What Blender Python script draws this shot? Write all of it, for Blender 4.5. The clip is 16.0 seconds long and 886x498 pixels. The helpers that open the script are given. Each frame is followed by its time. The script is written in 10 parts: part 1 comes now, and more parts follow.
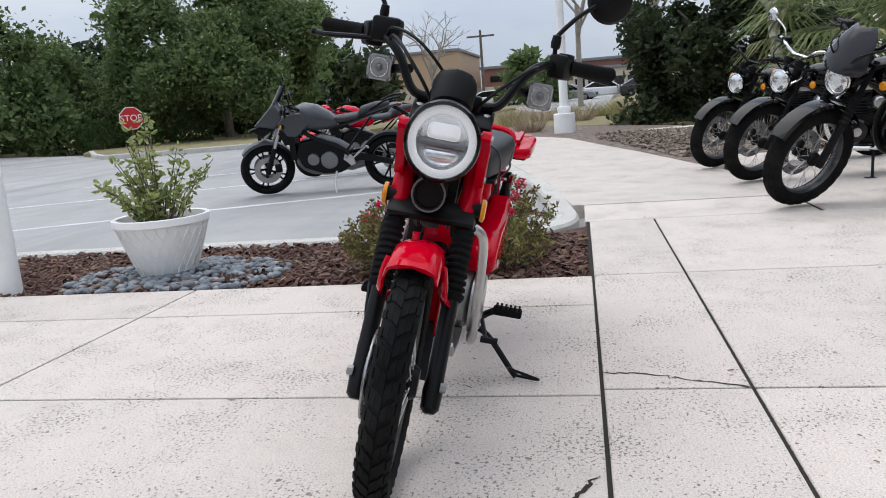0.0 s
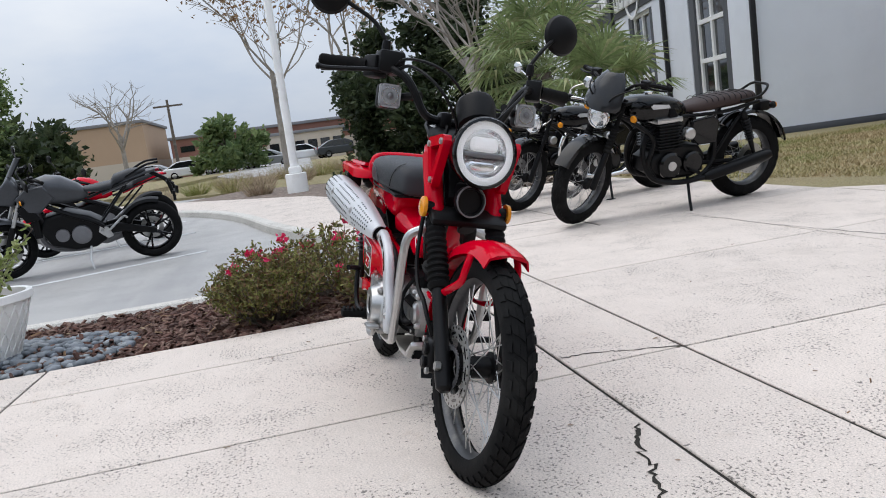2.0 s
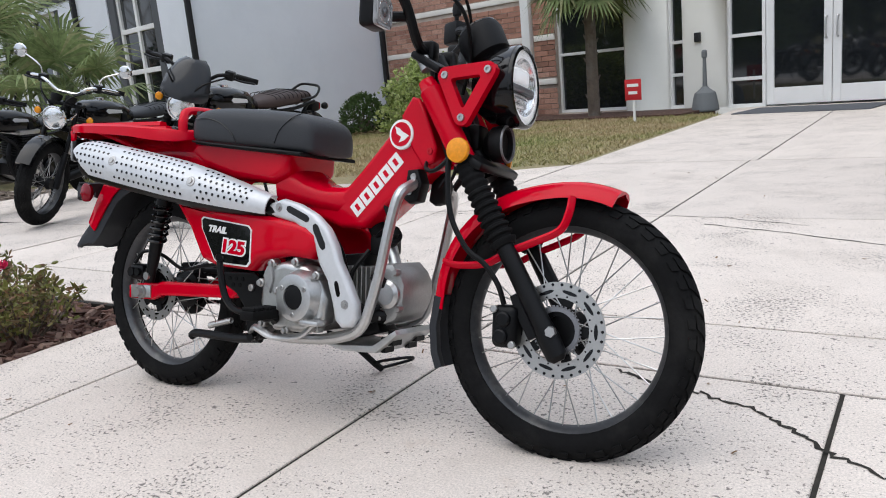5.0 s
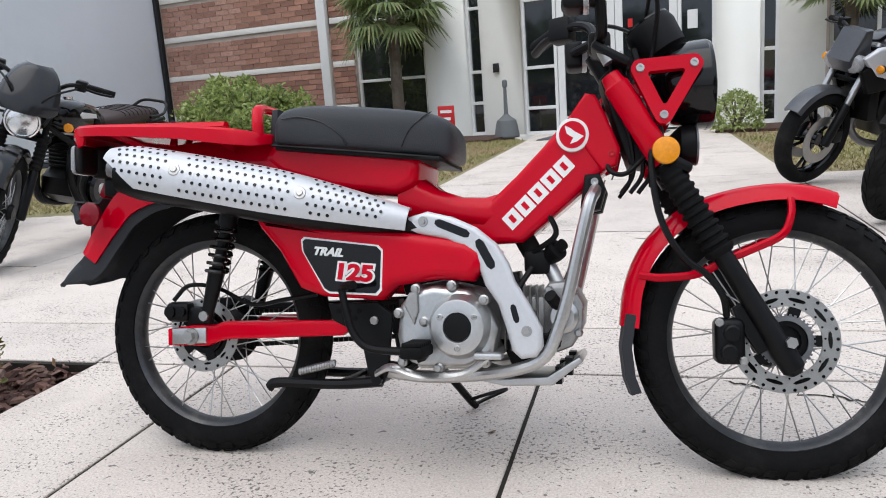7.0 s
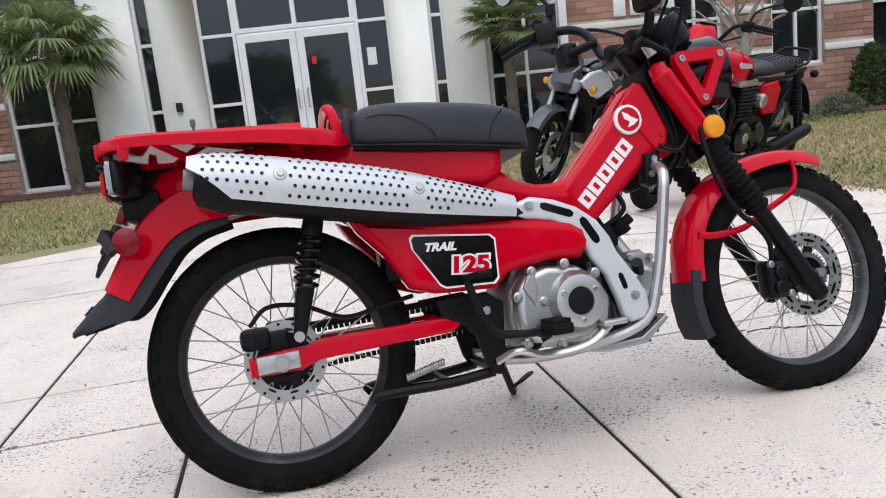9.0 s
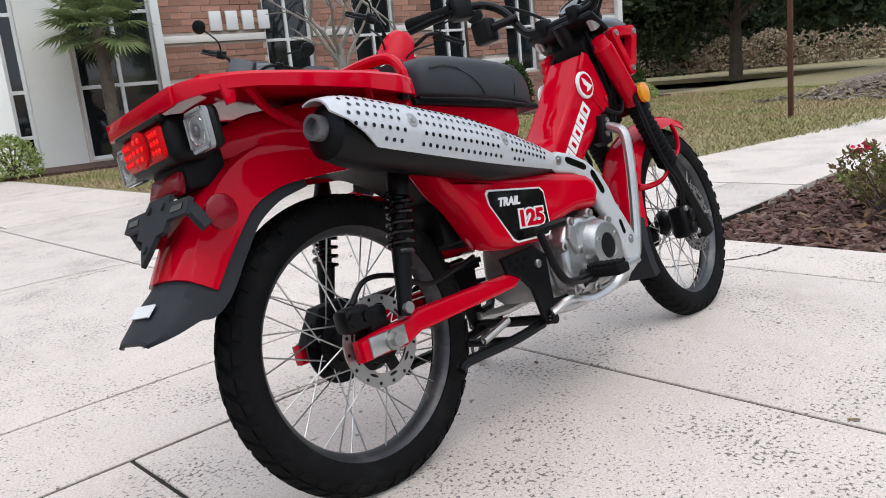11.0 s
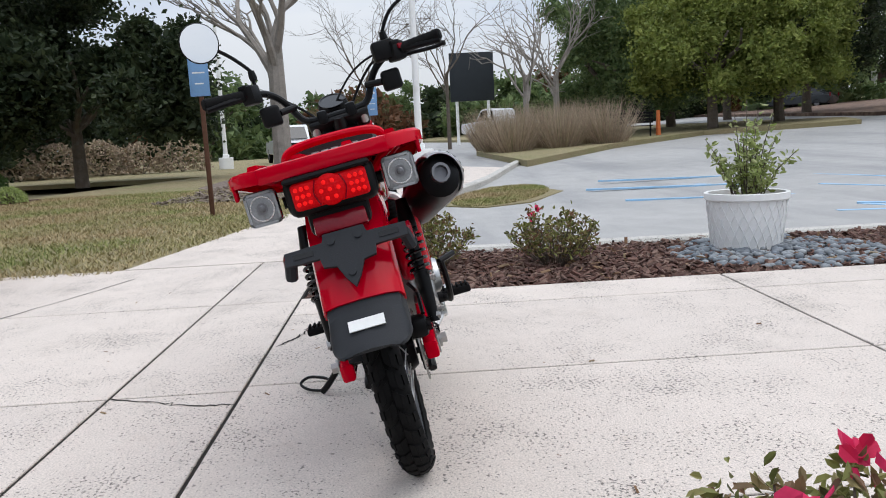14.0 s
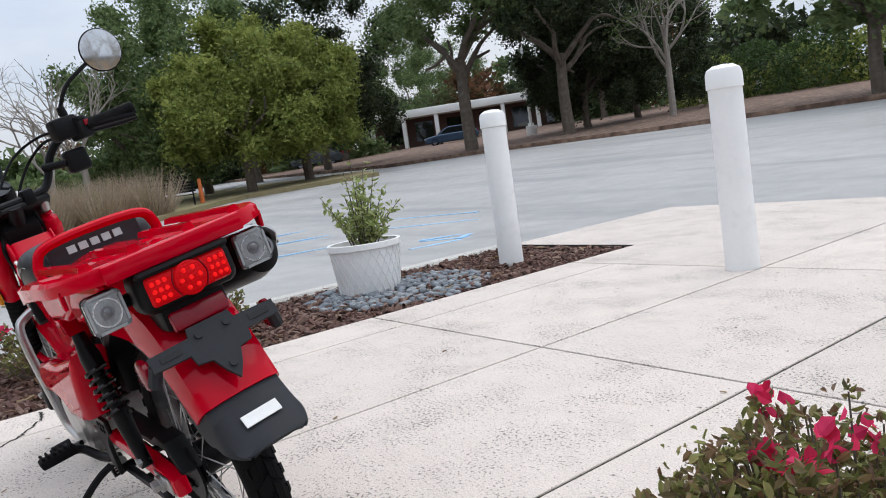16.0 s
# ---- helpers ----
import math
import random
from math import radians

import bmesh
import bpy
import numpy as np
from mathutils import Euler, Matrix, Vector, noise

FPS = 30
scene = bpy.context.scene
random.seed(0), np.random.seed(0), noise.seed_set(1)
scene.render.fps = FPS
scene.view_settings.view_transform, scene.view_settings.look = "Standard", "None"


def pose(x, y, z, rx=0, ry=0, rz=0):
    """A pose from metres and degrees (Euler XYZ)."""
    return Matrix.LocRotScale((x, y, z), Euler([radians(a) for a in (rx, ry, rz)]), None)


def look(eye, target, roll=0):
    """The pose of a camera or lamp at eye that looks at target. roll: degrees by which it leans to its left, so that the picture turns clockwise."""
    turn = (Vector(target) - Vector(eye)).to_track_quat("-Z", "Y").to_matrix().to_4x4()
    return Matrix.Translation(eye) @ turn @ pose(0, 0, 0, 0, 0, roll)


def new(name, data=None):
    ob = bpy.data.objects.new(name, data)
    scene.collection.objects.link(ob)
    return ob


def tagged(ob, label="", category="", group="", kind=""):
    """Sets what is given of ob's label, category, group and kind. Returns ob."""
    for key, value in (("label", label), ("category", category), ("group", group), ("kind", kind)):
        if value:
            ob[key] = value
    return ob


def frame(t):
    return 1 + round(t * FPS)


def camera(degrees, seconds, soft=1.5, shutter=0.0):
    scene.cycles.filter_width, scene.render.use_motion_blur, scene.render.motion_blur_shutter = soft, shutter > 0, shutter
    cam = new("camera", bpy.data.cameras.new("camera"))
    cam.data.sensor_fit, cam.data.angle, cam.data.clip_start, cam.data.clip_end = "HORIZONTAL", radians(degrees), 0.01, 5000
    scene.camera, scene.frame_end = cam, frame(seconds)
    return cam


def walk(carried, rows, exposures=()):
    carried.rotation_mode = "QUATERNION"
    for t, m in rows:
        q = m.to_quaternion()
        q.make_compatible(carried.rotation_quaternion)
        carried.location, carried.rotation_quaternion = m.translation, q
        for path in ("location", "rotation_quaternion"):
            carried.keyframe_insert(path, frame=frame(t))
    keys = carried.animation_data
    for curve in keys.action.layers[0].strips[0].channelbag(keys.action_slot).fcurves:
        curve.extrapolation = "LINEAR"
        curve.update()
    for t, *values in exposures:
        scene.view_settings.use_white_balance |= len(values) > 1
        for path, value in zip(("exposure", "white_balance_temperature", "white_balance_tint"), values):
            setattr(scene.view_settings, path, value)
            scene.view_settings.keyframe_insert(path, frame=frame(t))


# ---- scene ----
cam = camera(59.6, 16.0, 1.0)
PATH = [
    (0, (2.136, 0.499, 0.832), (0.205, 0.138, 0.456), -4.5),
    (0.5, (2.268, 0.366, 0.828), (0.302, 0.196, 0.503), -6.3),
    (1, (2.257, 0.187, 0.771), (0.281, 0.185, 0.466), -7.2),
    (1.5, (2.26, -0.044, 0.768), (0.291, 0.146, 0.475), -7.6),
    (2, (2.327, -0.314, 0.81), (0.39, 0.087, 0.514), -7.8),
    (2.5, (2.317, -0.549, 0.795), (0.45, 0.098, 0.481), -7.5),
    (3, (2.21, -0.774, 0.782), (0.45, 0.112, 0.441), -7.3),
    (3.5, (2.031, -1.078, 0.787), (0.416, 0.047, 0.428), -6.5),
    (4, (1.84, -1.264, 0.804), (0.386, 0.052, 0.412), -6.1),
    (4.2, (1.714, -1.31, 0.779), (0.34, 0.089, 0.384), -6.0),
    (6.3, (0.647, -1.322, 0.762), (-0.063, 0.501, 0.347), -4.0),
    (6.5, (0.567, -1.354, 0.755), (-0.089, 0.493, 0.357), -3.9),
    (7, (0.366, -1.46, 0.767), (-0.152, 0.431, 0.371), -4.1),
    (7.5, (0.108, -1.513, 0.76), (-0.225, 0.422, 0.381), -4.7),
    (8, (-0.125, -1.594, 0.792), (-0.245, 0.369, 0.428), -5.5),
    (8.5, (-0.312, -1.603, 0.77), (-0.202, 0.36, 0.407), -6.1),
    (9, (-0.542, -1.525, 0.749), (-0.173, 0.405, 0.377), -6.2),
    (9.5, (-0.774, -1.477, 0.727), (-0.141, 0.379, 0.335), -6.0),
    (10, (-0.987, -1.383, 0.729), (-0.085, 0.355, 0.323), -5.8),
    (10.2, (-1.076, -1.309, 0.712), (-0.073, 0.371, 0.299), -5.7),
    (12.3, (-1.788, -0.602, 0.714), (-0.033, 0.267, 0.309), -2.9),
    (12.5, (-1.84, -0.532, 0.702), (-0.038, 0.241, 0.308), -2.1),
    (13, (-2.023, -0.371, 0.698), (-0.124, 0.148, 0.341), -1.4),
    (13.5, (-2.142, -0.15, 0.692), (-0.181, 0.079, 0.376), -1.7),
    (14, (-2.277, 0.015, 0.723), (-0.299, -0.084, 0.446), -2.9),
    (14.5, (-2.317, 0.155, 0.714), (-0.381, -0.285, 0.479), -5.1),
    (15, (-2.23, 0.338, 0.726), (-0.392, -0.42, 0.503), -6.6),
    (15.5, (-2.205, 0.473, 0.769), (-0.487, -0.526, 0.548), -7.5),
    (16, (-2.125, 0.542, 0.772), (-0.524, -0.635, 0.549), -8.3),
]
walk(cam, [(t, look(eye, target, roll)) for t, eye, target, roll in PATH],
     [(0.0, 0.04), (3.0, 0.03), (4.0, 0.06), (6.5, 0.17), (8.0, 0.21), (10.0, 0.17), (12.5, 0.07), (14.0, 0.04), (16.0, 0.06)])

# ---- world and light ----
SUN_DIR = Vector((-0.12, -0.3, 0.95)).normalized()
world = bpy.data.worlds.new("overcast_sky")
scene.world = world
world.use_nodes = True
wn, wl = world.node_tree.nodes, world.node_tree.links
wn.clear()
w_out = wn.new("ShaderNodeOutputWorld")
w_bg = wn.new("ShaderNodeBackground")
w_sky = wn.new("ShaderNodeTexSky")
w_sky.sky_type = "NISHITA"
w_sky.sun_disc = False
w_sky.sun_elevation = math.asin(SUN_DIR.z)
w_sky.sun_rotation = math.atan2(SUN_DIR.x, SUN_DIR.y)
w_sky.dust_density = 4.0
w_tc = wn.new("ShaderNodeTexCoord")
w_map = wn.new("ShaderNodeMapping")
w_map.inputs["Scale"].default_value = (1.0, 1.0, 2.6)
w_noise = wn.new("ShaderNodeTexNoise")
w_noise.inputs["Scale"].default_value = 1.7
w_noise.inputs["Detail"].default_value = 6.0
w_noise.inputs["Roughness"].default_value = 0.55
w_ramp = wn.new("ShaderNodeValToRGB")
w_ramp.color_ramp.elements[0].position = 0.36
w_ramp.color_ramp.elements[0].color = (5.6, 6.6, 8.3, 1)
w_ramp.color_ramp.elements[1].position = 0.66
w_ramp.color_ramp.elements[1].color = (8.6, 9.0, 9.6, 1)
w_mix = wn.new("ShaderNodeMix")
w_mix.data_type = "RGBA"
w_mix.inputs["Factor"].default_value = 0.86
wl.new(w_tc.outputs["Generated"], w_map.inputs["Vector"])
wl.new(w_map.outputs["Vector"], w_noise.inputs["Vector"])
wl.new(w_noise.outputs["Fac"], w_ramp.inputs["Fac"])
wl.new(w_sky.outputs["Color"], w_mix.inputs["A"])
wl.new(w_ramp.outputs["Color"], w_mix.inputs["B"])
# an overcast sky is brightest overhead
w_sep = wn.new("ShaderNodeSeparateXYZ")
w_lift = wn.new("ShaderNodeMapRange")
w_lift.inputs["To Min"].default_value, w_lift.inputs["To Max"].default_value = 0.66, 1.55
w_mul = wn.new("ShaderNodeVectorMath")
w_mul.operation = "MULTIPLY"
wl.new(w_tc.outputs["Generated"], w_sep.inputs["Vector"])
wl.new(w_sep.outputs["Z"], w_lift.inputs["Value"])
wl.new(w_mix.outputs["Result"], w_mul.inputs[0])
wl.new(w_lift.outputs["Result"], w_mul.inputs[1])
wl.new(w_mul.outputs["Vector"], w_bg.inputs["Color"])
w_bg.inputs["Strength"].default_value = 0.125
wl.new(w_bg.outputs["Background"], w_out.inputs["Surface"])

sun_data = bpy.data.lights.new("sun", "SUN")
sun_data.energy = 1.0
sun_data.angle = radians(60)
sun_data.color = (1.0, 0.96, 0.9)
sun = new("sun", sun_data)
sun.matrix_world = look(SUN_DIR * 60, (0, 0, 0))


# ---- mesh helpers ----
def finish(bm, sharp=32.0):
    """Smooth faces, hard edges where the surface turns by more than sharp degrees."""
    bmesh.ops.recalc_face_normals(bm, faces=bm.faces)
    lim = radians(sharp)
    for f in bm.faces:
        f.smooth = True
    for e in bm.edges:
        e.smooth = not (len(e.link_faces) == 2 and e.calc_face_angle(0.0) > lim)


def mesh_of(name, bm, mat=None, sharp=32.0):
    finish(bm, sharp)
    me = bpy.data.meshes.new(name)
    bm.to_mesh(me)
    bm.free()
    if mat:
        me.materials.append(mat)
    return me


def part(name, bm, mat, parent, label="", sharp=32.0):
    ob = new(name, mesh_of(name, bm, mat, sharp))
    ob.parent = parent
    if label:
        tagged(ob, label)
    return ob


def share(name, me, parent, m):
    """Another piece on the same mesh, placed by m in the parent's space."""
    ob = new(name, me)
    ob.parent = parent
    ob.matrix_basis = m
    return ob


def thing(name, label, category, m=None, group="", kind=""):
    ob = new(name)
    ob.empty_display_size = 0.1
    if m is not None:
        ob.matrix_world = m
    return tagged(ob, label, category, group, kind)


def single(name, bm, mat, label="", category="", kind="", group="", sharp=32.0):
    ob = new(name, mesh_of(name, bm, mat, sharp))
    return tagged(ob, label, category, group, kind)


def box(bm, x0, x1, y0, y1, z0, z1, bev=0.0, seg=2, m=None):
    r = bmesh.ops.create_cube(bm, size=1.0)
    vs = r["verts"]
    for v in vs:
        v.co = Vector(((x0 + x1) / 2 + v.co.x * (x1 - x0), (y0 + y1) / 2 + v.co.y * (y1 - y0), (z0 + z1) / 2 + v.co.z * (z1 - z0)))
    if bev > 0:
        es = list({e for v in vs for e in v.link_edges})
        r2 = bmesh.ops.bevel(bm, geom=es, offset=bev, segments=seg, affect="EDGES", profile=0.5)
        vs = list({v for f in r2["faces"] for v in f.verts} | {v for v in vs if v.is_valid})
    if m is not None:
        bmesh.ops.transform(bm, matrix=m, verts=vs)
    return vs


def axes_for(d):
    d = Vector(d).normalized()
    a = d.orthogonal().normalized()
    return a, d.cross(a).normalized(), d


def rings(bm, loops, closed=False, caps=True):
    """Skins a row of vertex loops."""
    rows = [[bm.verts.new(p) for p in loop] for loop in loops]
    n = len(rows[0])
    pairs = list(zip(rows, rows[1:])) + ([(rows[-1], rows[0])] if closed else [])
    for a, b in pairs:
        for i in range(n):
            bm.faces.new((a[i], a[(i + 1) % n], b[(i + 1) % n], b[i]))
    if caps and not closed:
        bm.faces.new(list(reversed(rows[0])))
        bm.faces.new(rows[-1])
    return [v for r in rows for v in r]


def cyl(bm, p0, p1, r0, r1=None, seg=12, caps=True):
    r1 = r0 if r1 is None else r1
    p0, p1 = Vector(p0), Vector(p1)
    a, b, d = axes_for(p1 - p0)
    cs = [(math.cos(2 * math.pi * i / seg), math.sin(2 * math.pi * i / seg)) for i in range(seg)]
    return rings(bm, [[p + (a * c + b * s) * r for c, s in cs] for p, r in ((p0, r0), (p1, r1))], caps=caps)


def lathe(bm, p0, axis, profile, seg=24, caps=True, closed=False):
    """profile: (distance along the axis, radius)."""
    p0 = Vector(p0)
    a, b, d = axes_for(axis)
    cs = [(math.cos(2 * math.pi * i / seg), math.sin(2 * math.pi * i / seg)) for i in range(seg)]
    return rings(bm, [[p0 + d * h + (a * c + b * s) * r for c, s in cs] for h, r in profile], caps=caps, closed=closed)


def smooth_path(pts, n=6):
    """Catmull-Rom through the points."""
    pts = [Vector(p) for p in pts]
    if len(pts) < 3:
        return pts
    out = []
    for i in range(len(pts) - 1):
        p1, p2 = pts[i], pts[i + 1]
        p0 = pts[i - 1] if i else p1 * 2 - p2
        p3 = pts[i + 2] if i + 2 < len(pts) else p2 * 2 - p1
        for k in range(n):
            t = k / n
            out.append(0.5 * (2 * p1 + (p2 - p0) * t + (2 * p0 - 5 * p1 + 4 * p2 - p3) * t * t + (3 * p1 - p0 - 3 * p2 + p3) * t ** 3))
    return out + [pts[-1]]


def tube(bm, pts, r, seg=8, n=6, r_end=None, smooth=True, flat=1.0):
    pts = smooth_path(pts, n) if smooth else [Vector(p) for p in pts]
    loops, a = [], None
    for i, p in enumerate(pts):
        d = (pts[min(i + 1, len(pts) - 1)] - pts[max(i - 1, 0)]).normalized()
        a = d.orthogonal().normalized() if a is None else (a - d * a.dot(d)).normalized()
        b = d.cross(a)
        rr = r if r_end is None else r + (r_end - r) * i / (len(pts) - 1)
        loops.append([p + (a * math.cos(2 * math.pi * k / seg) + b * math.sin(2 * math.pi * k / seg) * flat) * rr for k in range(seg)])
    return rings(bm, loops)


def prism(bm, prof, y0, y1, bev=0.0, seg=2, taper=0.0):
    """A side profile of (x, z), extruded from y0 to y1; taper draws the outline in at y0's and y1's faces."""
    cx = sum(p[0] for p in prof) / len(prof)
    cz = sum(p[1] for p in prof) / len(prof)
    f0 = bm.faces.new([bm.verts.new((x, y0, z)) for x, z in prof])
    r = bmesh.ops.extrude_face_region(bm, geom=[f0])
    new_vs = [g for g in r["geom"] if isinstance(g, bmesh.types.BMVert)]
    for v in new_vs:
        v.co.y = y1
    vs = list(f0.verts) + new_vs
    if taper:
        for v in vs:
            v.co.x += (cx - v.co.x) * taper
            v.co.z += (cz - v.co.z) * taper
    if bev > 0:
        caps = [e for v in vs for e in v.link_edges if abs(e.verts[0].co.y - e.verts[1].co.y) < 1e-6]
        r2 = bmesh.ops.bevel(bm, geom=list(set(caps)), offset=bev, segments=seg, affect="EDGES", profile=0.5)
        flats = [f for f in bm.faces if len(f.verts) >= len(prof) and len(prof) > 4]
        if flats:
            bmesh.ops.inset_individual(bm, faces=flats, thickness=min(0.002, bev * 0.2))
    return vs


def ribbon(bm, path, section, closed_section=False):
    """Sweeps a section of (across y, out) along a path of (x, z) in the side plane; out is the path's left normal."""
    loops = []
    for i, (x, z) in enumerate(path):
        x0, z0 = path[max(i - 1, 0)]
        x1, z1 = path[min(i + 1, len(path) - 1)]
        d = Vector((x1 - x0, z1 - z0)).normalized()
        nx, nz = -d.y, d.x
        loops.append([Vector((x + nx * o, y, z + nz * o)) for y, o in section])
    rings(bm, loops)


def arc_pts(cx, cz, r, a0, a1, n):
    return [(cx + r * math.cos(radians(a0 + (a1 - a0) * i / n)), cz + r * math.sin(radians(a0 + (a1 - a0) * i / n))) for i in range(n + 1)]


def flat_poly(bm, pts, z0, z1):
    """A plan polygon of (x, y), as a slab from z0 to z1."""
    f = bm.faces.new([bm.verts.new((x, y, z0)) for x, y in pts])
    r = bmesh.ops.extrude_face_region(bm, geom=[f])
    for g in r["geom"]:
        if isinstance(g, bmesh.types.BMVert):
            g.co.z = z1


# ---- materials ----
def mat_new(name):
    m = bpy.data.materials.new(name)
    m.use_nodes = True
    nt = m.node_tree
    return m, nt, nt.nodes["Principled BSDF"]


def node(nt, kind, **inputs):
    n = nt.nodes.new(kind)
    for k, v in inputs.items():
        n.inputs[k].default_value = v
    return n


def noise_tex(nt, scale, detail=4.0, rough=0.55, coords="Object"):
    tc = nt.nodes.new("ShaderNodeTexCoord")
    n = node(nt, "ShaderNodeTexNoise", Scale=scale, Detail=detail, Roughness=rough)
    nt.links.new(tc.outputs[coords], n.inputs["Vector"])
    return n


def ramp(nt, src, stops):
    r = nt.nodes.new("ShaderNodeValToRGB")
    els = r.color_ramp.elements
    while len(els) < len(stops):
        els.new(0.5)
    for e, (p, c) in zip(els, stops):
        e.position = p
        e.color = (*c, 1) if len(c) == 3 else c
    nt.links.new(src, r.inputs["Fac"])
    return r


def mix(nt, fac, a, b, blend="MIX"):
    n = nt.nodes.new("ShaderNodeMix")
    n.data_type = "RGBA"
    n.blend_type = blend
    for s, v in (("Factor", fac), ("A", a), ("B", b)):
        if isinstance(v, (int, float)):
            n.inputs[s].default_value = v
        elif isinstance(v, tuple):
            n.inputs[s].default_value = (*v, 1)
        else:
            nt.links.new(v, n.inputs[s])
    return n.outputs["Result"]


def bump(nt, bsdf, height, strength=0.3, dist=0.01):
    b = node(nt, "ShaderNodeBump", Strength=strength, Distance=dist)
    nt.links.new(height, b.inputs["Height"])
    nt.links.new(b.outputs["Normal"], bsdf.inputs["Normal"])


def surface(name, col, rough=0.5, metal=0.0, var=0.12, scale=6.0, fine=60.0, relief=0.1, coat=0.0, dirt=None, per_object=0.0, dist=0.002, spec=0.18):
    """A plain surface with variation at two scales."""
    m, nt, b = mat_new(name)
    n1, n2 = noise_tex(nt, scale), noise_tex(nt, fine, 3.0)
    lo = tuple(c * (1 - var) for c in col)
    hi = tuple(min(1, c * (1 + var)) for c in col)
    c = ramp(nt, n1.outputs["Fac"], [(0.3, lo), (0.7, hi)]).outputs["Color"]
    c = mix(nt, 0.35 if var > 0.02 else 0.1, c, ramp(nt, n2.outputs["Fac"], [(0.35, lo), (0.65, hi)]).outputs["Color"])
    if dirt:
        d = ramp(nt, noise_tex(nt, scale * 0.6, 8.0, 0.7).outputs["Fac"], [(0.5, (0, 0, 0)), (0.75, (1, 1, 1))])
        c = mix(nt, d.outputs["Color"], c, dirt)
    if per_object:
        oi = nt.nodes.new("ShaderNodeObjectInfo")
        k = ramp(nt, oi.outputs["Random"], [(0, (1 - per_object,) * 3), (1, (1 + per_object,) * 3)])
        c = mix(nt, 1.0, c, k.outputs["Color"], "MULTIPLY")
    nt.links.new(c, b.inputs["Base Color"])
    r = nt.nodes.new("ShaderNodeMapRange")
    r.inputs["To Min"].default_value, r.inputs["To Max"].default_value = max(0.02, rough * 0.8), min(1, rough * 1.2)
    nt.links.new(n1.outputs["Fac"], r.inputs["Value"])
    nt.links.new(r.outputs["Result"], b.inputs["Roughness"])
    b.inputs["Metallic"].default_value = metal
    b.inputs["Coat Weight"].default_value = coat
    b.inputs["Specular IOR Level"].default_value = spec
    b.inputs["Coat Roughness"].default_value = 0.03
    b.inputs["Coat IOR"].default_value = 1.32
    if relief:
        bump(nt, b, n2.outputs["Fac"], relief, dist)
    return m


M = {}
M["red_paint"] = surface("red_paint", (0.53, 0.0004, 0.014), 0.35, 0.0, 0.04, 3, 30, 0.0, coat=0.75, spec=0.0)
M["red_steel"] = surface("red_steel", (0.45, 0.001, 0.012), 0.4, 0.0, 0.08, 8, 60, 0.05, coat=0.3)
M["black_plastic"] = surface("black_plastic", (0.004, 0.004, 0.0045), 0.5, 0.0, 0.15, 12, 300, 0.15)
M["black_gloss"] = surface("black_gloss", (0.004, 0.004, 0.0045), 0.12, 0.0, 0.1, 6, 60, 0.0, coat=0.6)
M["black_metal"] = surface("black_metal", (0.005, 0.005, 0.0056), 0.38, 0.1, 0.2, 14, 160, 0.08)
M["grey_plastic"] = surface("grey_plastic", (0.028, 0.03, 0.034), 0.6, 0.0, 0.1, 10, 300, 0.15)
M["rubber"] = surface("rubber", (0.0065, 0.0065, 0.0068), 0.8, 0.0, 0.3, 9, 120, 0.3, dirt=(0.021, 0.0205, 0.0195), spec=0.11)
M["vinyl"] = surface("vinyl", (0.036, 0.038, 0.042), 0.42, 0.0, 0.12, 10, 420, 0.3)
M["brown_vinyl"] = surface("brown_vinyl", (0.045, 0.03, 0.027), 0.5, 0.0, 0.12, 10, 300, 0.25)
M["alu"] = surface("alu", (0.5, 0.5, 0.495), 0.3, 0.85, 0.12, 14, 140, 0.06, dirt=(0.4, 0.39, 0.37))
M["alu_cast"] = surface("alu_cast", (0.36, 0.36, 0.355), 0.48, 0.75, 0.15, 12, 220, 0.15, dirt=(0.3, 0.29, 0.27))
M["chrome"] = surface("chrome", (0.75, 0.75, 0.75), 0.14, 1.0, 0.05, 10, 80, 0.0)
M["steel_disc"] = surface("steel_disc", (0.4, 0.395, 0.385), 0.36, 0.9, 0.12, 20, 300, 0.05)
M["rim_grey"] = surface("rim_grey", (0.075, 0.077, 0.082), 0.4, 0.7, 0.15, 10, 120, 0.05, dirt=(0.2, 0.195, 0.18))
M["silver_paint"] = surface("silver_paint", (0.56, 0.57, 0.585), 0.32, 0.25, 0.06, 8, 120, 0.04)
M["silver_dark"] = surface("silver_dark", (0.2, 0.2, 0.21), 0.4, 0.6, 0.1, 8, 100, 0.03)
M["white_plain"] = surface("white_plain", (0.8, 0.8, 0.78), 0.45, 0.0, 0.05, 10, 100, 0.02)
M["amber"] = surface("amber", (0.75, 0.28, 0.015), 0.2, 0.0, 0.15, 80, 200, 0.3, coat=0.6)
M["red_lens"] = surface("red_lens", (0.2, 0.002, 0.01), 0.2, 0.0, 0.15, 60, 180, 0.3, coat=0.5)
M["clear_lens"] = surface("clear_lens", (0.3, 0.305, 0.31), 0.12, 0.1, 0.2, 60, 240, 0.4, coat=0.7)
M["mirror"] = surface("mirror", (0.9, 0.9, 0.9), 0.03, 1.0, 0.01, 2, 4, 0.0)


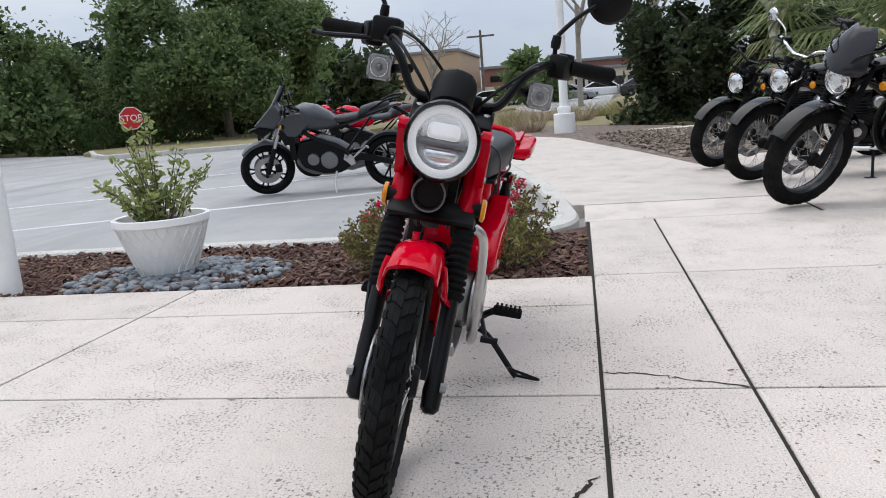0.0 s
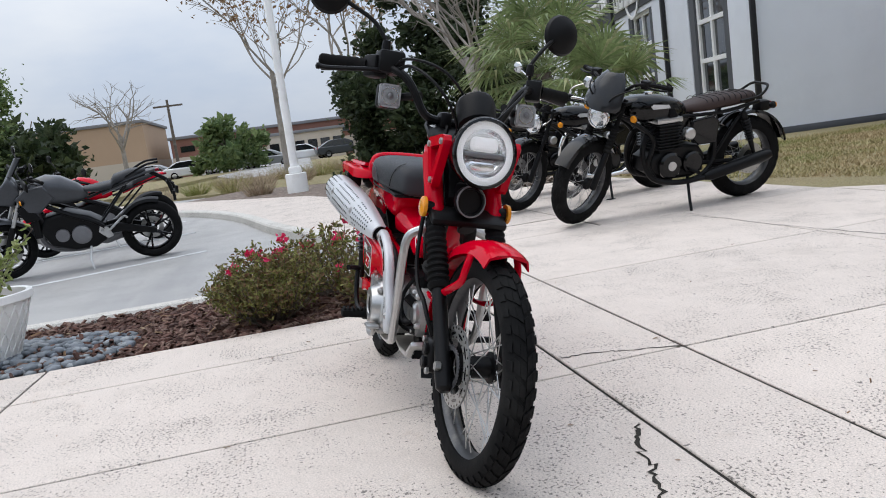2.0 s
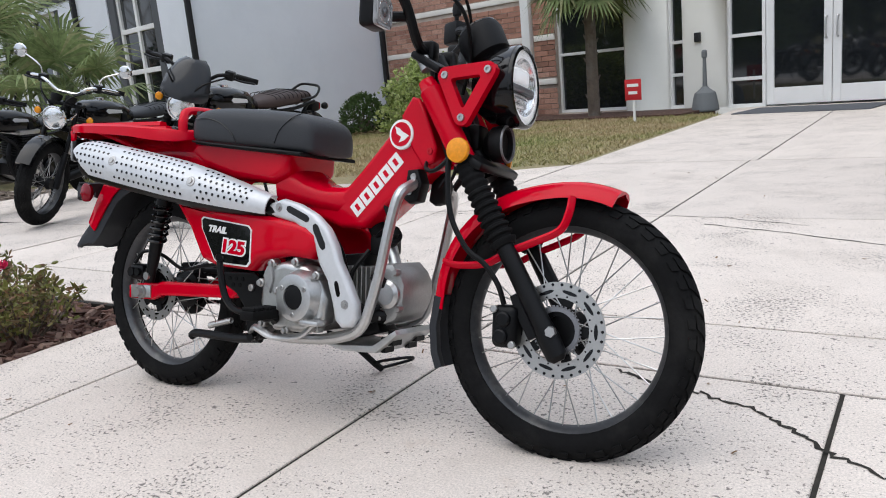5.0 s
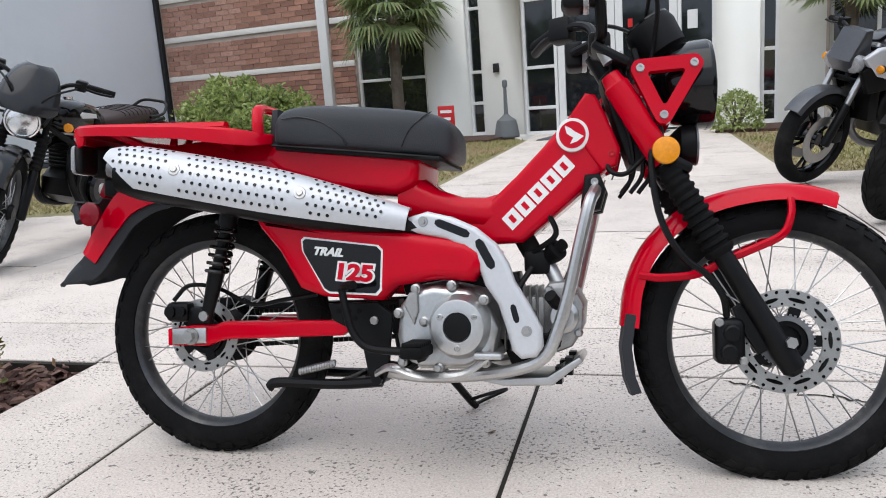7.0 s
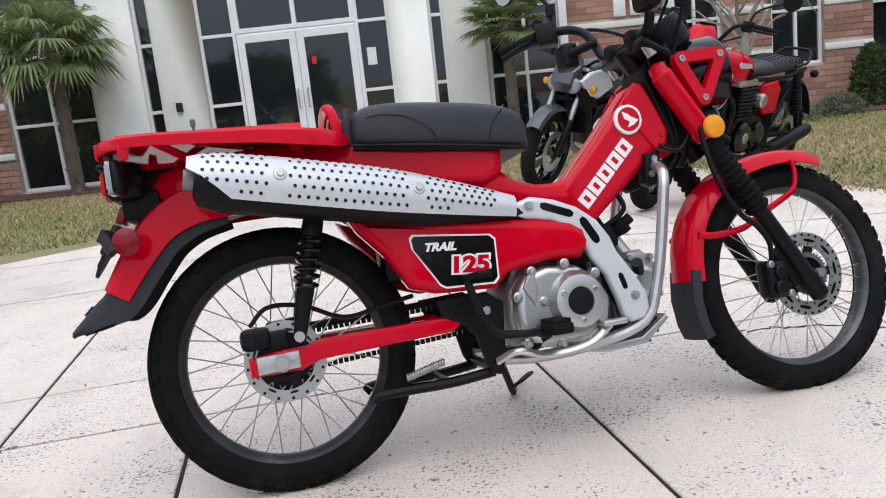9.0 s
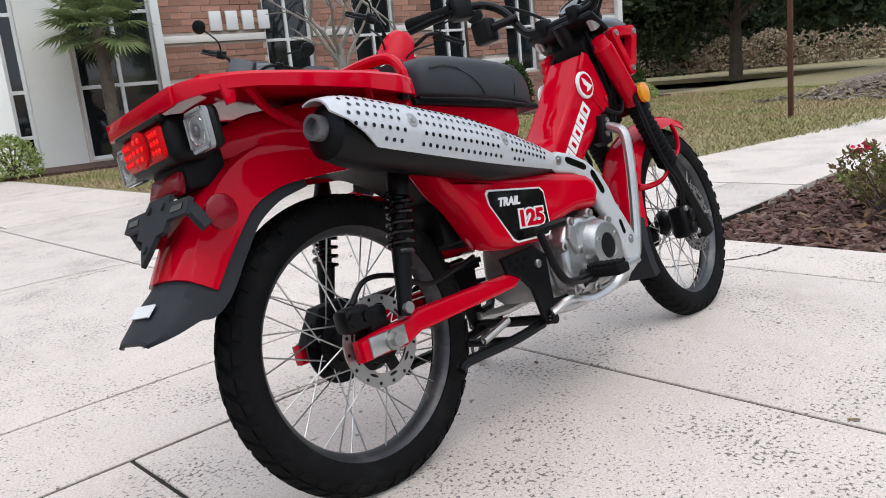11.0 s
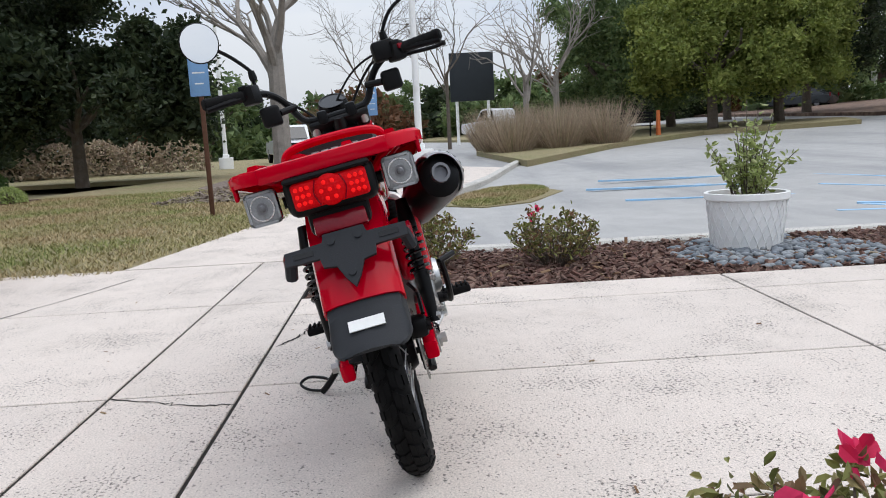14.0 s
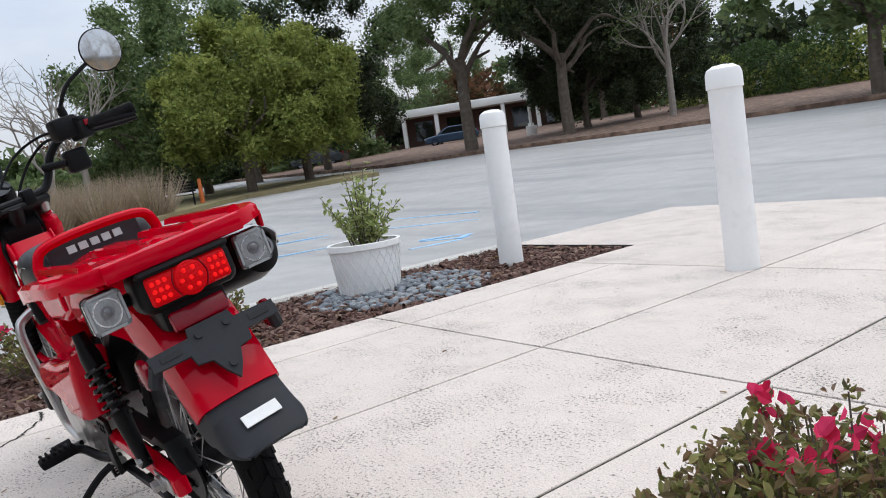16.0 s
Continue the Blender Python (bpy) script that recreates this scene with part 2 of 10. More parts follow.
def lamp_mat(name, col, strength):
    m, nt, b = mat_new(name)
    b.inputs["Base Color"].default_value = (*col, 1)
    b.inputs["Roughness"].default_value = 0.2
    b.inputs["Specular IOR Level"].default_value = 0.12
    n = nt.nodes.new("ShaderNodeTexVoronoi")
    n.inputs["Scale"].default_value = 170.0
    n.inputs["Randomness"].default_value = 0.15
    tc = nt.nodes.new("ShaderNodeTexCoord")
    nt.links.new(tc.outputs["Object"], n.inputs["Vector"])
    e = ramp(nt, n.outputs["Distance"], [(0.15, col), (0.6, tuple(c * 0.35 for c in col))])
    bump(nt, b, n.outputs["Distance"], 0.5, 0.002)
    nt.links.new(e.outputs["Color"], b.inputs["Emission Color"])
    b.inputs["Emission Strength"].default_value = strength
    return m


M["tail_lit"] = lamp_mat("tail_lit", (0.95, 0.012, 0.012), 0.6)
M["tail_lens"] = lamp_mat("tail_lens", (0.55, 0.003, 0.006), 0.22)
M["gunmetal"] = surface("gunmetal", (0.075, 0.078, 0.085), 0.35, 0.5, 0.1, 5, 60, 0.02, coat=0.4)
M["smoke"] = surface("smoke", (0.02, 0.021, 0.023), 0.15, 0.0, 0.1, 5, 60, 0.0, coat=0.6)
M["lamp_silver"] = surface("lamp_silver", (0.78, 0.79, 0.8), 0.16, 0.8, 0.12, 60, 200, 0.15)
M["lens_grey"] = surface("lens_grey", (0.36, 0.365, 0.37), 0.3, 0.0, 0.1, 60, 200, 0.05)
M["disc_dark"] = surface("disc_dark", (0.22, 0.22, 0.23), 0.35, 0.8, 0.15, 20, 200, 0.05)
M["head_lit"] = lamp_mat("head_lit", (0.95, 0.95, 0.95), 0.3)
M["head_ring"] = lamp_mat("head_ring", (0.85, 0.85, 0.85), 0.28)


def glass_mat(name):
    m, nt, b = mat_new(name)
    b.inputs["Base Color"].default_value = (1, 1, 1, 1)
    b.inputs["Roughness"].default_value = 0.02
    b.inputs["Transmission Weight"].default_value = 1.0
    b.inputs["IOR"].default_value = 1.12
    return m


M["lens_glass"] = glass_mat("lens_glass")

def concrete_mat(name, col, per_object=0.06):
    """Broom-finished old concrete: blotches, grain, and many small pits."""
    m, nt, b = mat_new(name)
    tc = nt.nodes.new("ShaderNodeTexCoord")
    geo = nt.nodes.new("ShaderNodeNewGeometry")
    big = node(nt, "ShaderNodeTexNoise", Scale=0.9, Detail=8.0, Roughness=0.62)
    mid = node(nt, "ShaderNodeTexNoise", Scale=7.0, Detail=6.0, Roughness=0.65)
    fine = node(nt, "ShaderNodeTexNoise", Scale=190.0, Detail=3.0, Roughness=0.7)
    pits = node(nt, "ShaderNodeTexNoise", Scale=105.0, Detail=3.0, Roughness=0.62)
    holes = node(nt, "ShaderNodeTexNoise", Scale=34.0, Detail=2.0, Roughness=0.5)
    patch = node(nt, "ShaderNodeTexNoise", Scale=3.0, Detail=5.0, Roughness=0.65)
    for n in (big, mid, fine, pits, patch, holes):
        nt.links.new(geo.outputs["Position"], n.inputs["Vector"])
    a = ramp(nt, big.outputs["Fac"], [(0.3, tuple(c * 0.86 for c in col)), (0.7, tuple(min(1, c * 1.06) for c in col))]).outputs["Color"]
    a = mix(nt, 0.4, a, ramp(nt, mid.outputs["Fac"], [(0.3, tuple(c * 0.78 for c in col)), (0.68, tuple(min(1, c * 1.1) for c in col))]).outputs["Color"])
    a = mix(nt, 0.48, a, ramp(nt, fine.outputs["Fac"], [(0.34, tuple(c * 0.5 for c in col)), (0.6, tuple(min(1, c * 1.18) for c in col))]).outputs["Color"])
    lim = nt.nodes.new("ShaderNodeMath")
    lim.operation = "MULTIPLY_ADD"
    lim.inputs[1].default_value, lim.inputs[2].default_value = 0.5, 0.34
    nt.links.new(patch.outputs["Fac"], lim.inputs[0])
    gt = nt.nodes.new("ShaderNodeMapRange")
    gt.inputs["From Max"].default_value = 0.07
    sub = nt.nodes.new("ShaderNodeMath")
    sub.operation = "SUBTRACT"
    nt.links.new(pits.outputs["Fac"], sub.inputs[0])
    nt.links.new(lim.outputs[0], sub.inputs[1])
    nt.links.new(sub.outputs[0], gt.inputs["Value"])
    a = mix(nt, gt.outputs["Result"], a, tuple(c * 0.24 for c in col))
    hole = ramp(nt, holes.outputs["Fac"], [(0.695, (0, 0, 0)), (0.725, (0.9, 0.9, 0.9))])
    a = mix(nt, hole.outputs["Color"], a, tuple(c * 0.22 for c in col))
    # grey water stains and faint rust-brown blotches
    st = node(nt, "ShaderNodeTexNoise", Scale=1.7, Detail=9.0, Roughness=0.72)
    nt.links.new(geo.outputs["Position"], st.inputs["Vector"])
    sm = ramp(nt, st.outputs["Fac"], [(0.52, (0, 0, 0)), (0.7, (0.55, 0.55, 0.55))])
    a = mix(nt, sm.outputs["Color"], a, tuple(c * f for c, f in zip(col, (0.66, 0.65, 0.64))))
    st2 = node(nt, "ShaderNodeTexNoise", Scale=5.0, Detail=8.0, Roughness=0.75)
    nt.links.new(geo.outputs["Position"], st2.inputs["Vector"])
    sm2 = ramp(nt, st2.outputs["Fac"], [(0.6, (0, 0, 0)), (0.78, (0.6, 0.6, 0.6))])
    a = mix(nt, sm2.outputs["Color"], a, tuple(c * f for c, f in zip(col, (0.7, 0.63, 0.56))))
    if per_object:
        oi = nt.nodes.new("ShaderNodeObjectInfo")
        k = ramp(nt, oi.outputs["Random"], [(0, (1 - per_object,) * 3), (1, (1 + per_object * 0.6, 1 + per_object * 0.55, 1 + per_object * 0.45))])
        a = mix(nt, 1.0, a, k.outputs["Color"], "MULTIPLY")
    nt.links.new(a, b.inputs["Base Color"])
    b.inputs["Roughness"].default_value = 0.85
    inv = nt.nodes.new("ShaderNodeMath")
    inv.operation = "MULTIPLY_ADD"
    inv.inputs[1].default_value, inv.inputs[2].default_value = -1.0, 1.0
    nt.links.new(gt.outputs["Result"], inv.inputs[0])
    add = nt.nodes.new("ShaderNodeMath")
    nt.links.new(inv.outputs[0], add.inputs[0])
    nt.links.new(fine.outputs["Fac"], add.inputs[1])
    bump(nt, b, add.outputs[0], 0.5, 0.003)
    return m


def stuff_mat(name, cols, rough=0.9, scale=30.0, per_island=True, relief=0.4, leaf=0.0):
    """For loose pieces: a colour by piece, and grain on it."""
    m, nt, b = mat_new(name)
    geo = nt.nodes.new("ShaderNodeNewGeometry")
    n = node(nt, "ShaderNodeTexNoise", Scale=scale, Detail=4.0)
    nt.links.new(geo.outputs["Position"], n.inputs["Vector"])
    src = geo.outputs["Random Per Island"] if per_island else n.outputs["Fac"]
    k = len(cols) - 1
    c = ramp(nt, src, [(i / k if per_island else 0.3 + 0.4 * i / k, col) for i, col in enumerate(cols)]).outputs["Color"]
    c = mix(nt, 1.0, c, ramp(nt, n.outputs["Fac"], [(0.3, (0.7, 0.7, 0.7)), (0.7, (1.2, 1.2, 1.2))]).outputs["Color"], "MULTIPLY")
    nt.links.new(c, b.inputs["Base Color"])
    b.inputs["Roughness"].default_value = rough
    bump(nt, b, n.outputs["Fac"], relief, 0.004)
    if leaf:
        # thin leaves let some light through
        tr = nt.nodes.new("ShaderNodeBsdfTranslucent")
        ms = nt.nodes.new("ShaderNodeMixShader")
        ms.inputs["Fac"].default_value = leaf
        nt.links.new(c, tr.inputs["Color"])
        nt.links.new(b.outputs["BSDF"], ms.inputs[1])
        nt.links.new(tr.outputs["BSDF"], ms.inputs[2])
        nt.links.new(ms.outputs["Shader"], nt.nodes["Material Output"].inputs["Surface"])
        b.inputs["Specular IOR Level"].default_value = 0.25
    return m


def asphalt_mat():
    m, nt, b = mat_new("asphalt")
    geo = nt.nodes.new("ShaderNodeNewGeometry")
    ns = {}
    for k, s, d in (("big", 0.25, 6.0), ("mid", 2.5, 6.0), ("fine", 140.0, 2.0), ("chip", 60.0, 3.0)):
        ns[k] = node(nt, "ShaderNodeTexNoise", Scale=s, Detail=d, Roughness=0.6)
        nt.links.new(geo.outputs["Position"], ns[k].inputs["Vector"])
    a = ramp(nt, ns["big"].outputs["Fac"], [(0.35, (0.36, 0.35, 0.338)), (0.65, (0.52, 0.508, 0.49))]).outputs["Color"]
    a = mix(nt, 0.4, a, ramp(nt, ns["mid"].outputs["Fac"], [(0.3, (0.29, 0.282, 0.272)), (0.7, (0.58, 0.565, 0.545))]).outputs["Color"])
    a = mix(nt, 0.4, a, ramp(nt, ns["fine"].outputs["Fac"], [(0.35, (0.06, 0.06, 0.06)), (0.65, (0.36, 0.36, 0.35))]).outputs["Color"])
    mp = node(nt, "ShaderNodeMapping", Scale=(0.12, 1.1, 1.0), Rotation=(0, 0, radians(-14)))
    nt.links.new(geo.outputs["Position"], mp.inputs["Vector"])
    wet = node(nt, "ShaderNodeTexNoise", Scale=0.8, Detail=6.0, Roughness=0.6)
    nt.links.new(mp.outputs["Vector"], wet.inputs["Vector"])
    a = mix(nt, ramp(nt, wet.outputs["Fac"], [(0.5, (0, 0, 0)), (0.64, (0.55, 0.55, 0.55))]).outputs["Color"], a, (0.2, 0.2, 0.205))
    nt.links.new(a, b.inputs["Base Color"])
    r = ramp(nt, ns["big"].outputs["Fac"], [(0.4, (0.55,) * 3), (0.6, (0.85,) * 3)])
    nt.links.new(r.outputs["Color"], b.inputs["Roughness"])
    bump(nt, b, ns["chip"].outputs["Fac"], 0.4, 0.006)
    return m


def grass_mat():
    m, nt, b = mat_new("winter_grass")
    geo = nt.nodes.new("ShaderNodeNewGeometry")
    ns = {}
    for k, s, d in (("big", 0.5, 5.0), ("mid", 5.0, 5.0), ("fine", 70.0, 3.0)):
        ns[k] = node(nt, "ShaderNodeTexNoise", Scale=s, Detail=d, Roughness=0.65)
        nt.links.new(geo.outputs["Position"], ns[k].inputs["Vector"])
    a = ramp(nt, ns["big"].outputs["Fac"], [(0.35, (0.32, 0.25, 0.14)), (0.5, (0.28, 0.25, 0.12)), (0.64, (0.2, 0.24, 0.08))]).outputs["Color"]
    a = mix(nt, 0.45, a, ramp(nt, ns["mid"].outputs["Fac"], [(0.3, (0.17, 0.13, 0.07)), (0.7, (0.32, 0.26, 0.14))]).outputs["Color"])
    a = mix(nt, 0.5, a, ramp(nt, ns["fine"].outputs["Fac"], [(0.3, (0.07, 0.06, 0.03)), (0.7, (0.42, 0.35, 0.19))]).outputs["Color"])
    nt.links.new(a, b.inputs["Base Color"])
    b.inputs["Roughness"].default_value = 0.95
    bump(nt, b, ns["fine"].outputs["Fac"], 0.9, 0.02)
    return m


M["concrete"] = concrete_mat("concrete", (0.66, 0.585, 0.525))
M["curb_concrete"] = concrete_mat("curb_concrete", (0.56, 0.54, 0.5))
M["joint"] = surface("joint", (0.03, 0.027, 0.023), 0.95, 0, 0.4, 10, 90, 0.4)
M["asphalt"] = asphalt_mat()
M["lot_paint"] = surface("lot_paint", (0.62, 0.63, 0.63), 0.7, 0, 0.1, 5, 80, 0.1, dirt=(0.4, 0.4, 0.4))
M["blue_paint"] = surface("blue_paint", (0.3, 0.5, 0.7), 0.7, 0, 0.15, 5, 60, 0.1, dirt=(0.42, 0.45, 0.48))
M["grass"] = grass_mat()
M["soil"] = stuff_mat("soil", [(0.045, 0.024, 0.018), (0.085, 0.042, 0.03), (0.12, 0.068, 0.05)], 0.95, 26.0, False, 0.9)
M["leaf_litter"] = stuff_mat("leaf_litter", [(0.1, 0.06, 0.042), (0.16, 0.1, 0.072), (0.24, 0.165, 0.12)], 0.95, 3.0, False, 0.6)
M["mulch_old"] = stuff_mat("mulch_old", [(0.1, 0.075, 0.06), (0.17, 0.13, 0.105), (0.25, 0.2, 0.165)], 0.95, 9.0, False, 0.9)
M["mulch_chip"] = stuff_mat("mulch_chip", [(0.12, 0.09, 0.07), (0.2, 0.155, 0.125), (0.3, 0.25, 0.2), (0.08, 0.055, 0.04)], 0.95, 30.0)
M["mulch"] = stuff_mat("mulch", [(0.05, 0.024, 0.018), (0.1, 0.045, 0.033), (0.15, 0.08, 0.06), (0.2, 0.13, 0.1), (0.07, 0.03, 0.024)], 0.9, 60.0)
M["pebble"] = stuff_mat("pebble", [(0.1, 0.12, 0.14), (0.18, 0.2, 0.22), (0.28, 0.3, 0.31), (0.14, 0.16, 0.19)], 0.65, 24.0)
M["grass_blade"] = stuff_mat("grass_blade", [(0.36, 0.28, 0.12), (0.25, 0.23, 0.08), (0.44, 0.35, 0.17), (0.19, 0.24, 0.06), (0.32, 0.25, 0.11)], 0.9, 20.0)
BLADE = M["grass_blade"].node_tree
BLADE_B = [n for n in BLADE.nodes if n.type == "BSDF_PRINCIPLED"][0]
BLADE_N = node(BLADE, "ShaderNodeTexNoise", Scale=0.42, Detail=4.0, Roughness=0.6)
BLADE_G = [n for n in BLADE.nodes if n.type == "NEW_GEOMETRY"][0]
BLADE.links.new(BLADE_G.outputs["Position"], BLADE_N.inputs["Vector"])
BLADE_F = ramp(BLADE, BLADE_N.outputs["Fac"], [(0.46, (0, 0, 0)), (0.6, (0.6, 0.6, 0.6))])
BLADE.links.new(mix(BLADE, BLADE_F.outputs["Color"], BLADE_B.inputs["Base Color"].links[0].from_socket, (0.22, 0.28, 0.07)), BLADE_B.inputs["Base Color"])
M["straw_grass"] = stuff_mat("straw_grass", [(0.4, 0.31, 0.22), (0.3, 0.22, 0.16), (0.48, 0.38, 0.27), (0.24, 0.22, 0.12)], 0.9, 10.0)
M["leaf_azalea"] = stuff_mat("leaf_azalea", [(0.13, 0.14, 0.045), (0.24, 0.25, 0.075), (0.1, 0.1, 0.04), (0.26, 0.14, 0.085), (0.32, 0.33, 0.11), (0.2, 0.12, 0.08)], 0.42, 40.0, leaf=0.35)
M["leaf_pot"] = stuff_mat("leaf_pot", [(0.26, 0.325, 0.091), (0.364, 0.416, 0.156), (0.169, 0.221, 0.065), (0.52, 0.546, 0.286)], 0.5, 40.0, leaf=0.35)
M["leaf_oak"] = stuff_mat("leaf_oak", [(0.08, 0.13, 0.05), (0.14, 0.2, 0.075), (0.21, 0.27, 0.11), (0.1, 0.145, 0.068)], 0.6, 6.0, leaf=0.35)
M["leaf_light"] = stuff_mat("leaf_light", [(0.16, 0.205, 0.05), (0.24, 0.29, 0.065), (0.33, 0.36, 0.1), (0.17, 0.215, 0.055)], 0.6, 6.0, leaf=0.35)
M["leaf_dark"] = stuff_mat("leaf_dark", [(0.02, 0.034, 0.016), (0.04, 0.06, 0.026), (0.075, 0.095, 0.045), (0.026, 0.04, 0.02)], 0.45, 6.0, leaf=0.35)
M["leaf_shrub"] = stuff_mat("leaf_shrub", [(0.31, 0.4, 0.12), (0.46, 0.53, 0.19), (0.17, 0.23, 0.07), (0.62, 0.66, 0.33)], 0.5, 20.0, leaf=0.35)
M["leaf_green"] = stuff_mat("leaf_green", [(0.05, 0.09, 0.025), (0.08, 0.13, 0.04), (0.035, 0.06, 0.02)], 0.5, 20.0, leaf=0.35)
M["leaf_dead"] = stuff_mat("leaf_dead", [(0.3, 0.2, 0.12), (0.2, 0.11, 0.06), (0.36, 0.28, 0.18)], 0.8, 20.0, leaf=0.35)
M["palm_leaf"] = stuff_mat("palm_leaf", [(0.168, 0.228, 0.09), (0.264, 0.324, 0.144), (0.12, 0.168, 0.066), (0.36, 0.36, 0.192)], 0.5, 20.0, leaf=0.35)
M["leaf_pale"] = stuff_mat("leaf_pale", [(0.16, 0.18, 0.12), (0.22, 0.24, 0.17), (0.1, 0.12, 0.075)], 0.7, 20.0, leaf=0.35)
M["leaf_rust"] = stuff_mat("leaf_rust", [(0.16, 0.075, 0.04), (0.22, 0.11, 0.06), (0.1, 0.06, 0.035), (0.12, 0.12, 0.05)], 0.7, 6.0, leaf=0.35)
M["petal"] = stuff_mat("petal", [(0.75, 0.025, 0.12), (0.85, 0.06, 0.18), (0.65, 0.02, 0.08)], 0.6, 30.0, leaf=0.35)
M["bark"] = surface("bark", (0.13, 0.105, 0.085), 0.95, 0, 0.3, 5, 50, 0.8, dirt=(0.2, 0.19, 0.17), dist=0.01)
M["bark_pale"] = surface("bark_pale", (0.3, 0.27, 0.24), 0.95, 0, 0.25, 4, 40, 0.7, dirt=(0.18, 0.17, 0.15), dist=0.01)
M["pale_paint"] = surface("pale_paint", (0.86, 0.86, 0.85), 0.5, 0, 0.03, 3, 40, 0.05, dirt=(0.68, 0.67, 0.63))
M["pot_white"] = surface("pot_white", (0.87, 0.87, 0.86), 0.5, 0, 0.04, 6, 60, 0.1, dirt=(0.76, 0.75, 0.73))

# ---- ground, pavement, beds ----
def height(x, y):
    """The parking lot climbs gently away from the entrance."""
    d = 0.35 * x - 0.94 * y - 6.0
    return 0.045 * d if d > 0 else 0.0


def sheet(name, x0, x1, y0, y1, step, z, mat, label, kind="structure", category="ground"):
    nx, ny = int((x1 - x0) / step) + 1, int((y1 - y0) / step) + 1
    vs = [(x0 + (x1 - x0) * i / nx, y0 + (y1 - y0) * j / ny) for j in range(ny + 1) for i in range(nx + 1)]
    vs = [(x, y, z + height(x, y)) for x, y in vs]
    fs = [(j * (nx + 1) + i, j * (nx + 1) + i + 1, (j + 1) * (nx + 1) + i + 1, (j + 1) * (nx + 1) + i) for j in range(ny) for i in range(nx)]
    me = bpy.data.meshes.new(name)
    me.from_pydata(vs, [], fs)
    me.materials.append(mat)
    return tagged(new(name, me), label, category, kind=kind)


def slab(name, pts, z0, z1, mat, label, category, kind="structure"):
    bm = bmesh.new()
    flat_poly(bm, pts, z0, z1)
    return single(name, bm, mat, label, category, kind)


def draped(name, pts, z0, z1, mat, label, category, kind="structure"):
    ob = slab(name, pts, z0, z1, mat, label, category, kind)
    for v in ob.data.vertices:
        v.co.z += height(v.co.x, v.co.y)
    return ob


LOT_Z = -0.1
sheet("ground", -420, 420, -420, 420, 20.0, -0.3, M["grass"], "dry winter grass ground reaching the horizon")
sheet("parking_lot", -21, 60, -30, 1.2, 3.0, LOT_Z, M["asphalt"], "worn pale grey asphalt parking lot", category="parking lot")

pavement = thing("pavement", "pitted pale concrete pavement in jointed slabs", "pavement", kind="structure")
bm = bmesh.new()
flat_poly(bm, [(-3.57, 0.515), (-1.347, 0.515), (-1.347, -3.08), (-1.6, -3.2), (-2.58, -3.5), (-2.69, -5.84), (2.65, -5.84), (2.7, -3.76), (1.434, -3.74), (1.434, 0.525), (2.73, 0.54), (2.55, 1.85), (2.55, 4.74), (1.36, 4.76), (1.36, 10.9), (-1.33, 10.94), (-1.34, 4.74), (-2.84, 3.79), (-6.88, 3.68), (-6.88, 1.95), (-3.57, 1.93)], -0.14, -0.005)
part("bedding", bm, M["joint"], pavement, "dark gritty joint filling between slabs")

WALK_W_IN = [(-2.6, 0.53), (-3.6, 0.42), (-5.1, 0.2), (-6.9, -0.24), (-10, -0.83), (-13, -1.9), (-18, -4.6), (-22, -7.2)]
WALK_W_OUT = [(-4.9, 1.93), (-5.9, 1.7), (-7.95, 1.26), (-10, 0.75), (-12, 0.3), (-17, -2.4), (-21, -4.9)]
WALK_E_IN = [(2.755, 0.5335), (3.23, 0.5335), (3.25, 0.29), (3.6, 0.27), (4.5, 0.13), (7.0, -0.2), (9.3, -0.72), (11.4, -1.3), (17, -2.8), (25, -5.2), (35, -9.0)]
WALK_E_OUT = [(2.755, 1.82), (4.9, 1.5), (8, 1.1), (11, 0.45), (13, 0.0), (17, -1.0), (25, -3.4), (35, -7.2)]


slab("sidewalk_west", WALK_W_IN[1:] + WALK_W_OUT[::-1] + [(-3.6, 1.93)], -0.14, 0.0, M["concrete"], "pale concrete sidewalk curving along the parking lot", "sidewalk")
slab("sidewalk_east", WALK_E_IN + WALK_E_OUT[::-1], -0.14, 0.0, M["concrete"], "pale concrete sidewalk curving along the parking lot", "sidewalk")


def kerb(name, pts, label, w=0.16, z0=-0.2, z1=0.006, closed=False):
    bm = bmesh.new()
    path = smooth_path([Vector((x, y, 0)) for x, y in pts], 5)
    loops = []
    for i, p in enumerate(path):
        d = (path[min(i + 1, len(path) - 1)] - path[max(i - 1, 0)]).normalized()
        n = Vector((-d.y, d.x, 0)) * (w / 2)
        h = height(p.x, p.y)
        loops.append([p + n + Vector((0, 0, z0 + h)), p + n + Vector((0, 0, z1 - 0.02 + h)), p + n * 0.8 + Vector((0, 0, z1 + h)),
                      p - n * 0.8 + Vector((0, 0, z1 + h)), p - n + Vector((0, 0, z1 - 0.02 + h)), p - n + Vector((0, 0, z0 + h))])
    rings(bm, loops)
    return single(name, bm, M["curb_concrete"], label, "kerb", "structure")


kerb("kerb_west", [(-2.6, -3.7), (-2.62, -2.5), (-2.62, -1.2), (-2.64, 0.0), (-2.9, 0.36), (-3.6, 0.34), (-5.1, 0.12), (-6.9, -0.32), (-10, -0.91), (-13, -1.98), (-18, -4.68), (-22, -7.3)], "weathered concrete kerb along the planting bed")
kerb("kerb_east", [(2.82, -3.7), (2.84, -2.0), (2.87, -0.7), (2.99, -0.08), (3.22, 0.2), (3.6, 0.22), (4.5, 0.05), (7.0, -0.28), (9.3, -0.8), (11.4, -1.38), (17, -2.88), (25, -5.28), (35, -9.08)], "weathered concrete kerb along the planting bed")

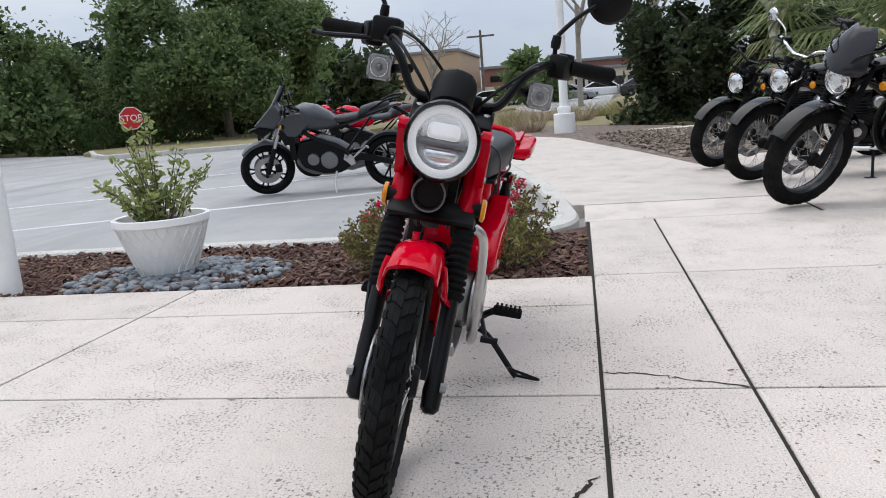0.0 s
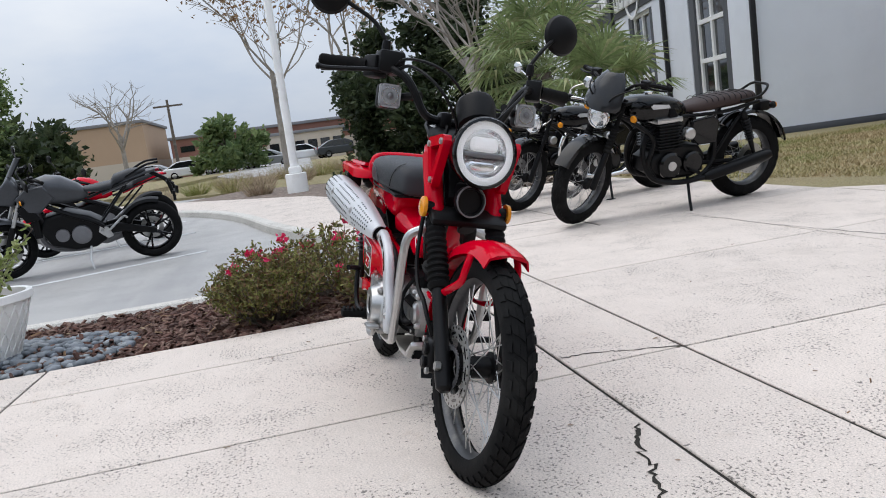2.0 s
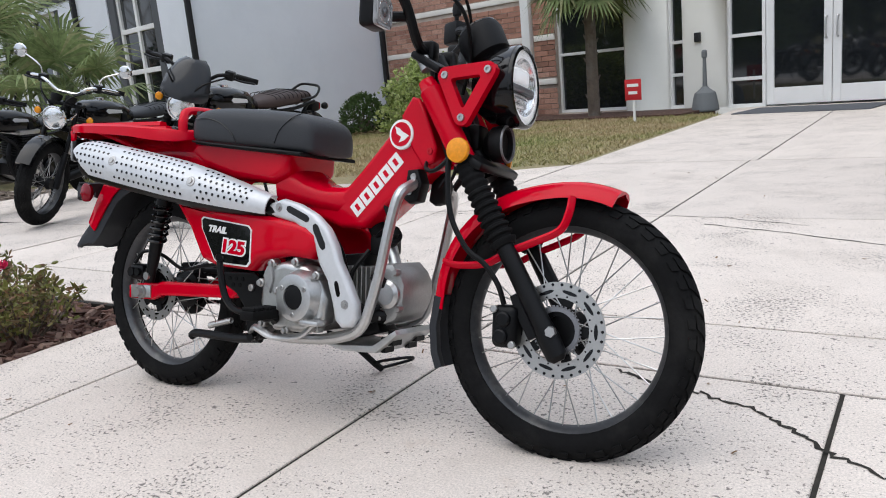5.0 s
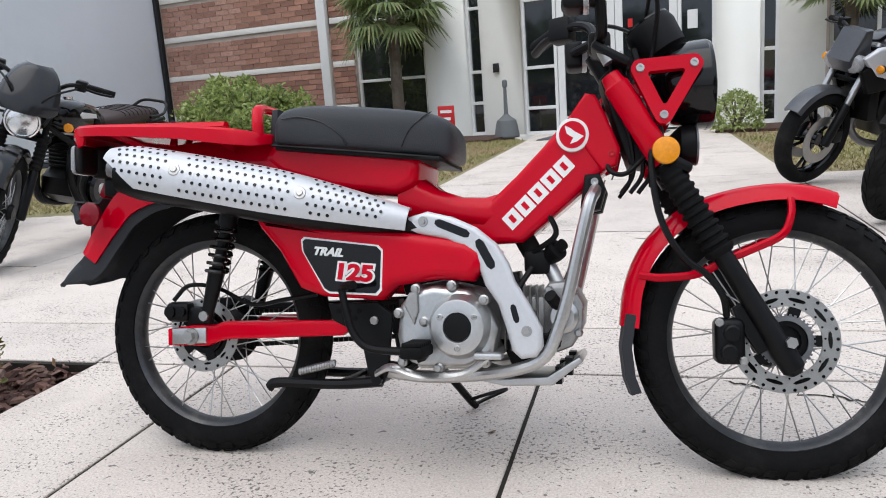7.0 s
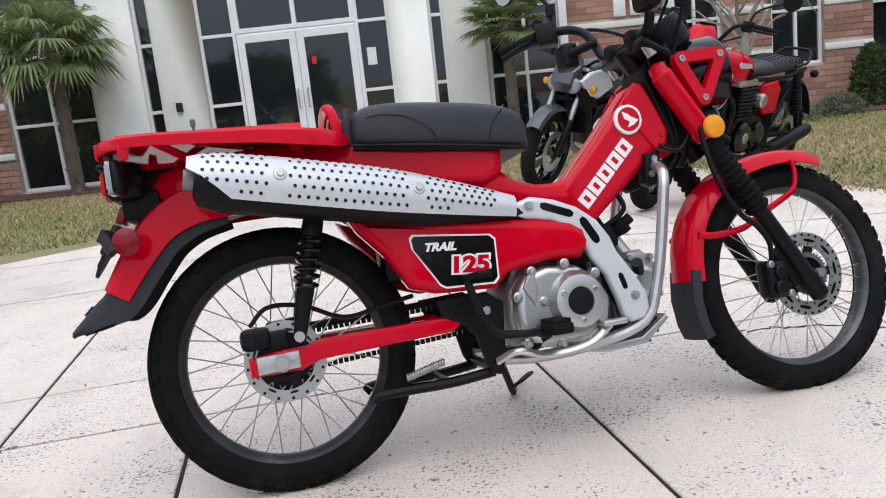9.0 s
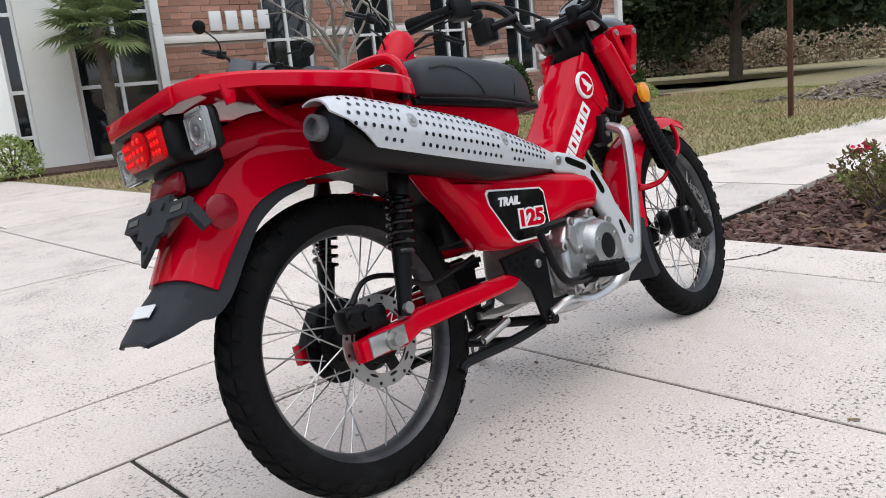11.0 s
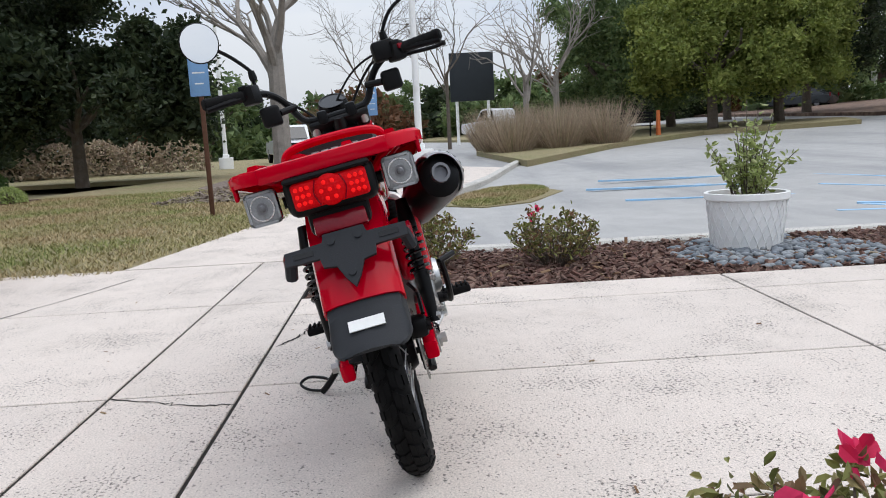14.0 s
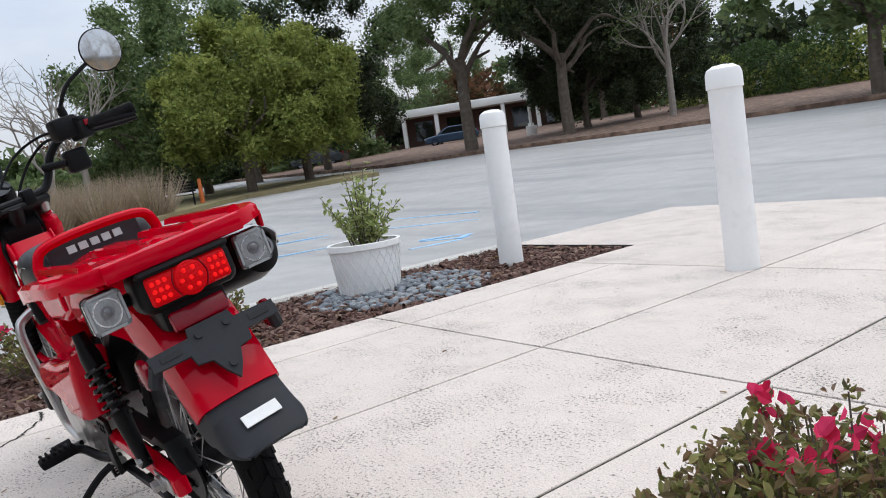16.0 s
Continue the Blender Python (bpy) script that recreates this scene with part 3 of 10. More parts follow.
bed_a = slab("planting_bed_west", [(-1.349, 0.527), (-1.349, -3.07), (-1.6, -3.19), (-2.56, -3.48), (-2.56, 0.2), (-2.85, 0.527)], -0.14, -0.03, M["soil"], "dark soil planting bed under bark mulch", "planting bed")
bed_b = slab("planting_bed_east", [(1.436, 0.53), (3.2, 0.53), (3.18, 0.3), (2.95, 0.0), (2.8, -0.7), (2.76, -3.74), (1.436, -3.74)], -0.14, -0.03, M["soil"], "dark soil planting bed under bark mulch", "planting bed")

slab("lawn_west", [(-1.33, 4.72), (-1.33, 9.9), (-8.9, 11.4), (-10.6, 3.0), (-6.6, 3.66), (-2.84, 3.74)], -0.14, -0.006, M["grass"], "dormant brown and green lawn by the building", "lawn")
slab("lawn_east", [(2.5, 4.7), (2.45, 1.85), (2.55, 1.8)] + WALK_E_OUT[1:] + [(60, -8), (60, 40), (22, 30), (22.0, 6.0), (1.35, 9.6), (1.35, 4.7)], -0.14, -0.006, M["grass"], "dormant brown and green lawn by the building", "lawn")
slab("mulch_bed_west", [(-6.6, 3.7), (-6.8, 1.9), (-5.5, 1.75), (-7.95, 1.2), (-10, 0.7), (-12, 0.3), (-17, -2.4), (-19, -1.0), (-14, 2.4), (-10.6, 3.0)], -0.14, -0.004, M["mulch_old"], "weathered mulched ground beside the sidewalk", "planting bed")

# ---- the dealership building ----
B_U, B_V = Vector((0.982, -0.19, 0)), Vector((0.19, 0.982, 0))
BM = Matrix(((B_U.x, B_V.x, 0, -8.885), (B_U.y, B_V.y, 0, 12.421), (0, 0, 1, 0), (0, 0, 0, 1)))
M["stucco_white"] = surface("stucco_white", (0.76, 0.75, 0.7), 0.9, 0, 0.06, 1.2, 90, 0.3, dirt=(0.68, 0.67, 0.63))
M["stucco_grey"] = surface("stucco_grey", (0.7, 0.73, 0.78), 0.9, 0, 0.05, 0.8, 90, 0.3, dirt=(0.64, 0.67, 0.72))
M["band_stone"] = surface("band_stone", (0.76, 0.73, 0.69), 0.85, 0, 0.07, 2, 70, 0.3)
M["mortar"] = surface("mortar", (0.45, 0.38, 0.33), 0.95, 0, 0.12, 6, 90, 0.3)
M["brick"] = surface("brick", (0.36, 0.19, 0.14), 0.88, 0, 0.18, 9, 120, 0.4, per_object=0.3)
M["brick_far"] = stuff_mat("brick_far", [(0.31, 0.16, 0.12), (0.4, 0.215, 0.16), (0.48, 0.28, 0.215), (0.35, 0.19, 0.14)], 0.9, 40.0)
M["frame_white"] = surface("frame_white", (0.78, 0.78, 0.77), 0.4, 0, 0.04, 4, 60, 0.03)
M["bin_grey"] = surface("bin_grey", (0.16, 0.17, 0.175), 0.6, 0, 0.1, 5, 60, 0.05)
M["black_trim"] = surface("black_trim", (0.025, 0.025, 0.027), 0.5, 0, 0.1, 4, 60, 0.05)
M["charcoal"] = surface("charcoal", (0.1, 0.105, 0.115), 0.85, 0, 0.1, 3, 80, 0.2)
M["sign_red_plain"] = surface("sign_red_plain", (0.6, 0.03, 0.03), 0.5, 0, 0.05, 5, 40, 0.02)
M["interior"] = surface("interior", (0.04, 0.04, 0.042), 0.9, 0, 0.3, 0.6, 6, 0.0)
m, nt, b = mat_new("dark_glass")
b.inputs["Base Color"].default_value = (0.012, 0.014, 0.016, 1)
b.inputs["Roughness"].default_value = 0.04
b.inputs["Specular IOR Level"].default_value = 0.9
gn = noise_tex(nt, 0.7, 2.0)
bump(nt, b, gn.outputs["Fac"], 0.03, 0.05)
M["dark_glass"] = m

WALL_H = 4.6


def wall(name, u0, u1, z0, z1, mat, label, v0=0.0, v1=0.3):
    bm = bmesh.new()
    box(bm, u0, u1, v0, v1, z0, z1)
    ob = single(name, bm, mat, label, "wall", "structure")
    ob.matrix_world = BM
    return ob


def wall_run(base, spans, z0, z1, mat, label, holes=()):
    """A wall along u with rectangular holes (u0, u1, z0, z1), as one mesh."""
    u0, u1 = spans
    us = sorted({u0, u1, *(h[0] for h in holes), *(h[1] for h in holes)})
    zs = sorted({z0, z1, *(h[2] for h in holes), *(h[3] for h in holes)})
    bm = bmesh.new()
    for a, c in zip(us, us[1:]):
        for d, e in zip(zs, zs[1:]):
            if not any(h[0] < (a + c) / 2 < h[1] and h[2] < (d + e) / 2 < h[3] for h in holes):
                box(bm, a, c, 0.0, 0.3, d, e)
    bmesh.ops.remove_doubles(bm, verts=bm.verts, dist=0.0005)
    ob = single(base, bm, mat, label, "wall", "structure")
    ob.matrix_world = BM
    return ob


def window_unit(name, u0, u1, z0, z1, us, zs, label, depth=0.12, bar=0.05, mat=None, m=None, door=False):
    """A glazed opening: frame bars at the given u and z, one pane behind each field."""
    mat = mat or M["frame_white"]
    ob = tagged(new(name), label, "window", kind="structure")
    ob.matrix_world = BM if m is None else m
    us, zs = sorted({u0, u1, *us}), sorted({z0, z1, *zs})
    bm = bmesh.new()
    for u in us:
        w = bar / 2
        c = min(max(u, u0 + w), u1 - w)
        box(bm, c - w, c + w, depth - 0.05, depth + 0.05, z0, z1, 0.004, 1)
    for z in zs:
        w = bar / 2
        c = min(max(z, z0 + w), z1 - w)
        for a, d in zip(us, us[1:]):
            box(bm, a + w, d - w, depth - 0.048, depth + 0.048, c - w, c + w, 0.004, 1)
    part("window_frame", bm, mat, ob)
    for a, d in zip(us, us[1:]):
        for e, f in zip(zs, zs[1:]):
            bm = bmesh.new()
            box(bm, a + bar * 0.4, d - bar * 0.4, depth + 0.0, depth + 0.012, e + bar * 0.4, f - bar * 0.4)
            part("pane", bm, M["dark_glass"], ob)
    return ob


# brick wing, entrance bay, far brick wing
wall_run("wall_brick_west", (0.0, 5.78), -0.2, WALL_H, M["mortar"], "red brick wall with pale stone bands", [(4.42, 5.77, 0.05, 3.3)])
wall_run("wall_entrance", (5.78, 11.78), -0.2, WALL_H + 1.2, M["stucco_white"], "off-white stucco entrance wall", [(6.53, 6.8, 0.03, 3.6), (7.47, 10.37, 0.0, 3.4), (10.96, 11.2, 0.03, 3.6)])
EAST_WINDOWS = [(14.6, 15.4), (16.15, 16.95), (17.7, 18.45), (19.35, 20.1), (20.95, 21.65)]
wall_run("wall_brick_east", (11.78, 22.3), -0.2, 3.0, M["mortar"], "red brick wall with pale stone bands", [(11.82, 12.95, 0.05, 2.9)] + [(a, c, 0.72, 2.35) for a, c in EAST_WINDOWS])


def brick_band(u0, u1, z, v=0.0):
    bm = bmesh.new()
    box(bm, u0, u1, v - 0.034, v + 0.0, z - 0.05, z + 0.05, 0.006)
    ob = single("trim_band", bm, M["band_stone"], "pale stone band in the brick wall", "trim", "structure")
    ob.matrix_world = BM


WEST_BANDS = (0.62, 1.38, 2.12, 2.86, 3.6, 4.3)
for z in WEST_BANDS:
    brick_band(0.12, 3.74, z)
    brick_band(3.98, 4.42, z)
EAST_BANDS = (0.95, 1.62, 2.5)
EDGES_E = [13.0] + [x for w in EAST_WINDOWS for x in w] + [22.24]
for a, c in zip(EDGES_E[::2], EDGES_E[1::2]):
    for z in EAST_BANDS[:2]:
        brick_band(a, c, z)
brick_band(13.0, 22.24, 2.5)
for u, z1, w in ((3.86, 4.5, 0.09), (22.28, 3.0, 0.07), (13.0 - 0.03, 3.0, 0.06)):
    bm = bmesh.new()
    box(bm, u - w, u + w, -0.11, -0.002, -0.02, z1, 0.01)
    ob = single("downspout", bm, M["frame_white"], "white painted square downspout on brick wall", "downspout")
    ob.matrix_world = BM
window_unit("window_1", 4.42, 5.77, 0.05, 3.3, [5.08], [1.05, 2.05], "white framed dark storefront window")
window_unit("window_2", 6.53, 6.8, 0.03, 3.6, [], [0.55, 1.05, 2.05], "narrow white framed dark window")
window_unit("window_3", 10.96, 11.2, 0.03, 3.6, [], [0.45, 1.05, 2.05], "narrow white framed dark window")
window_unit("window_4", 11.82, 12.95, 0.05, 2.9, [12.4], [1.05, 2.05], "white framed dark storefront window")
for i, (a, c) in enumerate(EAST_WINDOWS):
    window_unit("window_%d" % (5 + i), a, c, 0.72, 2.35, [(a + c) / 2], [1.55], "white framed dark window in brick wall", bar=0.045)
window_unit("window_20", 7.47, 8.03, 0.0, 3.4, [], [0.42, 1.05, 2.08], "white framed dark entrance side light")
window_unit("window_21", 9.85, 10.37, 0.0, 3.4, [], [0.42, 1.05, 2.08], "white framed dark entrance side light")
window_unit("window_22", 8.03, 9.85, 2.08, 3.4, [8.94], [], "white framed dark transom over the doors", bar=0.07)


def door_leaf(name, u0, u1, hinge):
    ob = tagged(new(name), "white aluminium framed dark glass entrance door, closed", "door", kind="structure")
    ob.matrix_world = BM
    bm = bmesh.new()
    for a, c, d, e in ((u0, u0 + 0.11, 0.02, 2.05), (u1 - 0.11, u1, 0.02, 2.05), (u0 + 0.11, u1 - 0.11, 1.93, 2.05), (u0 + 0.11, u1 - 0.11, 0.02, 0.26)):
        box(bm, a, c, 0.07, 0.13, d, e, 0.005, 1)
    part("door_frame", bm, M["frame_white"], ob)
    bm = bmesh.new()
    box(bm, u0 + 0.1, u1 - 0.1, 0.095, 0.105, 0.25, 1.94)
    part("pane", bm, M["dark_glass"], ob)
    bm = bmesh.new()
    h = u1 - 0.07 if hinge < 0 else u0 + 0.07
    tube(bm, [(h, 0.065, 0.9), (h, 0.02, 0.92), (h, 0.02, 1.16), (h, 0.065, 1.18)], 0.012, 8)
    part("door_handle", bm, M["alu"], ob)


door_leaf("door_1", 8.04, 8.935, -1)
door_leaf("door_2", 8.945, 9.84, 1)
bm = bmesh.new()
box(bm, 7.6, 10.3, 0.35, 9.0, -0.1, 0.0)
ob = single("floor_showroom", bm, M["interior"], "dark showroom floor behind the doors", "floor", "structure")
ob.matrix_world = BM
wall("wall_roof_west", 0.0, 22.3, WALL_H, WALL_H + 0.2, M["black_trim"], "flat dark roof edge of building", -0.02, 10.0).name = "roof_edge"


def south_end(name, u):
    bm = bmesh.new()
    box(bm, u - 0.3, u, 0.3, 10.0, -0.2, 3.0)
    ob = single(name, bm, M["mortar"], "red brick end wall of the building", "wall", "structure")
    ob.matrix_world = BM


south_end("wall_brick_end", 22.3)
# grey showroom wing: a blank side wall, and a windowed front with a sign band
FM = BM @ Matrix.Translation((0, -4.4, 0))
SHOW_WINDOWS = [(-3.15, -1.1), (-7.65, -5.55), (-12.4, -10.2)]


def showroom():
    bm = bmesh.new()
    box(bm, -0.3, 0.0, -4.4, 0.3, -0.2, 5.6)
    ob = single("wall_grey_side", bm, M["stucco_grey"], "pale grey painted showroom side wall", "wall", "structure")
    ob.matrix_world = BM
    us = sorted({-15.6, -0.3, *(x for w in SHOW_WINDOWS for x in w)})
    bm = bmesh.new()
    for a, c in zip(us, us[1:]):
        if (a, c) in SHOW_WINDOWS:
            box(bm, a, c, 0.0, 0.3, -0.2, 0.8)
            box(bm, a, c, 0.0, 0.3, 3.1, 5.6)
        else:
            box(bm, a, c, 0.0, 0.3, -0.2, 5.6)
    ob = single("wall_grey_front", bm, M["stucco_grey"], "pale grey painted showroom front wall", "wall", "structure")
    ob.matrix_world = FM
    bm = bmesh.new()
    box(bm, -15.9, -15.6, 0.0, 9.0, -0.2, 5.6)
    ob = single("wall_grey_end", bm, M["stucco_grey"], "pale grey painted showroom end wall", "wall", "structure")
    ob.matrix_world = FM
    bm = bmesh.new()
    box(bm, -15.9, 0.02, -0.02, 9.0, 5.6, 5.75)
    ob = single("roof_grey", bm, M["black_trim"], "flat dark roof edge of showroom", "roof", "structure")
    ob.matrix_world = FM
    for i, (a, c) in enumerate(SHOW_WINDOWS):
        window_unit("window_%d" % (10 + i), a + 0.28, c - 0.28, 0.8, 3.1, [(a + c) / 2], [1.52, 2.3], "white framed dark showroom window", bar=0.09, m=FM)
        for x0, x1 in ((a, a + 0.28), (c - 0.28, c)):
            bm = bmesh.new()
            box(bm, x0, x1, 0.02, 0.16, 0.8, 3.1)
            ob = single("trim_window", bm, M["charcoal"], "charcoal window surround", "trim", "structure")
            ob.matrix_world = FM
    for u in (-4.6, -9.0, -13.6):
        bm = bmesh.new()
        box(bm, u - 0.06, u + 0.06, -0.1, -0.003, -0.05, 5.5, 0.02)
        ob = single("downspout", bm, M["black_trim"], "black square downspout on grey wall", "downspout")
        ob.matrix_world = FM
    for m4, u, v in ((BM, 0.05, -4.45), (BM, 0.06, -0.06)):
        bm = bmesh.new()
        box(bm, u - 0.045, u + 0.045, v - 0.045, v + 0.045, -0.02, 5.5, 0.015)
        ob = single("downspout", bm, M["black_trim"], "black square downspout on grey wall", "downspout")
        ob.matrix_world = m4
    bm = bmesh.new()
    box(bm, -0.02, 0.05, -4.3, -0.1, -0.02, 0.1, 0.01)
    ob = single("baseboard", bm, M["charcoal"], "dark plinth along the grey wall", "plinth", "structure")
    ob.matrix_world = BM


showroom()


def showroom_sign():
    """Raised pale letters and a plain panel for the maker's word, over the showroom windows."""
    t = thing("shop_sign", "raised white letters and plain white shapes on grey wall", "sign", FM)
    FRONT = Matrix(((1, 0, 0, 0), (0, 0, -1, -0.06), (0, 1, 0, 0), (0, 0, 0, 1)))
    bm = bmesh.new()
    box(bm, -15.2, -4.75, -0.03, -0.002, 3.22, 4.5, 0.004)
    part("sign_board", bm, M["charcoal"], t, "dark charcoal sign board")
    c = bpy.data.curves.new("sign_word", "FONT")
    c.body, c.size, c.extrude, c.offset = "CHARLESTON", 0.62, 0.025, 0.012
    c.align_x, c.align_y = "CENTER", "CENTER"
    tmp = new("sign_tmp", c)
    bpy.context.view_layer.update()
    me = bpy.data.meshes.new_from_object(tmp.evaluated_get(bpy.context.evaluated_depsgraph_get()))
    bpy.data.objects.remove(tmp)
    me.materials.clear()
    me.materials.append(M["frame_white"])
    ob = new("sign_word", me)
    ob.parent = t
    ob.matrix_basis = Matrix.Translation((-11.4, 0, 3.75)) @ FRONT
    for k in range(7):
        bm = bmesh.new()
        x = -8.6 + k * 0.52
        h = 0.36
        box(bm, x, x + 0.4, -0.09, -0.031, 3.75 - h, 3.75 + h, 0.02)
        part("sign_block", bm, M["frame_white"], t, "plain white block of the maker's word")
        bm = bmesh.new()
        box(bm, x + 0.13, x + 0.27, -0.094, -0.06, 3.75 - h * 0.5, 3.75 + h * 0.5, 0.01)
        part("sign_inlay", bm, M["charcoal"], t)
    bm = bmesh.new()
    lathe(bm, (-7.0, -0.031, 3.62), (0, -1, 0), [(0, 0.62), (0.03, 0.62), (0.03, 0.54), (0, 0.54)], 40, closed=True)
    part("sign_ring", bm, M["frame_white"], t, "plain white ring behind the blocks")


showroom_sign()


def on_wall(name, u0, u1, v0, v1, z0, z1, mat, label, category, bev=0.004):
    bm = bmesh.new()
    box(bm, u0, u1, v0, v1, z0, z1, bev)
    ob = single(name, bm, mat, label, category)
    ob.matrix_world = BM
    return ob


for k in range(4):
    bm = bmesh.new()
    box(bm, 13.75 + k * 0.25, 13.93 + k * 0.25, -0.06, -0.013, 1.72, 2.0, 0.01)
    ob = single("number_bar", bm, M["frame_white"], "plain pale metal bar on the brick wall", "sign", group="bars of the house number")
    ob.matrix_world = BM
on_wall("wall_box", 7.0, 7.09, -0.05, -0.001, 1.02, 1.16, M["black_trim"], "small dark electrical box on stucco wall", "wall box")
on_wall("door_sticker", 9.13, 9.2, 0.088, 0.0945, 1.52, 1.64, M["sign_red_plain"], "small red sticker on the glass door", "sticker", 0)
on_wall("door_notice", 9.98, 10.12, 0.108, 0.119, 1.42, 1.68, M["frame_white"], "small white notice in the side window", "notice", 0)


def ash_bin(u, v):
    t = thing("ash_bin", "grey plastic standing ash bin with a narrow neck", "ash bin", BM @ Matrix.Translation((u, v, 0)))
    bm = bmesh.new()
    lathe(bm, (0, 0, 0), (0, 0, 1), [(0, 0.19), (0.02, 0.2), (0.2, 0.17), (0.27, 0.15), (0.33, 0.07), (0.36, 0.045)], 24)
    part("base", bm, M["bin_grey"], t)
    bm = bmesh.new()
    lathe(bm, (0, 0, 0.35), (0, 0, 1), [(0, 0.035), (0.42, 0.024), (0.44, 0.04), (0.52, 0.04), (0.54, 0.025), (0.545, 0)], 18)
    part("neck", bm, M["bin_grey"], t)


ash_bin(7.3, -0.35)
bm = bmesh.new()
box(bm, 8.1, 9.8, -1.3, -0.35, 0.0, 0.014, 0.005)
ob = single("door_mat", bm, M["charcoal"], "dark rubber door mat before the entrance", "mat")
ob.matrix_world = BM

# ---- wheels shared by all motorcycles ----
def tyre_mesh(bm, R, half, deep, blocks, slant=0.55, seg=64, tread=None):
    """A tyre about the y axis at the origin, with chevron tread blocks standing proud in the mesh tread."""
    rc = R - deep

    def at(th, phi, h):
        r = rc + (deep + h) * math.cos(phi)
        return Vector((r * math.cos(th), (half + h) * math.sin(phi), r * math.sin(th)))

    phis = [radians(a) for a in (-125, -105, -85, -65, -45, -22, 0, 22, 45, 65, 85, 105, 125)]
    rings(bm, [[at(2 * math.pi * i / seg, p, -0.004) for p in phis] for i in range(seg)], closed=True, caps=False)
    if not blocks:
        return
    bm = tread
    dt = 2 * math.pi / blocks
    for i in range(blocks):
        for s in (-1, 1):
            base = (i + (0.5 if s > 0 else 0.0)) * dt
            for a0, a1, k0, k1, wd in ((2, 20, 0.0, slant * 0.5, 0.72), (21, 40, slant * 0.5, slant, 0.66), (45, 66, slant * 0.9, slant * 1.1, 0.5)):
                top, bot = [], []
                for a, k, e in ((a0, k0, 0), (a0, k0, wd), (a1, k1, wd), (a1, k1, 0)):
                    th, ph = base + (k + e) * dt, s * radians(a)
                    top.append(bm.verts.new(at(th, ph, 0.0)))
                    bot.append(bm.verts.new(at(th, ph, -0.006)))
                bm.faces.new(top)
                for j in range(4):
                    bm.faces.new((top[j], bot[j], bot[(j + 1) % 4], top[(j + 1) % 4]))


def rim_mesh(bm, r, half):
    lathe(bm, (0, 0, 0), (0, 1, 0), [(-half, r + 0.008), (-half - 0.002, r - 0.004), (-half * 0.8, r - 0.012), (-half * 0.45, r - 0.02), (0, r - 0.023), (half * 0.45, r - 0.02),
                                     (half * 0.8, r - 0.012), (half + 0.002, r - 0.004), (half, r + 0.008), (0, r + 0.002)], 56, closed=True)


def disc_mesh(bm, r0, r1, y, seg=40):
    lathe(bm, (0, y, 0), (0, 1, 0), [(-0.002, r0), (-0.002, r1), (0.002, r1), (0.002, r0)], seg, closed=True)


def disc_holes(bm, rows, y, thick=0.0026):
    """Dark drillings, a hair proud of both faces: rows of (radius, count, size, stretch)."""
    for r, n, size, stretch in rows:
        for i in range(n):
            th = 2 * math.pi * i / n + r * 31
            c = Vector((r * math.cos(th), 0, r * math.sin(th)))
            t = Vector((-math.sin(th), 0, math.cos(th)))
            d = c.normalized()
            loop = [c + d * math.cos(a) * size + t * math.sin(a) * size * stretch for a in (2 * math.pi * k / 8 for k in range(8))]
            rings(bm, [[p + Vector((0, y - thick, 0)) for p in loop], [p + Vector((0, y + thick, 0)) for p in loop]])


def spoke_meshes(r_in, r_out, y_in, thick=0.0016):
    out = []
    for s in (-1, 1):
        for lead in (-1, 1):
            bm = bmesh.new()
            a = radians(34) * lead
            cyl(bm, (r_in * math.cos(a), s * y_in, r_in * math.sin(a)), (r_out, s * 0.006, 0), thick, seg=5)
            out.append(mesh_of("spoke", bm, M["alu"]))
    return out


def spoked_wheel(name, parent, centre, R, half, deep, rim_r, blocks, disc=None, hub_r=0.04, hub_half=0.045, n=9, steer=None, disc_mat="steel_disc", rim_mat="rim_grey", slant=0.55, spoke_mat=None, y_in=0.03):
    m = Matrix.Translation(centre) if steer is None else steer @ Matrix.Translation(centre)
    bm = bmesh.new()
    rim_mesh(bm, rim_r, half * 0.62)
    w = part(name, bm, M[rim_mat], parent)
    w.matrix_basis = m
    bm = bmesh.new()
    tread = bmesh.new()
    tyre_mesh(bm, R, half, deep, blocks, slant, tread=tread)
    part("tyre", bm, M["rubber"], w, "black block-tread rubber tyre")
    tagged(part("tread", tread, M["rubber"], w), "small black rubber tread blocks", kind="stuff")
    bm = bmesh.new()
    h = hub_half
    lathe(bm, (0, 0, 0), (0, 1, 0), [(-h, 0.012), (-h, hub_r * 0.8), (-h * 0.75, hub_r), (-h * 0.6, hub_r), (-h * 0.5, hub_r * 0.7), (h * 0.5, hub_r * 0.7), (h * 0.6, hub_r), (h * 0.75, hub_r), (h, hub_r * 0.8), (h, 0.012)], 20)
    part("hub", bm, M["black_metal"], w)
    metal = spoke_meshes(hub_r * 0.95, rim_r - 0.018, y_in)
    for k, me in enumerate(metal):
        for i in range(n):
            share("spoke", me, w, Matrix.Rotation(2 * math.pi * (i + 0.25 * k) / n, 4, "Y"))
    if disc:
        r0, r1, y, rows = disc
        bm = bmesh.new()
        disc_mesh(bm, r0, r1, y)
        part("brake_disc", bm, M[disc_mat], w)
        bm = bmesh.new()
        disc_holes(bm, rows, y)
        tagged(part("disc_drilling", bm, M["black_gloss"], w), "dark drilled holes of the disc", kind="stuff")
    return w


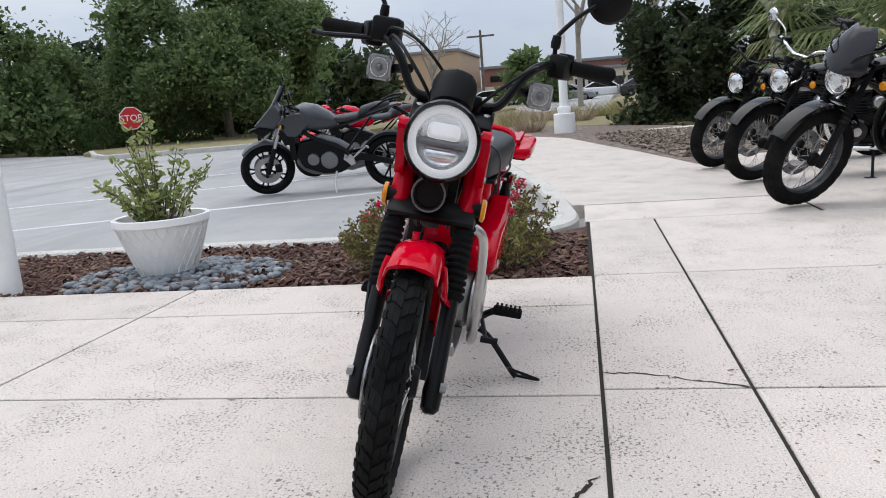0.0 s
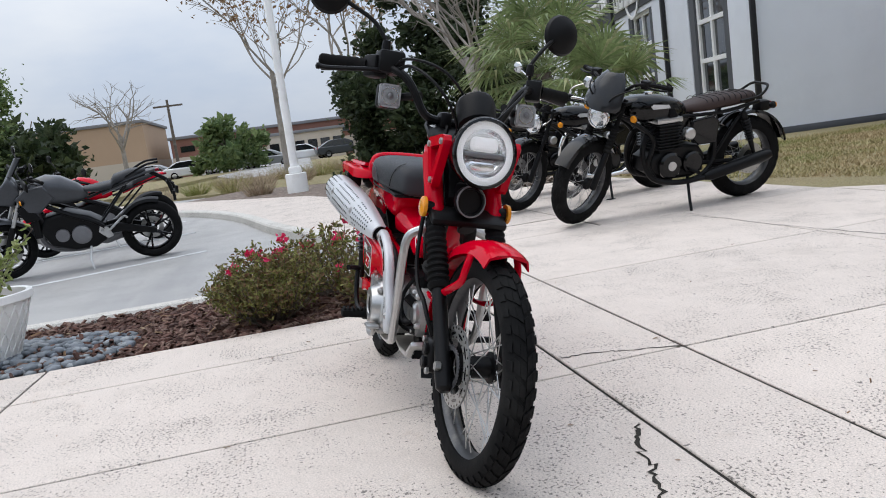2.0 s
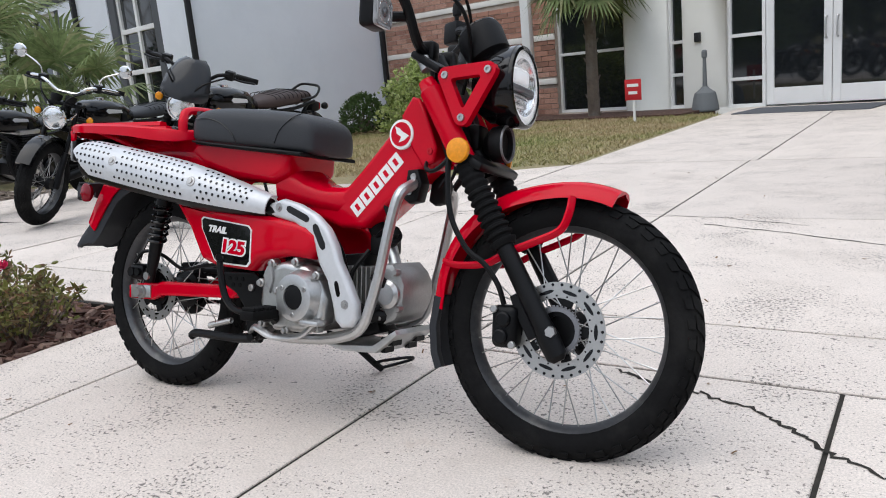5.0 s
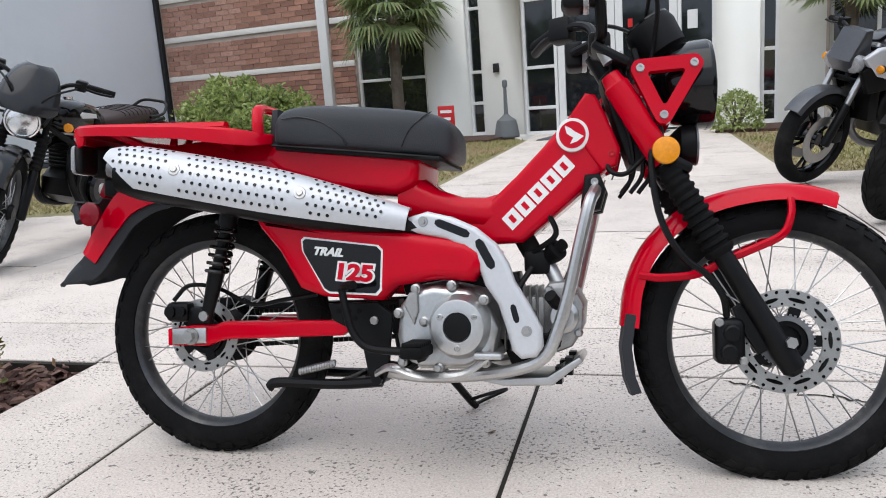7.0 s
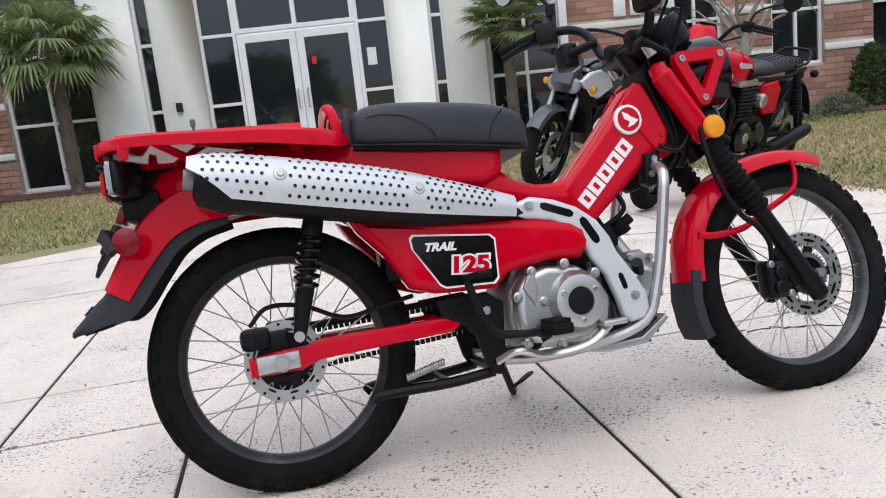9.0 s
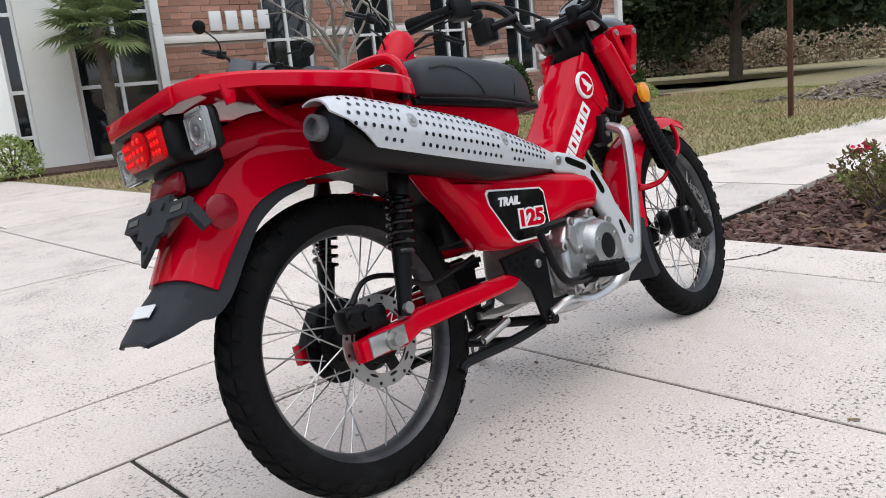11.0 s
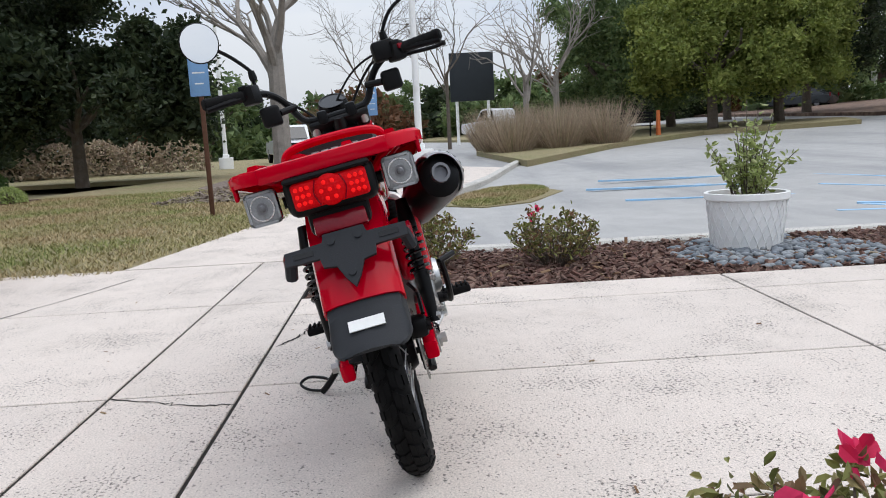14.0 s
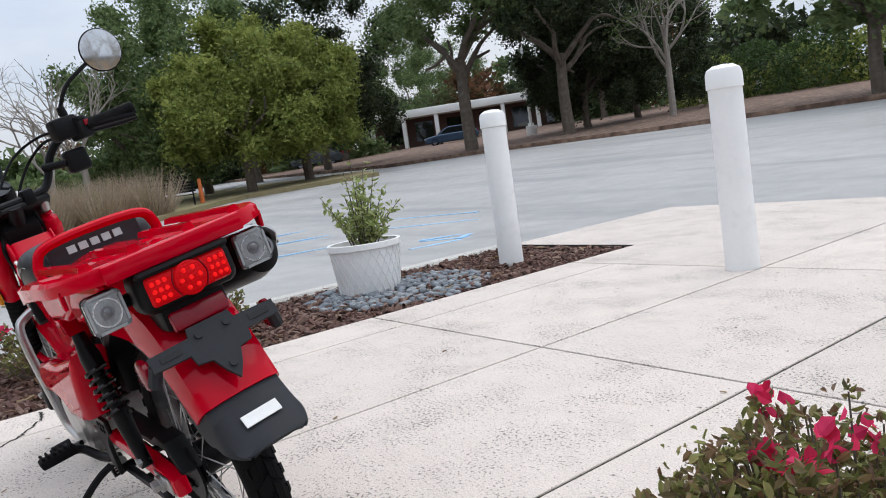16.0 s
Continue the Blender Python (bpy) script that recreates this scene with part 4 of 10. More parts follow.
def cast_wheel(name, parent, centre, R, half, deep, rim_r, disc_r, spokes=5, steer=None, blocks=0, mat="black_gloss", disc_y=(-0.06, 0.06)):
    m = Matrix.Translation(centre) if steer is None else steer @ Matrix.Translation(centre)
    bm = bmesh.new()
    rim_mesh(bm, rim_r, half * 0.62)
    w = part(name, bm, M[mat], parent)
    w.matrix_basis = m
    bm = bmesh.new()
    cyl(bm, (0, -0.05, 0), (0, 0.05, 0), 0.04, seg=16)
    part("hub", bm, M[mat], w)
    for i in range(spokes):
        a = 2 * math.pi * i / spokes
        bm = bmesh.new()
        for off in (-0.16, 0.16):
            tube(bm, [(0.03 * math.cos(a), 0, 0.03 * math.sin(a)), (rim_r * 0.55 * math.cos(a + off * 0.6), 0.012, rim_r * 0.55 * math.sin(a + off * 0.6)), ((rim_r - 0.012) * math.cos(a + off), 0, (rim_r - 0.012) * math.sin(a + off))], 0.011, 6, 4)
        part("spoke", bm, M[mat], w)
    bm = bmesh.new()
    tread = bmesh.new()
    tyre_mesh(bm, R, half, deep, blocks, tread=tread)
    if blocks:
        tagged(part("tread", tread, M["rubber"], w), "small black rubber tread blocks", kind="stuff")
    else:
        tread.free()
    part("tyre", bm, M["rubber"], w, "black rubber tyre")
    for y in disc_y:
        bm = bmesh.new()
        disc_mesh(bm, disc_r * 0.6, disc_r, y)
        part("brake_disc", bm, M["steel_disc"], w)
    return w

# ---- the red trail motorcycle ----
HERO = pose(0.007, 0.016, 0, -12.5, 0, 1.2) @ Matrix.Scale(0.9544, 4)
hero = thing("motorcycle", "red trail motorcycle leaning on its side stand on concrete", "motorcycle", HERO)
STEER_TOP, STEER_BOT = Vector((0.262, 0, 0.84)), Vector((0.41, 0, 0.565))
STEER = Matrix.Translation(STEER_TOP) @ Matrix.Rotation(radians(4.5), 4, STEER_TOP - STEER_BOT) @ Matrix.Translation(-STEER_TOP)
RW, FW = Vector((-0.6296, 0, 0.281)), Vector((0.6246, 0, 0.272))
# the bodywork is drawn on a plan a little smaller than the machine
BODY = Matrix.Translation((0.012, 0, -0.0165)) @ Matrix.Diagonal((1.02, 1, 1.055, 1))
TAIL = Matrix.Translation((-0.013, 0, -0.002))
LAMPS = Matrix.Translation((0.012, 0, -0.002))


def hp(name, bm, mat, label="", parent=None, steer=False, sharp=32.0, tail=False):
    ob = part(name, bm, M[mat], parent or hero, label, sharp)
    if parent is None:
        ob.matrix_basis = STEER @ BODY if steer else LAMPS @ BODY if tail == "lamps" else TAIL @ BODY if tail else BODY
    return ob


rear_w = spoked_wheel("rear_wheel", hero, RW, 0.287, 0.041, 0.043, 0.228, 40, (0.06, 0.085, -0.075, [(0.078, 16, 0.0035, 1), (0.066, 9, 0.0028, 3.5)]), hub_r=0.055, hub_half=0.06, y_in=0.042)
front_w = spoked_wheel("front_wheel", hero, FW, 0.287, 0.041, 0.043, 0.23, 42, (0.068, 0.102, -0.062, [(0.096, 30, 0.0034, 1), (0.082, 10, 0.0042, 4.2), (0.073, 20, 0.0022, 1)]), hub_r=0.04, hub_half=0.05, steer=STEER, y_in=0.034)

for w_, y_, r_ in ((front_w, -.062, .068), (rear_w, -.075, .06)):
    bm = bmesh.new()
    lathe(bm, (0, y_ + .004, 0), (0, 1, 0), [(-.004, .03), (-.004, r_ * .7), (.004, r_ * .7), (.004, .03)], 28, closed=True)
    for k in range(5):
        a = 2 * math.pi * k / 5
        m4 = Matrix.Rotation(-a, 4, "Y")
        box(bm, r_ * .6, r_ + .008, y_ - .001, y_ + .006, -.011, .011, m=m4)
    part("disc_carrier", bm, M["black_metal"], w_)
bm = bmesh.new()
lathe(bm, (0, -.07, 0), (0, 1, 0), [(-.0015, .04), (-.0015, .05), (.0015, .05), (.0015, .04)], 40, closed=True)
for k in range(36):
    box(bm, .048, .0535, -.0715, -.0685, -.0022, .0022, m=Matrix.Rotation(2 * math.pi * k / 36, 4, "Y"))
part("sensor_ring", bm, M["disc_dark"], front_w, "toothed steel speed sensor ring")

# spine and leg shield of painted steel
bm = bmesh.new()
prism(bm, [(-.15, .585), (-.085, .554), (.01, .546), (.03, .552), (.09, .605), (.146, .66), (.236, .757), (.252, .753), (.27, .715), (.294, .648), (.288, .622), (.2, .55), (.1, .47), (.03, .468), (-.06, .5), (-.14, .545)], -.058, .058, .012, 3)
body = hp("frame_spine", bm, "red_paint", "glossy red pressed-steel frame spine", sharp=50)
for s in (-1, 1):
    bm = bmesh.new()
    prism(bm, [(.206, .722), (.236, .762), (.256, .757), (.276, .717), (.304, .648), (.296, .616), (.266, .606), (.232, .655)], s * .054, s * .064, .006, 2)
    hp("head_gusset", bm, "red_paint", parent=body, sharp=50)
    bm = bmesh.new()
    lathe(bm, (.287, s * .063, .64), (0, s, 0), [(0, .008), (.004, .0075), (.005, .004), (.003, 0)], 10)
    hp("gusset_bolt", bm, "red_steel", parent=body)
bm = bmesh.new()
prism(bm, [(-.44, .70), (-.41, .702), (-.2, .672), (-.108, .655), (-.112, .605), (-.125, .588), (-.16, .572), (-.3, .585), (-.42, .62), (-.47, .66)], -.098, .098, .02, 3)
hp("fuel_tank_cover", bm, "red_paint", "glossy red under-seat body panel", sharp=50)
bm = bmesh.new()
prism(bm, [(-.43, .688), (-.2, .662), (-.06, .645), (-.058, .636), (-.2, .65), (-.43, .677)], -.112, .112, .003, 1)
hp("seat_base", bm, "black_plastic")
# seat: a padded loaf
bm = bmesh.new()
loops = []
for x, zt, zb, w in ((-.43, .712, .69, .1), (-.426, .752, .683, .128), (-.40, .77, .678, .14), (-.34, .772, .668, .142), (-.25, .765, .659, .136), (-.15, .755, .65, .12), (-.085, .745, .642, .103), (-.05, .728, .64, .09), (-.036, .695, .645, .072)):
    h = zt - zb
    loops.append([Vector((x, w * a, zb + h * b)) for a, b in ((-.92, 0), (-1, .16), (-1, .55), (-.96, .8), (-.8, .95), (-.4, 1), (.4, 1), (.8, .95), (.96, .8), (1, .55), (1, .16), (.92, 0))])
rings(bm, loops)
seat = hp("seat", bm, "vinyl", "plain black vinyl motorcycle seat", sharp=80)
sm = seat.modifiers.new("round", "SUBSURF")
sm.levels = sm.render_levels = 2
for s in (-1, 1):
    bm = bmesh.new()
    tube(bm, [(-.40, s * .139, .735), (-.36, s * .141, .737), (-.31, s * .139, .724), (-.27, s * .137, .697), (-.255, s * .1355, .674)], .0014, 5)
    hp("seat_seam", bm, "black_gloss", parent=seat)
    bm = bmesh.new()
    tube(bm, [(-.085, s * .075, .742), (-.098, s * .1, .728), (-.125, s * .113, .7), (-.14, s * .1165, .668)], .0013, 5)
    hp("seat_seam", bm, "black_gloss", parent=seat)
    bm = bmesh.new()
    tube(bm, [(-.43, s * .122, .684), (-.3, s * .137, .668), (-.15, s * .121, .652), (-.06, s * .098, .643)], .003, 5)
    hp("seat_edge", bm, "black_plastic", parent=seat)
bm = bmesh.new()
prism(bm, [(-.449, .69), (-.43, .688), (-.426, .764), (-.441, .764)], -.1, .1, .003)
back = hp("seat_back_panel", bm, "vinyl")
bm = bmesh.new()
for i in range(5):
    y = .05 - i * .025
    prism(bm, [(-.447, .735), (-.4445, .735), (-.4425, .75), (-.445, .75)], y - .009, y + .009)
hp("maker_mark", bm, "alu", "plain silver bars of a maker's mark", parent=back)

# body shell under the rack, and the low saddle between seat and spine
def shell(bm, rows):
    """Rounded cross-sections (x, z low, z high, half width)."""
    rings(bm, [[Vector((x, w * a, zb + (zt - zb) * b)) for a, b in ((-.7, 0), (-.95, .12), (-1, .4), (-.96, .72), (-.78, .93), (-.35, 1), (.35, 1), (.78, .93), (.96, .72), (1, .4), (.95, .12), (.7, 0))] for x, zb, zt, w in rows])


bm = bmesh.new()
shell(bm, [(-.4, .58, .705, .094), (-.46, .59, .725, .096), (-.55, .6, .722, .094), (-.65, .615, .716, .088), (-.75, .625, .708, .078), (-.82, .63, .69, .06), (-.85, .635, .67, .04)])
hp("rear_cowl", bm, "red_paint", "glossy red body shell under the rack", sharp=50)
bm = bmesh.new()
shell(bm, [(-.16, .52, .64, .085), (-.12, .52, .615, .082), (-.08, .52, .585, .074), (-.03, .51, .568, .066), (.02, .5, .566, .061), (.045, .5, .572, .058)])
hp("step_cover", bm, "red_paint", "glossy red step-through cover", sharp=60)

# luggage rack: one pressed deck with turned-down edges, and a hoop behind the seat
bm = bmesh.new()
loops = []
for x, w, zt, dp in ((-.425, .11, .712, .02), (-.45, .15, .714, .03), (-.48, .178, .718, .034), (-.52, .19, .722, .034), (-.6, .195, .73, .03), (-.72, .197, .737, .026), (-.8, .197, .741, .024), (-.835, .194, .742, .024), (-.862, .184, .743, .024), (-.885, .165, .744, .025), (-.903, .14, .744, .026), (-.909, .125, .743, .026)):
    half_ = [(w - .006, zt - .009), (w - .006, zt - dp), (w, zt - dp), (w, zt - .006), (w - .007, zt)]
    loops.append([Vector((x, -y, z)) for y, z in half_] + [Vector((x, y, z)) for y, z in reversed(half_)])
rings(bm, loops)
rack = hp("luggage_rack", bm, "red_paint", "red pressed-steel luggage rack behind the seat", sharp=40, tail=True)
bm = bmesh.new()
box(bm, -.915, -.907, -.125, .125, .714, .743, .003)
hp("rear_lip", bm, "red_paint", parent=rack)
for s in (-1, 1):
    bm = bmesh.new()
    prism(bm, [(-.865, .726), (-.84, .726), (-.845, .7), (-.86, .696)], s * .182 - .004, s * .182 + .004, .002)
    hp("rack_hook", bm, "red_paint", parent=rack)
    for x0, x1, y in ((-.87, -.52, .135), (-.86, -.6, .05)):
        bm = bmesh.new()
        n_ = 12
        rim = [(x0 + (x1 - x0) * k / n_, .738 + .0105 * (-.6 - (x0 + (x1 - x0) * k / n_)) / .3) for k in range(n_ + 1)]
        rings(bm, [[Vector((x, s * y + d, z + h)) for d, h in ((-.013, -.006), (-.008, .0045), (.008, .0045), (.013, -.006))] for x, z in rim])
        hp("deck_rib", bm, "red_paint", parent=rack, sharp=60)
bm = bmesh.new()
tube(bm, [(-.447, -.128, .706), (-.45, -.126, .74), (-.457, -.1, .768), (-.46, 0, .775), (-.457, .1, .768), (-.45, .126, .74), (-.447, .128, .706)], .0125, 10, flat=.8)
hp("rack_hoop", bm, "red_paint", parent=rack)
for s in (-1, 1):
    for pts in ([(-.8, s * .15, .73), (-.74, s * .1, .70), (-.66, s * .08, .665)], [(-.56, s * .15, .718), (-.52, s * .1, .685)]):
        bm = bmesh.new()
        tube(bm, pts, .008, 6)
        hp("rack_stay", bm, "red_paint", parent=rack)

# rear mudguard: a deep channel over the wheel, with a black flap running to a point
def channel(bm, rows):
    """Rows of (x, z, half width, depth of the sides); the sides hang inwards of the outer line."""
    pts = [Vector((r[0], 0, r[1])) for r in rows]
    loops = []
    for i, (x, z, w, dp) in enumerate(rows):
        d = (pts[min(i + 1, len(pts) - 1)] - pts[max(i - 1, 0)]).normalized()
        n = Vector((-d.z, 0, d.x))
        sec = [(-w, dp), (-w * .98, dp * .5), (-w * .9, .008), (-w * .6, -.002), (0, -.006), (w * .6, -.002), (w * .9, .008), (w * .98, dp * .5), (w, dp)]
        inner = [(y * .94, max(o, .0) + .004 if abs(y) < w * .95 else o) for y, o in reversed(sec)]
        loops.append([pts[i] + n * o + Vector((0, y, 0)) for y, o in sec + inner])
    rings(bm, loops)


def eased(rows, n=4):
    """Fills rows of numbers in smoothly."""
    a = smooth_path([Vector(r[:3]) for r in rows], n)
    b = smooth_path([Vector((r[3], 0, 0)) for r in rows], n)
    return [(*p, q.x) for p, q in zip(a, b)]


bm = bmesh.new()
channel(bm, eased([(-.40, .61, .075, .05), (-.47, .637, .082, .06), (-.56, .655, .086, .072), (-.66, .664, .084, .08), (-.76, .656, .084, .08), (-.84, .617, .083, .074), (-.895, .553, .082, .066), (-.945, .475, .081, .055)]))
guard = hp("rear_mudguard", bm, "red_paint", "glossy red rear mudguard", sharp=50, tail=True)
bm = bmesh.new()
channel(bm, eased([(-.7, .655, .077, .085), (-.78, .64, .077, .09), (-.85, .597, .077, .088), (-.9, .532, .077, .082), (-.94, .472, .078, .074), (-.966, .449, .077, .053), (-.99, .426, .077, .033), (-1.012, .407, .066, .016), (-1.02, .4, .056, .01)]))
flap = hp("mud_flap", bm, "grey_plastic", "dark grey plastic mudguard flap", sharp=50, tail=True)
bm = bmesh.new()
m4 = Matrix.Translation((-.987, 0.0, .441)) @ Matrix.Rotation(radians(47), 4, "Y")
box(bm, -.0012, .0012, -.034, .034, -.011, .011, m=m4)
hp("sticker", bm, "white_plain", "plain white sticker", parent=flap)

bm = bmesh.new()
ribbon(bm, [(-.629 + .322 * math.cos(radians(a)), .282 + .312 * math.sin(radians(a))) for a in range(20, 116, 8)], [(-.062, -.022), (-.06, 0), (.06, 0), (.062, -.022), (.057, -.022), (.054, -.005), (-.054, -.005), (-.057, -.022)])
hp("inner_mudguard", bm, "black_plastic", "black plastic inner mudguard", sharp=50)
# plate holder with round reflectors
bm = bmesh.new()
prof = [(-.135, .013), (-.135, -.013), (-.062, -.014), (-.058, -.032), (-.03, -.036), (-.016, -.062), (0, -.082), (.016, -.062), (.03, -.036), (.058, -.032), (.062, -.014), (.135, -.013), (.135, .013), (.05, .015), (.045, .03), (-.045, .03), (-.05, .015)]
mh = Matrix.Translation((-.922, 0, .572)) @ Matrix.Rotation(radians(31), 4, "Y") @ Matrix.Diagonal((1, .87, 1, 1))
f = bm.faces.new([bm.verts.new(mh @ Vector((0, y, z))) for y, z in prof])
r = bmesh.ops.extrude_face_region(bm, geom=[f])
bmesh.ops.translate(bm, verts=[g for g in r["geom"] if isinstance(g, bmesh.types.BMVert)], vec=mh.to_3x3() @ Vector((-.008, 0, 0)))
holder = hp("plate_bracket", bm, "grey_plastic", "grey plastic number plate bracket", tail=True)
for y, z in ((-.03, .012), (.03, .012), (0, -.055)):
    bm = bmesh.new()
    cyl(bm, mh @ Vector((-.008, y, z)), mh @ Vector((-.012, y, z)), .007, seg=10)
    hp("bracket_bolt", bm, "grey_plastic", parent=holder)
for s in (-1, 1):
    bm = bmesh.new()
    box(bm, -.0095, -.0075, s * .095 - .022, s * .095 + .022, -.005, .005, m=mh)
    hp("bracket_slot", bm, "black_gloss", parent=holder)
    bm = bmesh.new()
    cyl(bm, mh @ Vector((0, s * .125, 0)), mh @ Vector((.03, s * .136, -.02)), .012, seg=8)
    hp("reflector_arm", bm, "grey_plastic", parent=holder)
    bm = bmesh.new()
    lathe(bm, (-.88, s * .112, .556), (0, s, 0), [(0, .022), (.004, .0265), (.012, .0265), (.015, .022), (.016, 0)], 24)
    hp("side_reflector", bm, "red_lens", "round red side reflector", parent=holder)

# tail lamp cluster
bm = bmesh.new()
box(bm, -.94, -.865, -.088, .088, .64, .714, .02, 4)
box(bm, -.95, -.93, -.084, .084, .702, .714, .006, 2)
tail = hp("tail_lamp", bm, "black_plastic", "lit red tail lamp in a black housing", tail="lamps")
bm = bmesh.new()
box(bm, -.946, -.93, -.073, .073, .652, .702, .008, 3)
hp("tail_lens", bm, "tail_lens", "glowing red tail lamp lens", parent=tail)
bm = bmesh.new()
lathe(bm, (-.9455, 0, .677), (-1, 0, 0), [(0, .029), (.004, .028), (.0055, .024), (.0062, .0)], 28)
hp("lens_ring", bm, "tail_lens", parent=tail)
for y in (-.031, .031):
    bm = bmesh.new()
    tube(bm, [(-.9465, y * .75, .7), (-.9468, y, .677), (-.9465, y * .75, .654)], .0014, 5)
    hp("lens_divider", bm, "red_lens", parent=tail)
LEDS = [(0.0, 0.0)] + [(.0165 * math.cos(k * math.pi / 3), .0165 * math.sin(k * math.pi / 3)) for k in range(6)]
LEDS += [(s * y, z) for s in (-1, 1) for y in (.041, .052, .063) for z in (-.013, .0, .013)]
for y, z in LEDS:
    bm = bmesh.new()
    q = -.9515 if abs(y) < .03 else -.9462
    lathe(bm, (q, y, .677 + z), (-1, 0, 0), [(0, .0042), (.0015, .0034), (.002, 0)], 8)
    hp("tail_led", bm, "tail_lit", "bright red lamp point", parent=tail)
bm = bmesh.new()
box(bm, -.928, -.91, -.052, .052, .598, .632, .005, m=Matrix.Translation((-.92, 0, .615)) @ Matrix.Rotation(radians(24), 4, 'Y') @ Matrix.Translation((.92, 0, -.615)))
hp("tail_reflector", bm, "red_lens", "red rectangular tail reflector", parent=tail)
bm = bmesh.new()
box(bm, -.915, -.84, -.06, .06, .6, .66, .01)
box(bm, -.9, -.8, -.045, .045, .64, .7, .01)
hp("lamp_mount", bm, "black_plastic", parent=tail)


def indicator(x, y, z, d, m=None):
    """A square flasher whose lens faces along d (+1 forward)."""
    bm = bmesh.new()
    box(bm, x - .024, x + (.018 if d > 0 else -.002), y - .032, y + .032, z - .032, z + .032, .011, 3)
    ob = hp("indicator", bm, "black_plastic", "square clear-lens turn indicator", tail="lamps" if d < 0 else False)
    bm = bmesh.new()
    q = x + (.018 if d > 0 else -.024)
    box(bm, q - .004, q + .006 if d > 0 else q + .004, y - .031, y + .031, z - .031, z + .031, .009, 3) if d > 0 else box(bm, q - .006, q + .004, y - .031, y + .031, z - .031, z + .031, .009, 3)
    hp("indicator_lens", bm, "clear_lens", "clear square indicator lens", parent=ob)
    bm = bmesh.new()
    q += d * .006
    lathe(bm, (q, y, z), (d, 0, 0), [(0, .011), (.002, .011), (.002, .007), (.004, .005), (.005, 0)], 14)
    hp("bulb_ring", bm, "silver_dark", parent=ob)
    bm = bmesh.new()
    lathe(bm, (q - d * .0005, y, z), (d, 0, 0), [(0, .024), (.0015, .0235), (.0015, .021), (0, .0205)], 20, closed=True)
    hp("lens_rib", bm, "lamp_silver", parent=ob)
    bm = bmesh.new()
    for u0, u1, v0, v1 in ((-.022, .022, .026, .03), (-.022, .022, -.03, -.026), (-.03, -.026, -.022, .022), (.026, .03, -.022, .022)):
        box(bm, q - .0012, q + .0012, y + u0, y + u1, z + v0, z + v1)
    hp("lens_edge", bm, "lens_grey", parent=ob)
    return ob


for s in (-1, 1):
    i1 = indicator(-.887, s * .135, .674, -1)
    bm = bmesh.new()
    cyl(bm, (-.875, s * .1, .672), (-.87, s * .06, .672), .011, seg=10)
    hp("indicator_stalk", bm, "black_plastic", parent=i1)

# exhaust: black silencer, perforated silver shield, header shield
AX0, AX1 = Vector((-.742, -.216, .634)), Vector((-.129, -.137, .513))
bm = bmesh.new()
d = AX1 - AX0
lathe(bm, AX0, d, [(-.004, .026), (.006, .043), (.05, .051), (.42, .049), (.55, .035), (.63, .022)], 24)
muff = hp("silencer", bm, "black_metal", "black exhaust silencer with silver heat shield")
bm = bmesh.new()
lathe(bm, AX0 + Vector((0, 0, .004)), -d, [(0, .02), (.022, .02), (.022, .0145), (.008, .014), (.008, 0)], 18)
hp("tail_pipe", bm, "silver_dark", parent=muff)
# the shield wraps the outer side and the top of the silencer
side, up = Vector((0, -1, 0)), Vector((0, 0, 1))
du = d.normalized()
side = (side - du * side.dot(du)).normalized()
up2 = du.cross(side)
up2 = up2 if up2.z > 0 else -up2


def shield_pt(t, a, h=0.0):
    """t along the silencer, a the angle from straight out (up is +)."""
    r = (.055 + .004 * math.sin(min(1, t * 3) * math.pi / 2) - (.012 * ((.09 - t) / .12) ** 2 if t < .09 else 0)) * (1.0 if t < .5 else 1 - .52 * ((t - .5) / .5) ** 1.5) + h
    return AX0 + d * t + side * r * math.cos(a) + up2 * r * math.sin(a)


bm = bmesh.new()
loops = []
for i in range(25):
    t = -.03 + 1.04 * i / 24
    lo = radians(-28) if t > .1 else radians(-28 + (.1 - t) * 420)
    hi = radians(118)
    row = [shield_pt(t, lo + (hi - lo) * j / 9, .004) for j in range(10)]
    loops.append(row + [shield_pt(t, hi - (hi - lo) * j / 9, .0005) for j in range(10)])
rings(bm, loops)
shield = hp("heat_shield", bm, "silver_paint", "perforated silver exhaust heat shield", parent=muff, sharp=40)
bm = bmesh.new()
for i in range(34):
    for j in range(6):
        t = .015 + i * .0276 + (.0138 if j % 2 else 0)
        a = radians(-14 + j * 17)
        if t > .93 or abs(t - .233) < .028 or abs(t - .66) < .028 or (t > .78 and j in (0, 5)) or (t < .1 and j < 1):
            continue
        p, n = shield_pt(t, a, .0035), (shield_pt(t, a, 1) - shield_pt(t, a, 0)).normalized()
        cyl(bm, p, p + n * .0012, .0036, seg=7)
tagged(hp("perforation", bm, "black_gloss", parent=muff), "dark round holes in the heat shield", kind="stuff")
for t in (.233, .66):
    bm = bmesh.new()
    p, n = shield_pt(t, radians(22), .003), (shield_pt(t, radians(22), 1) - shield_pt(t, radians(22), 0)).normalized()
    lathe(bm, p, n, [(0, .013), (.0015, .012), (.002, .007), (.005, .006), (.005, 0)], 14)
    hp("shield_bolt", bm, "steel_disc", parent=muff)

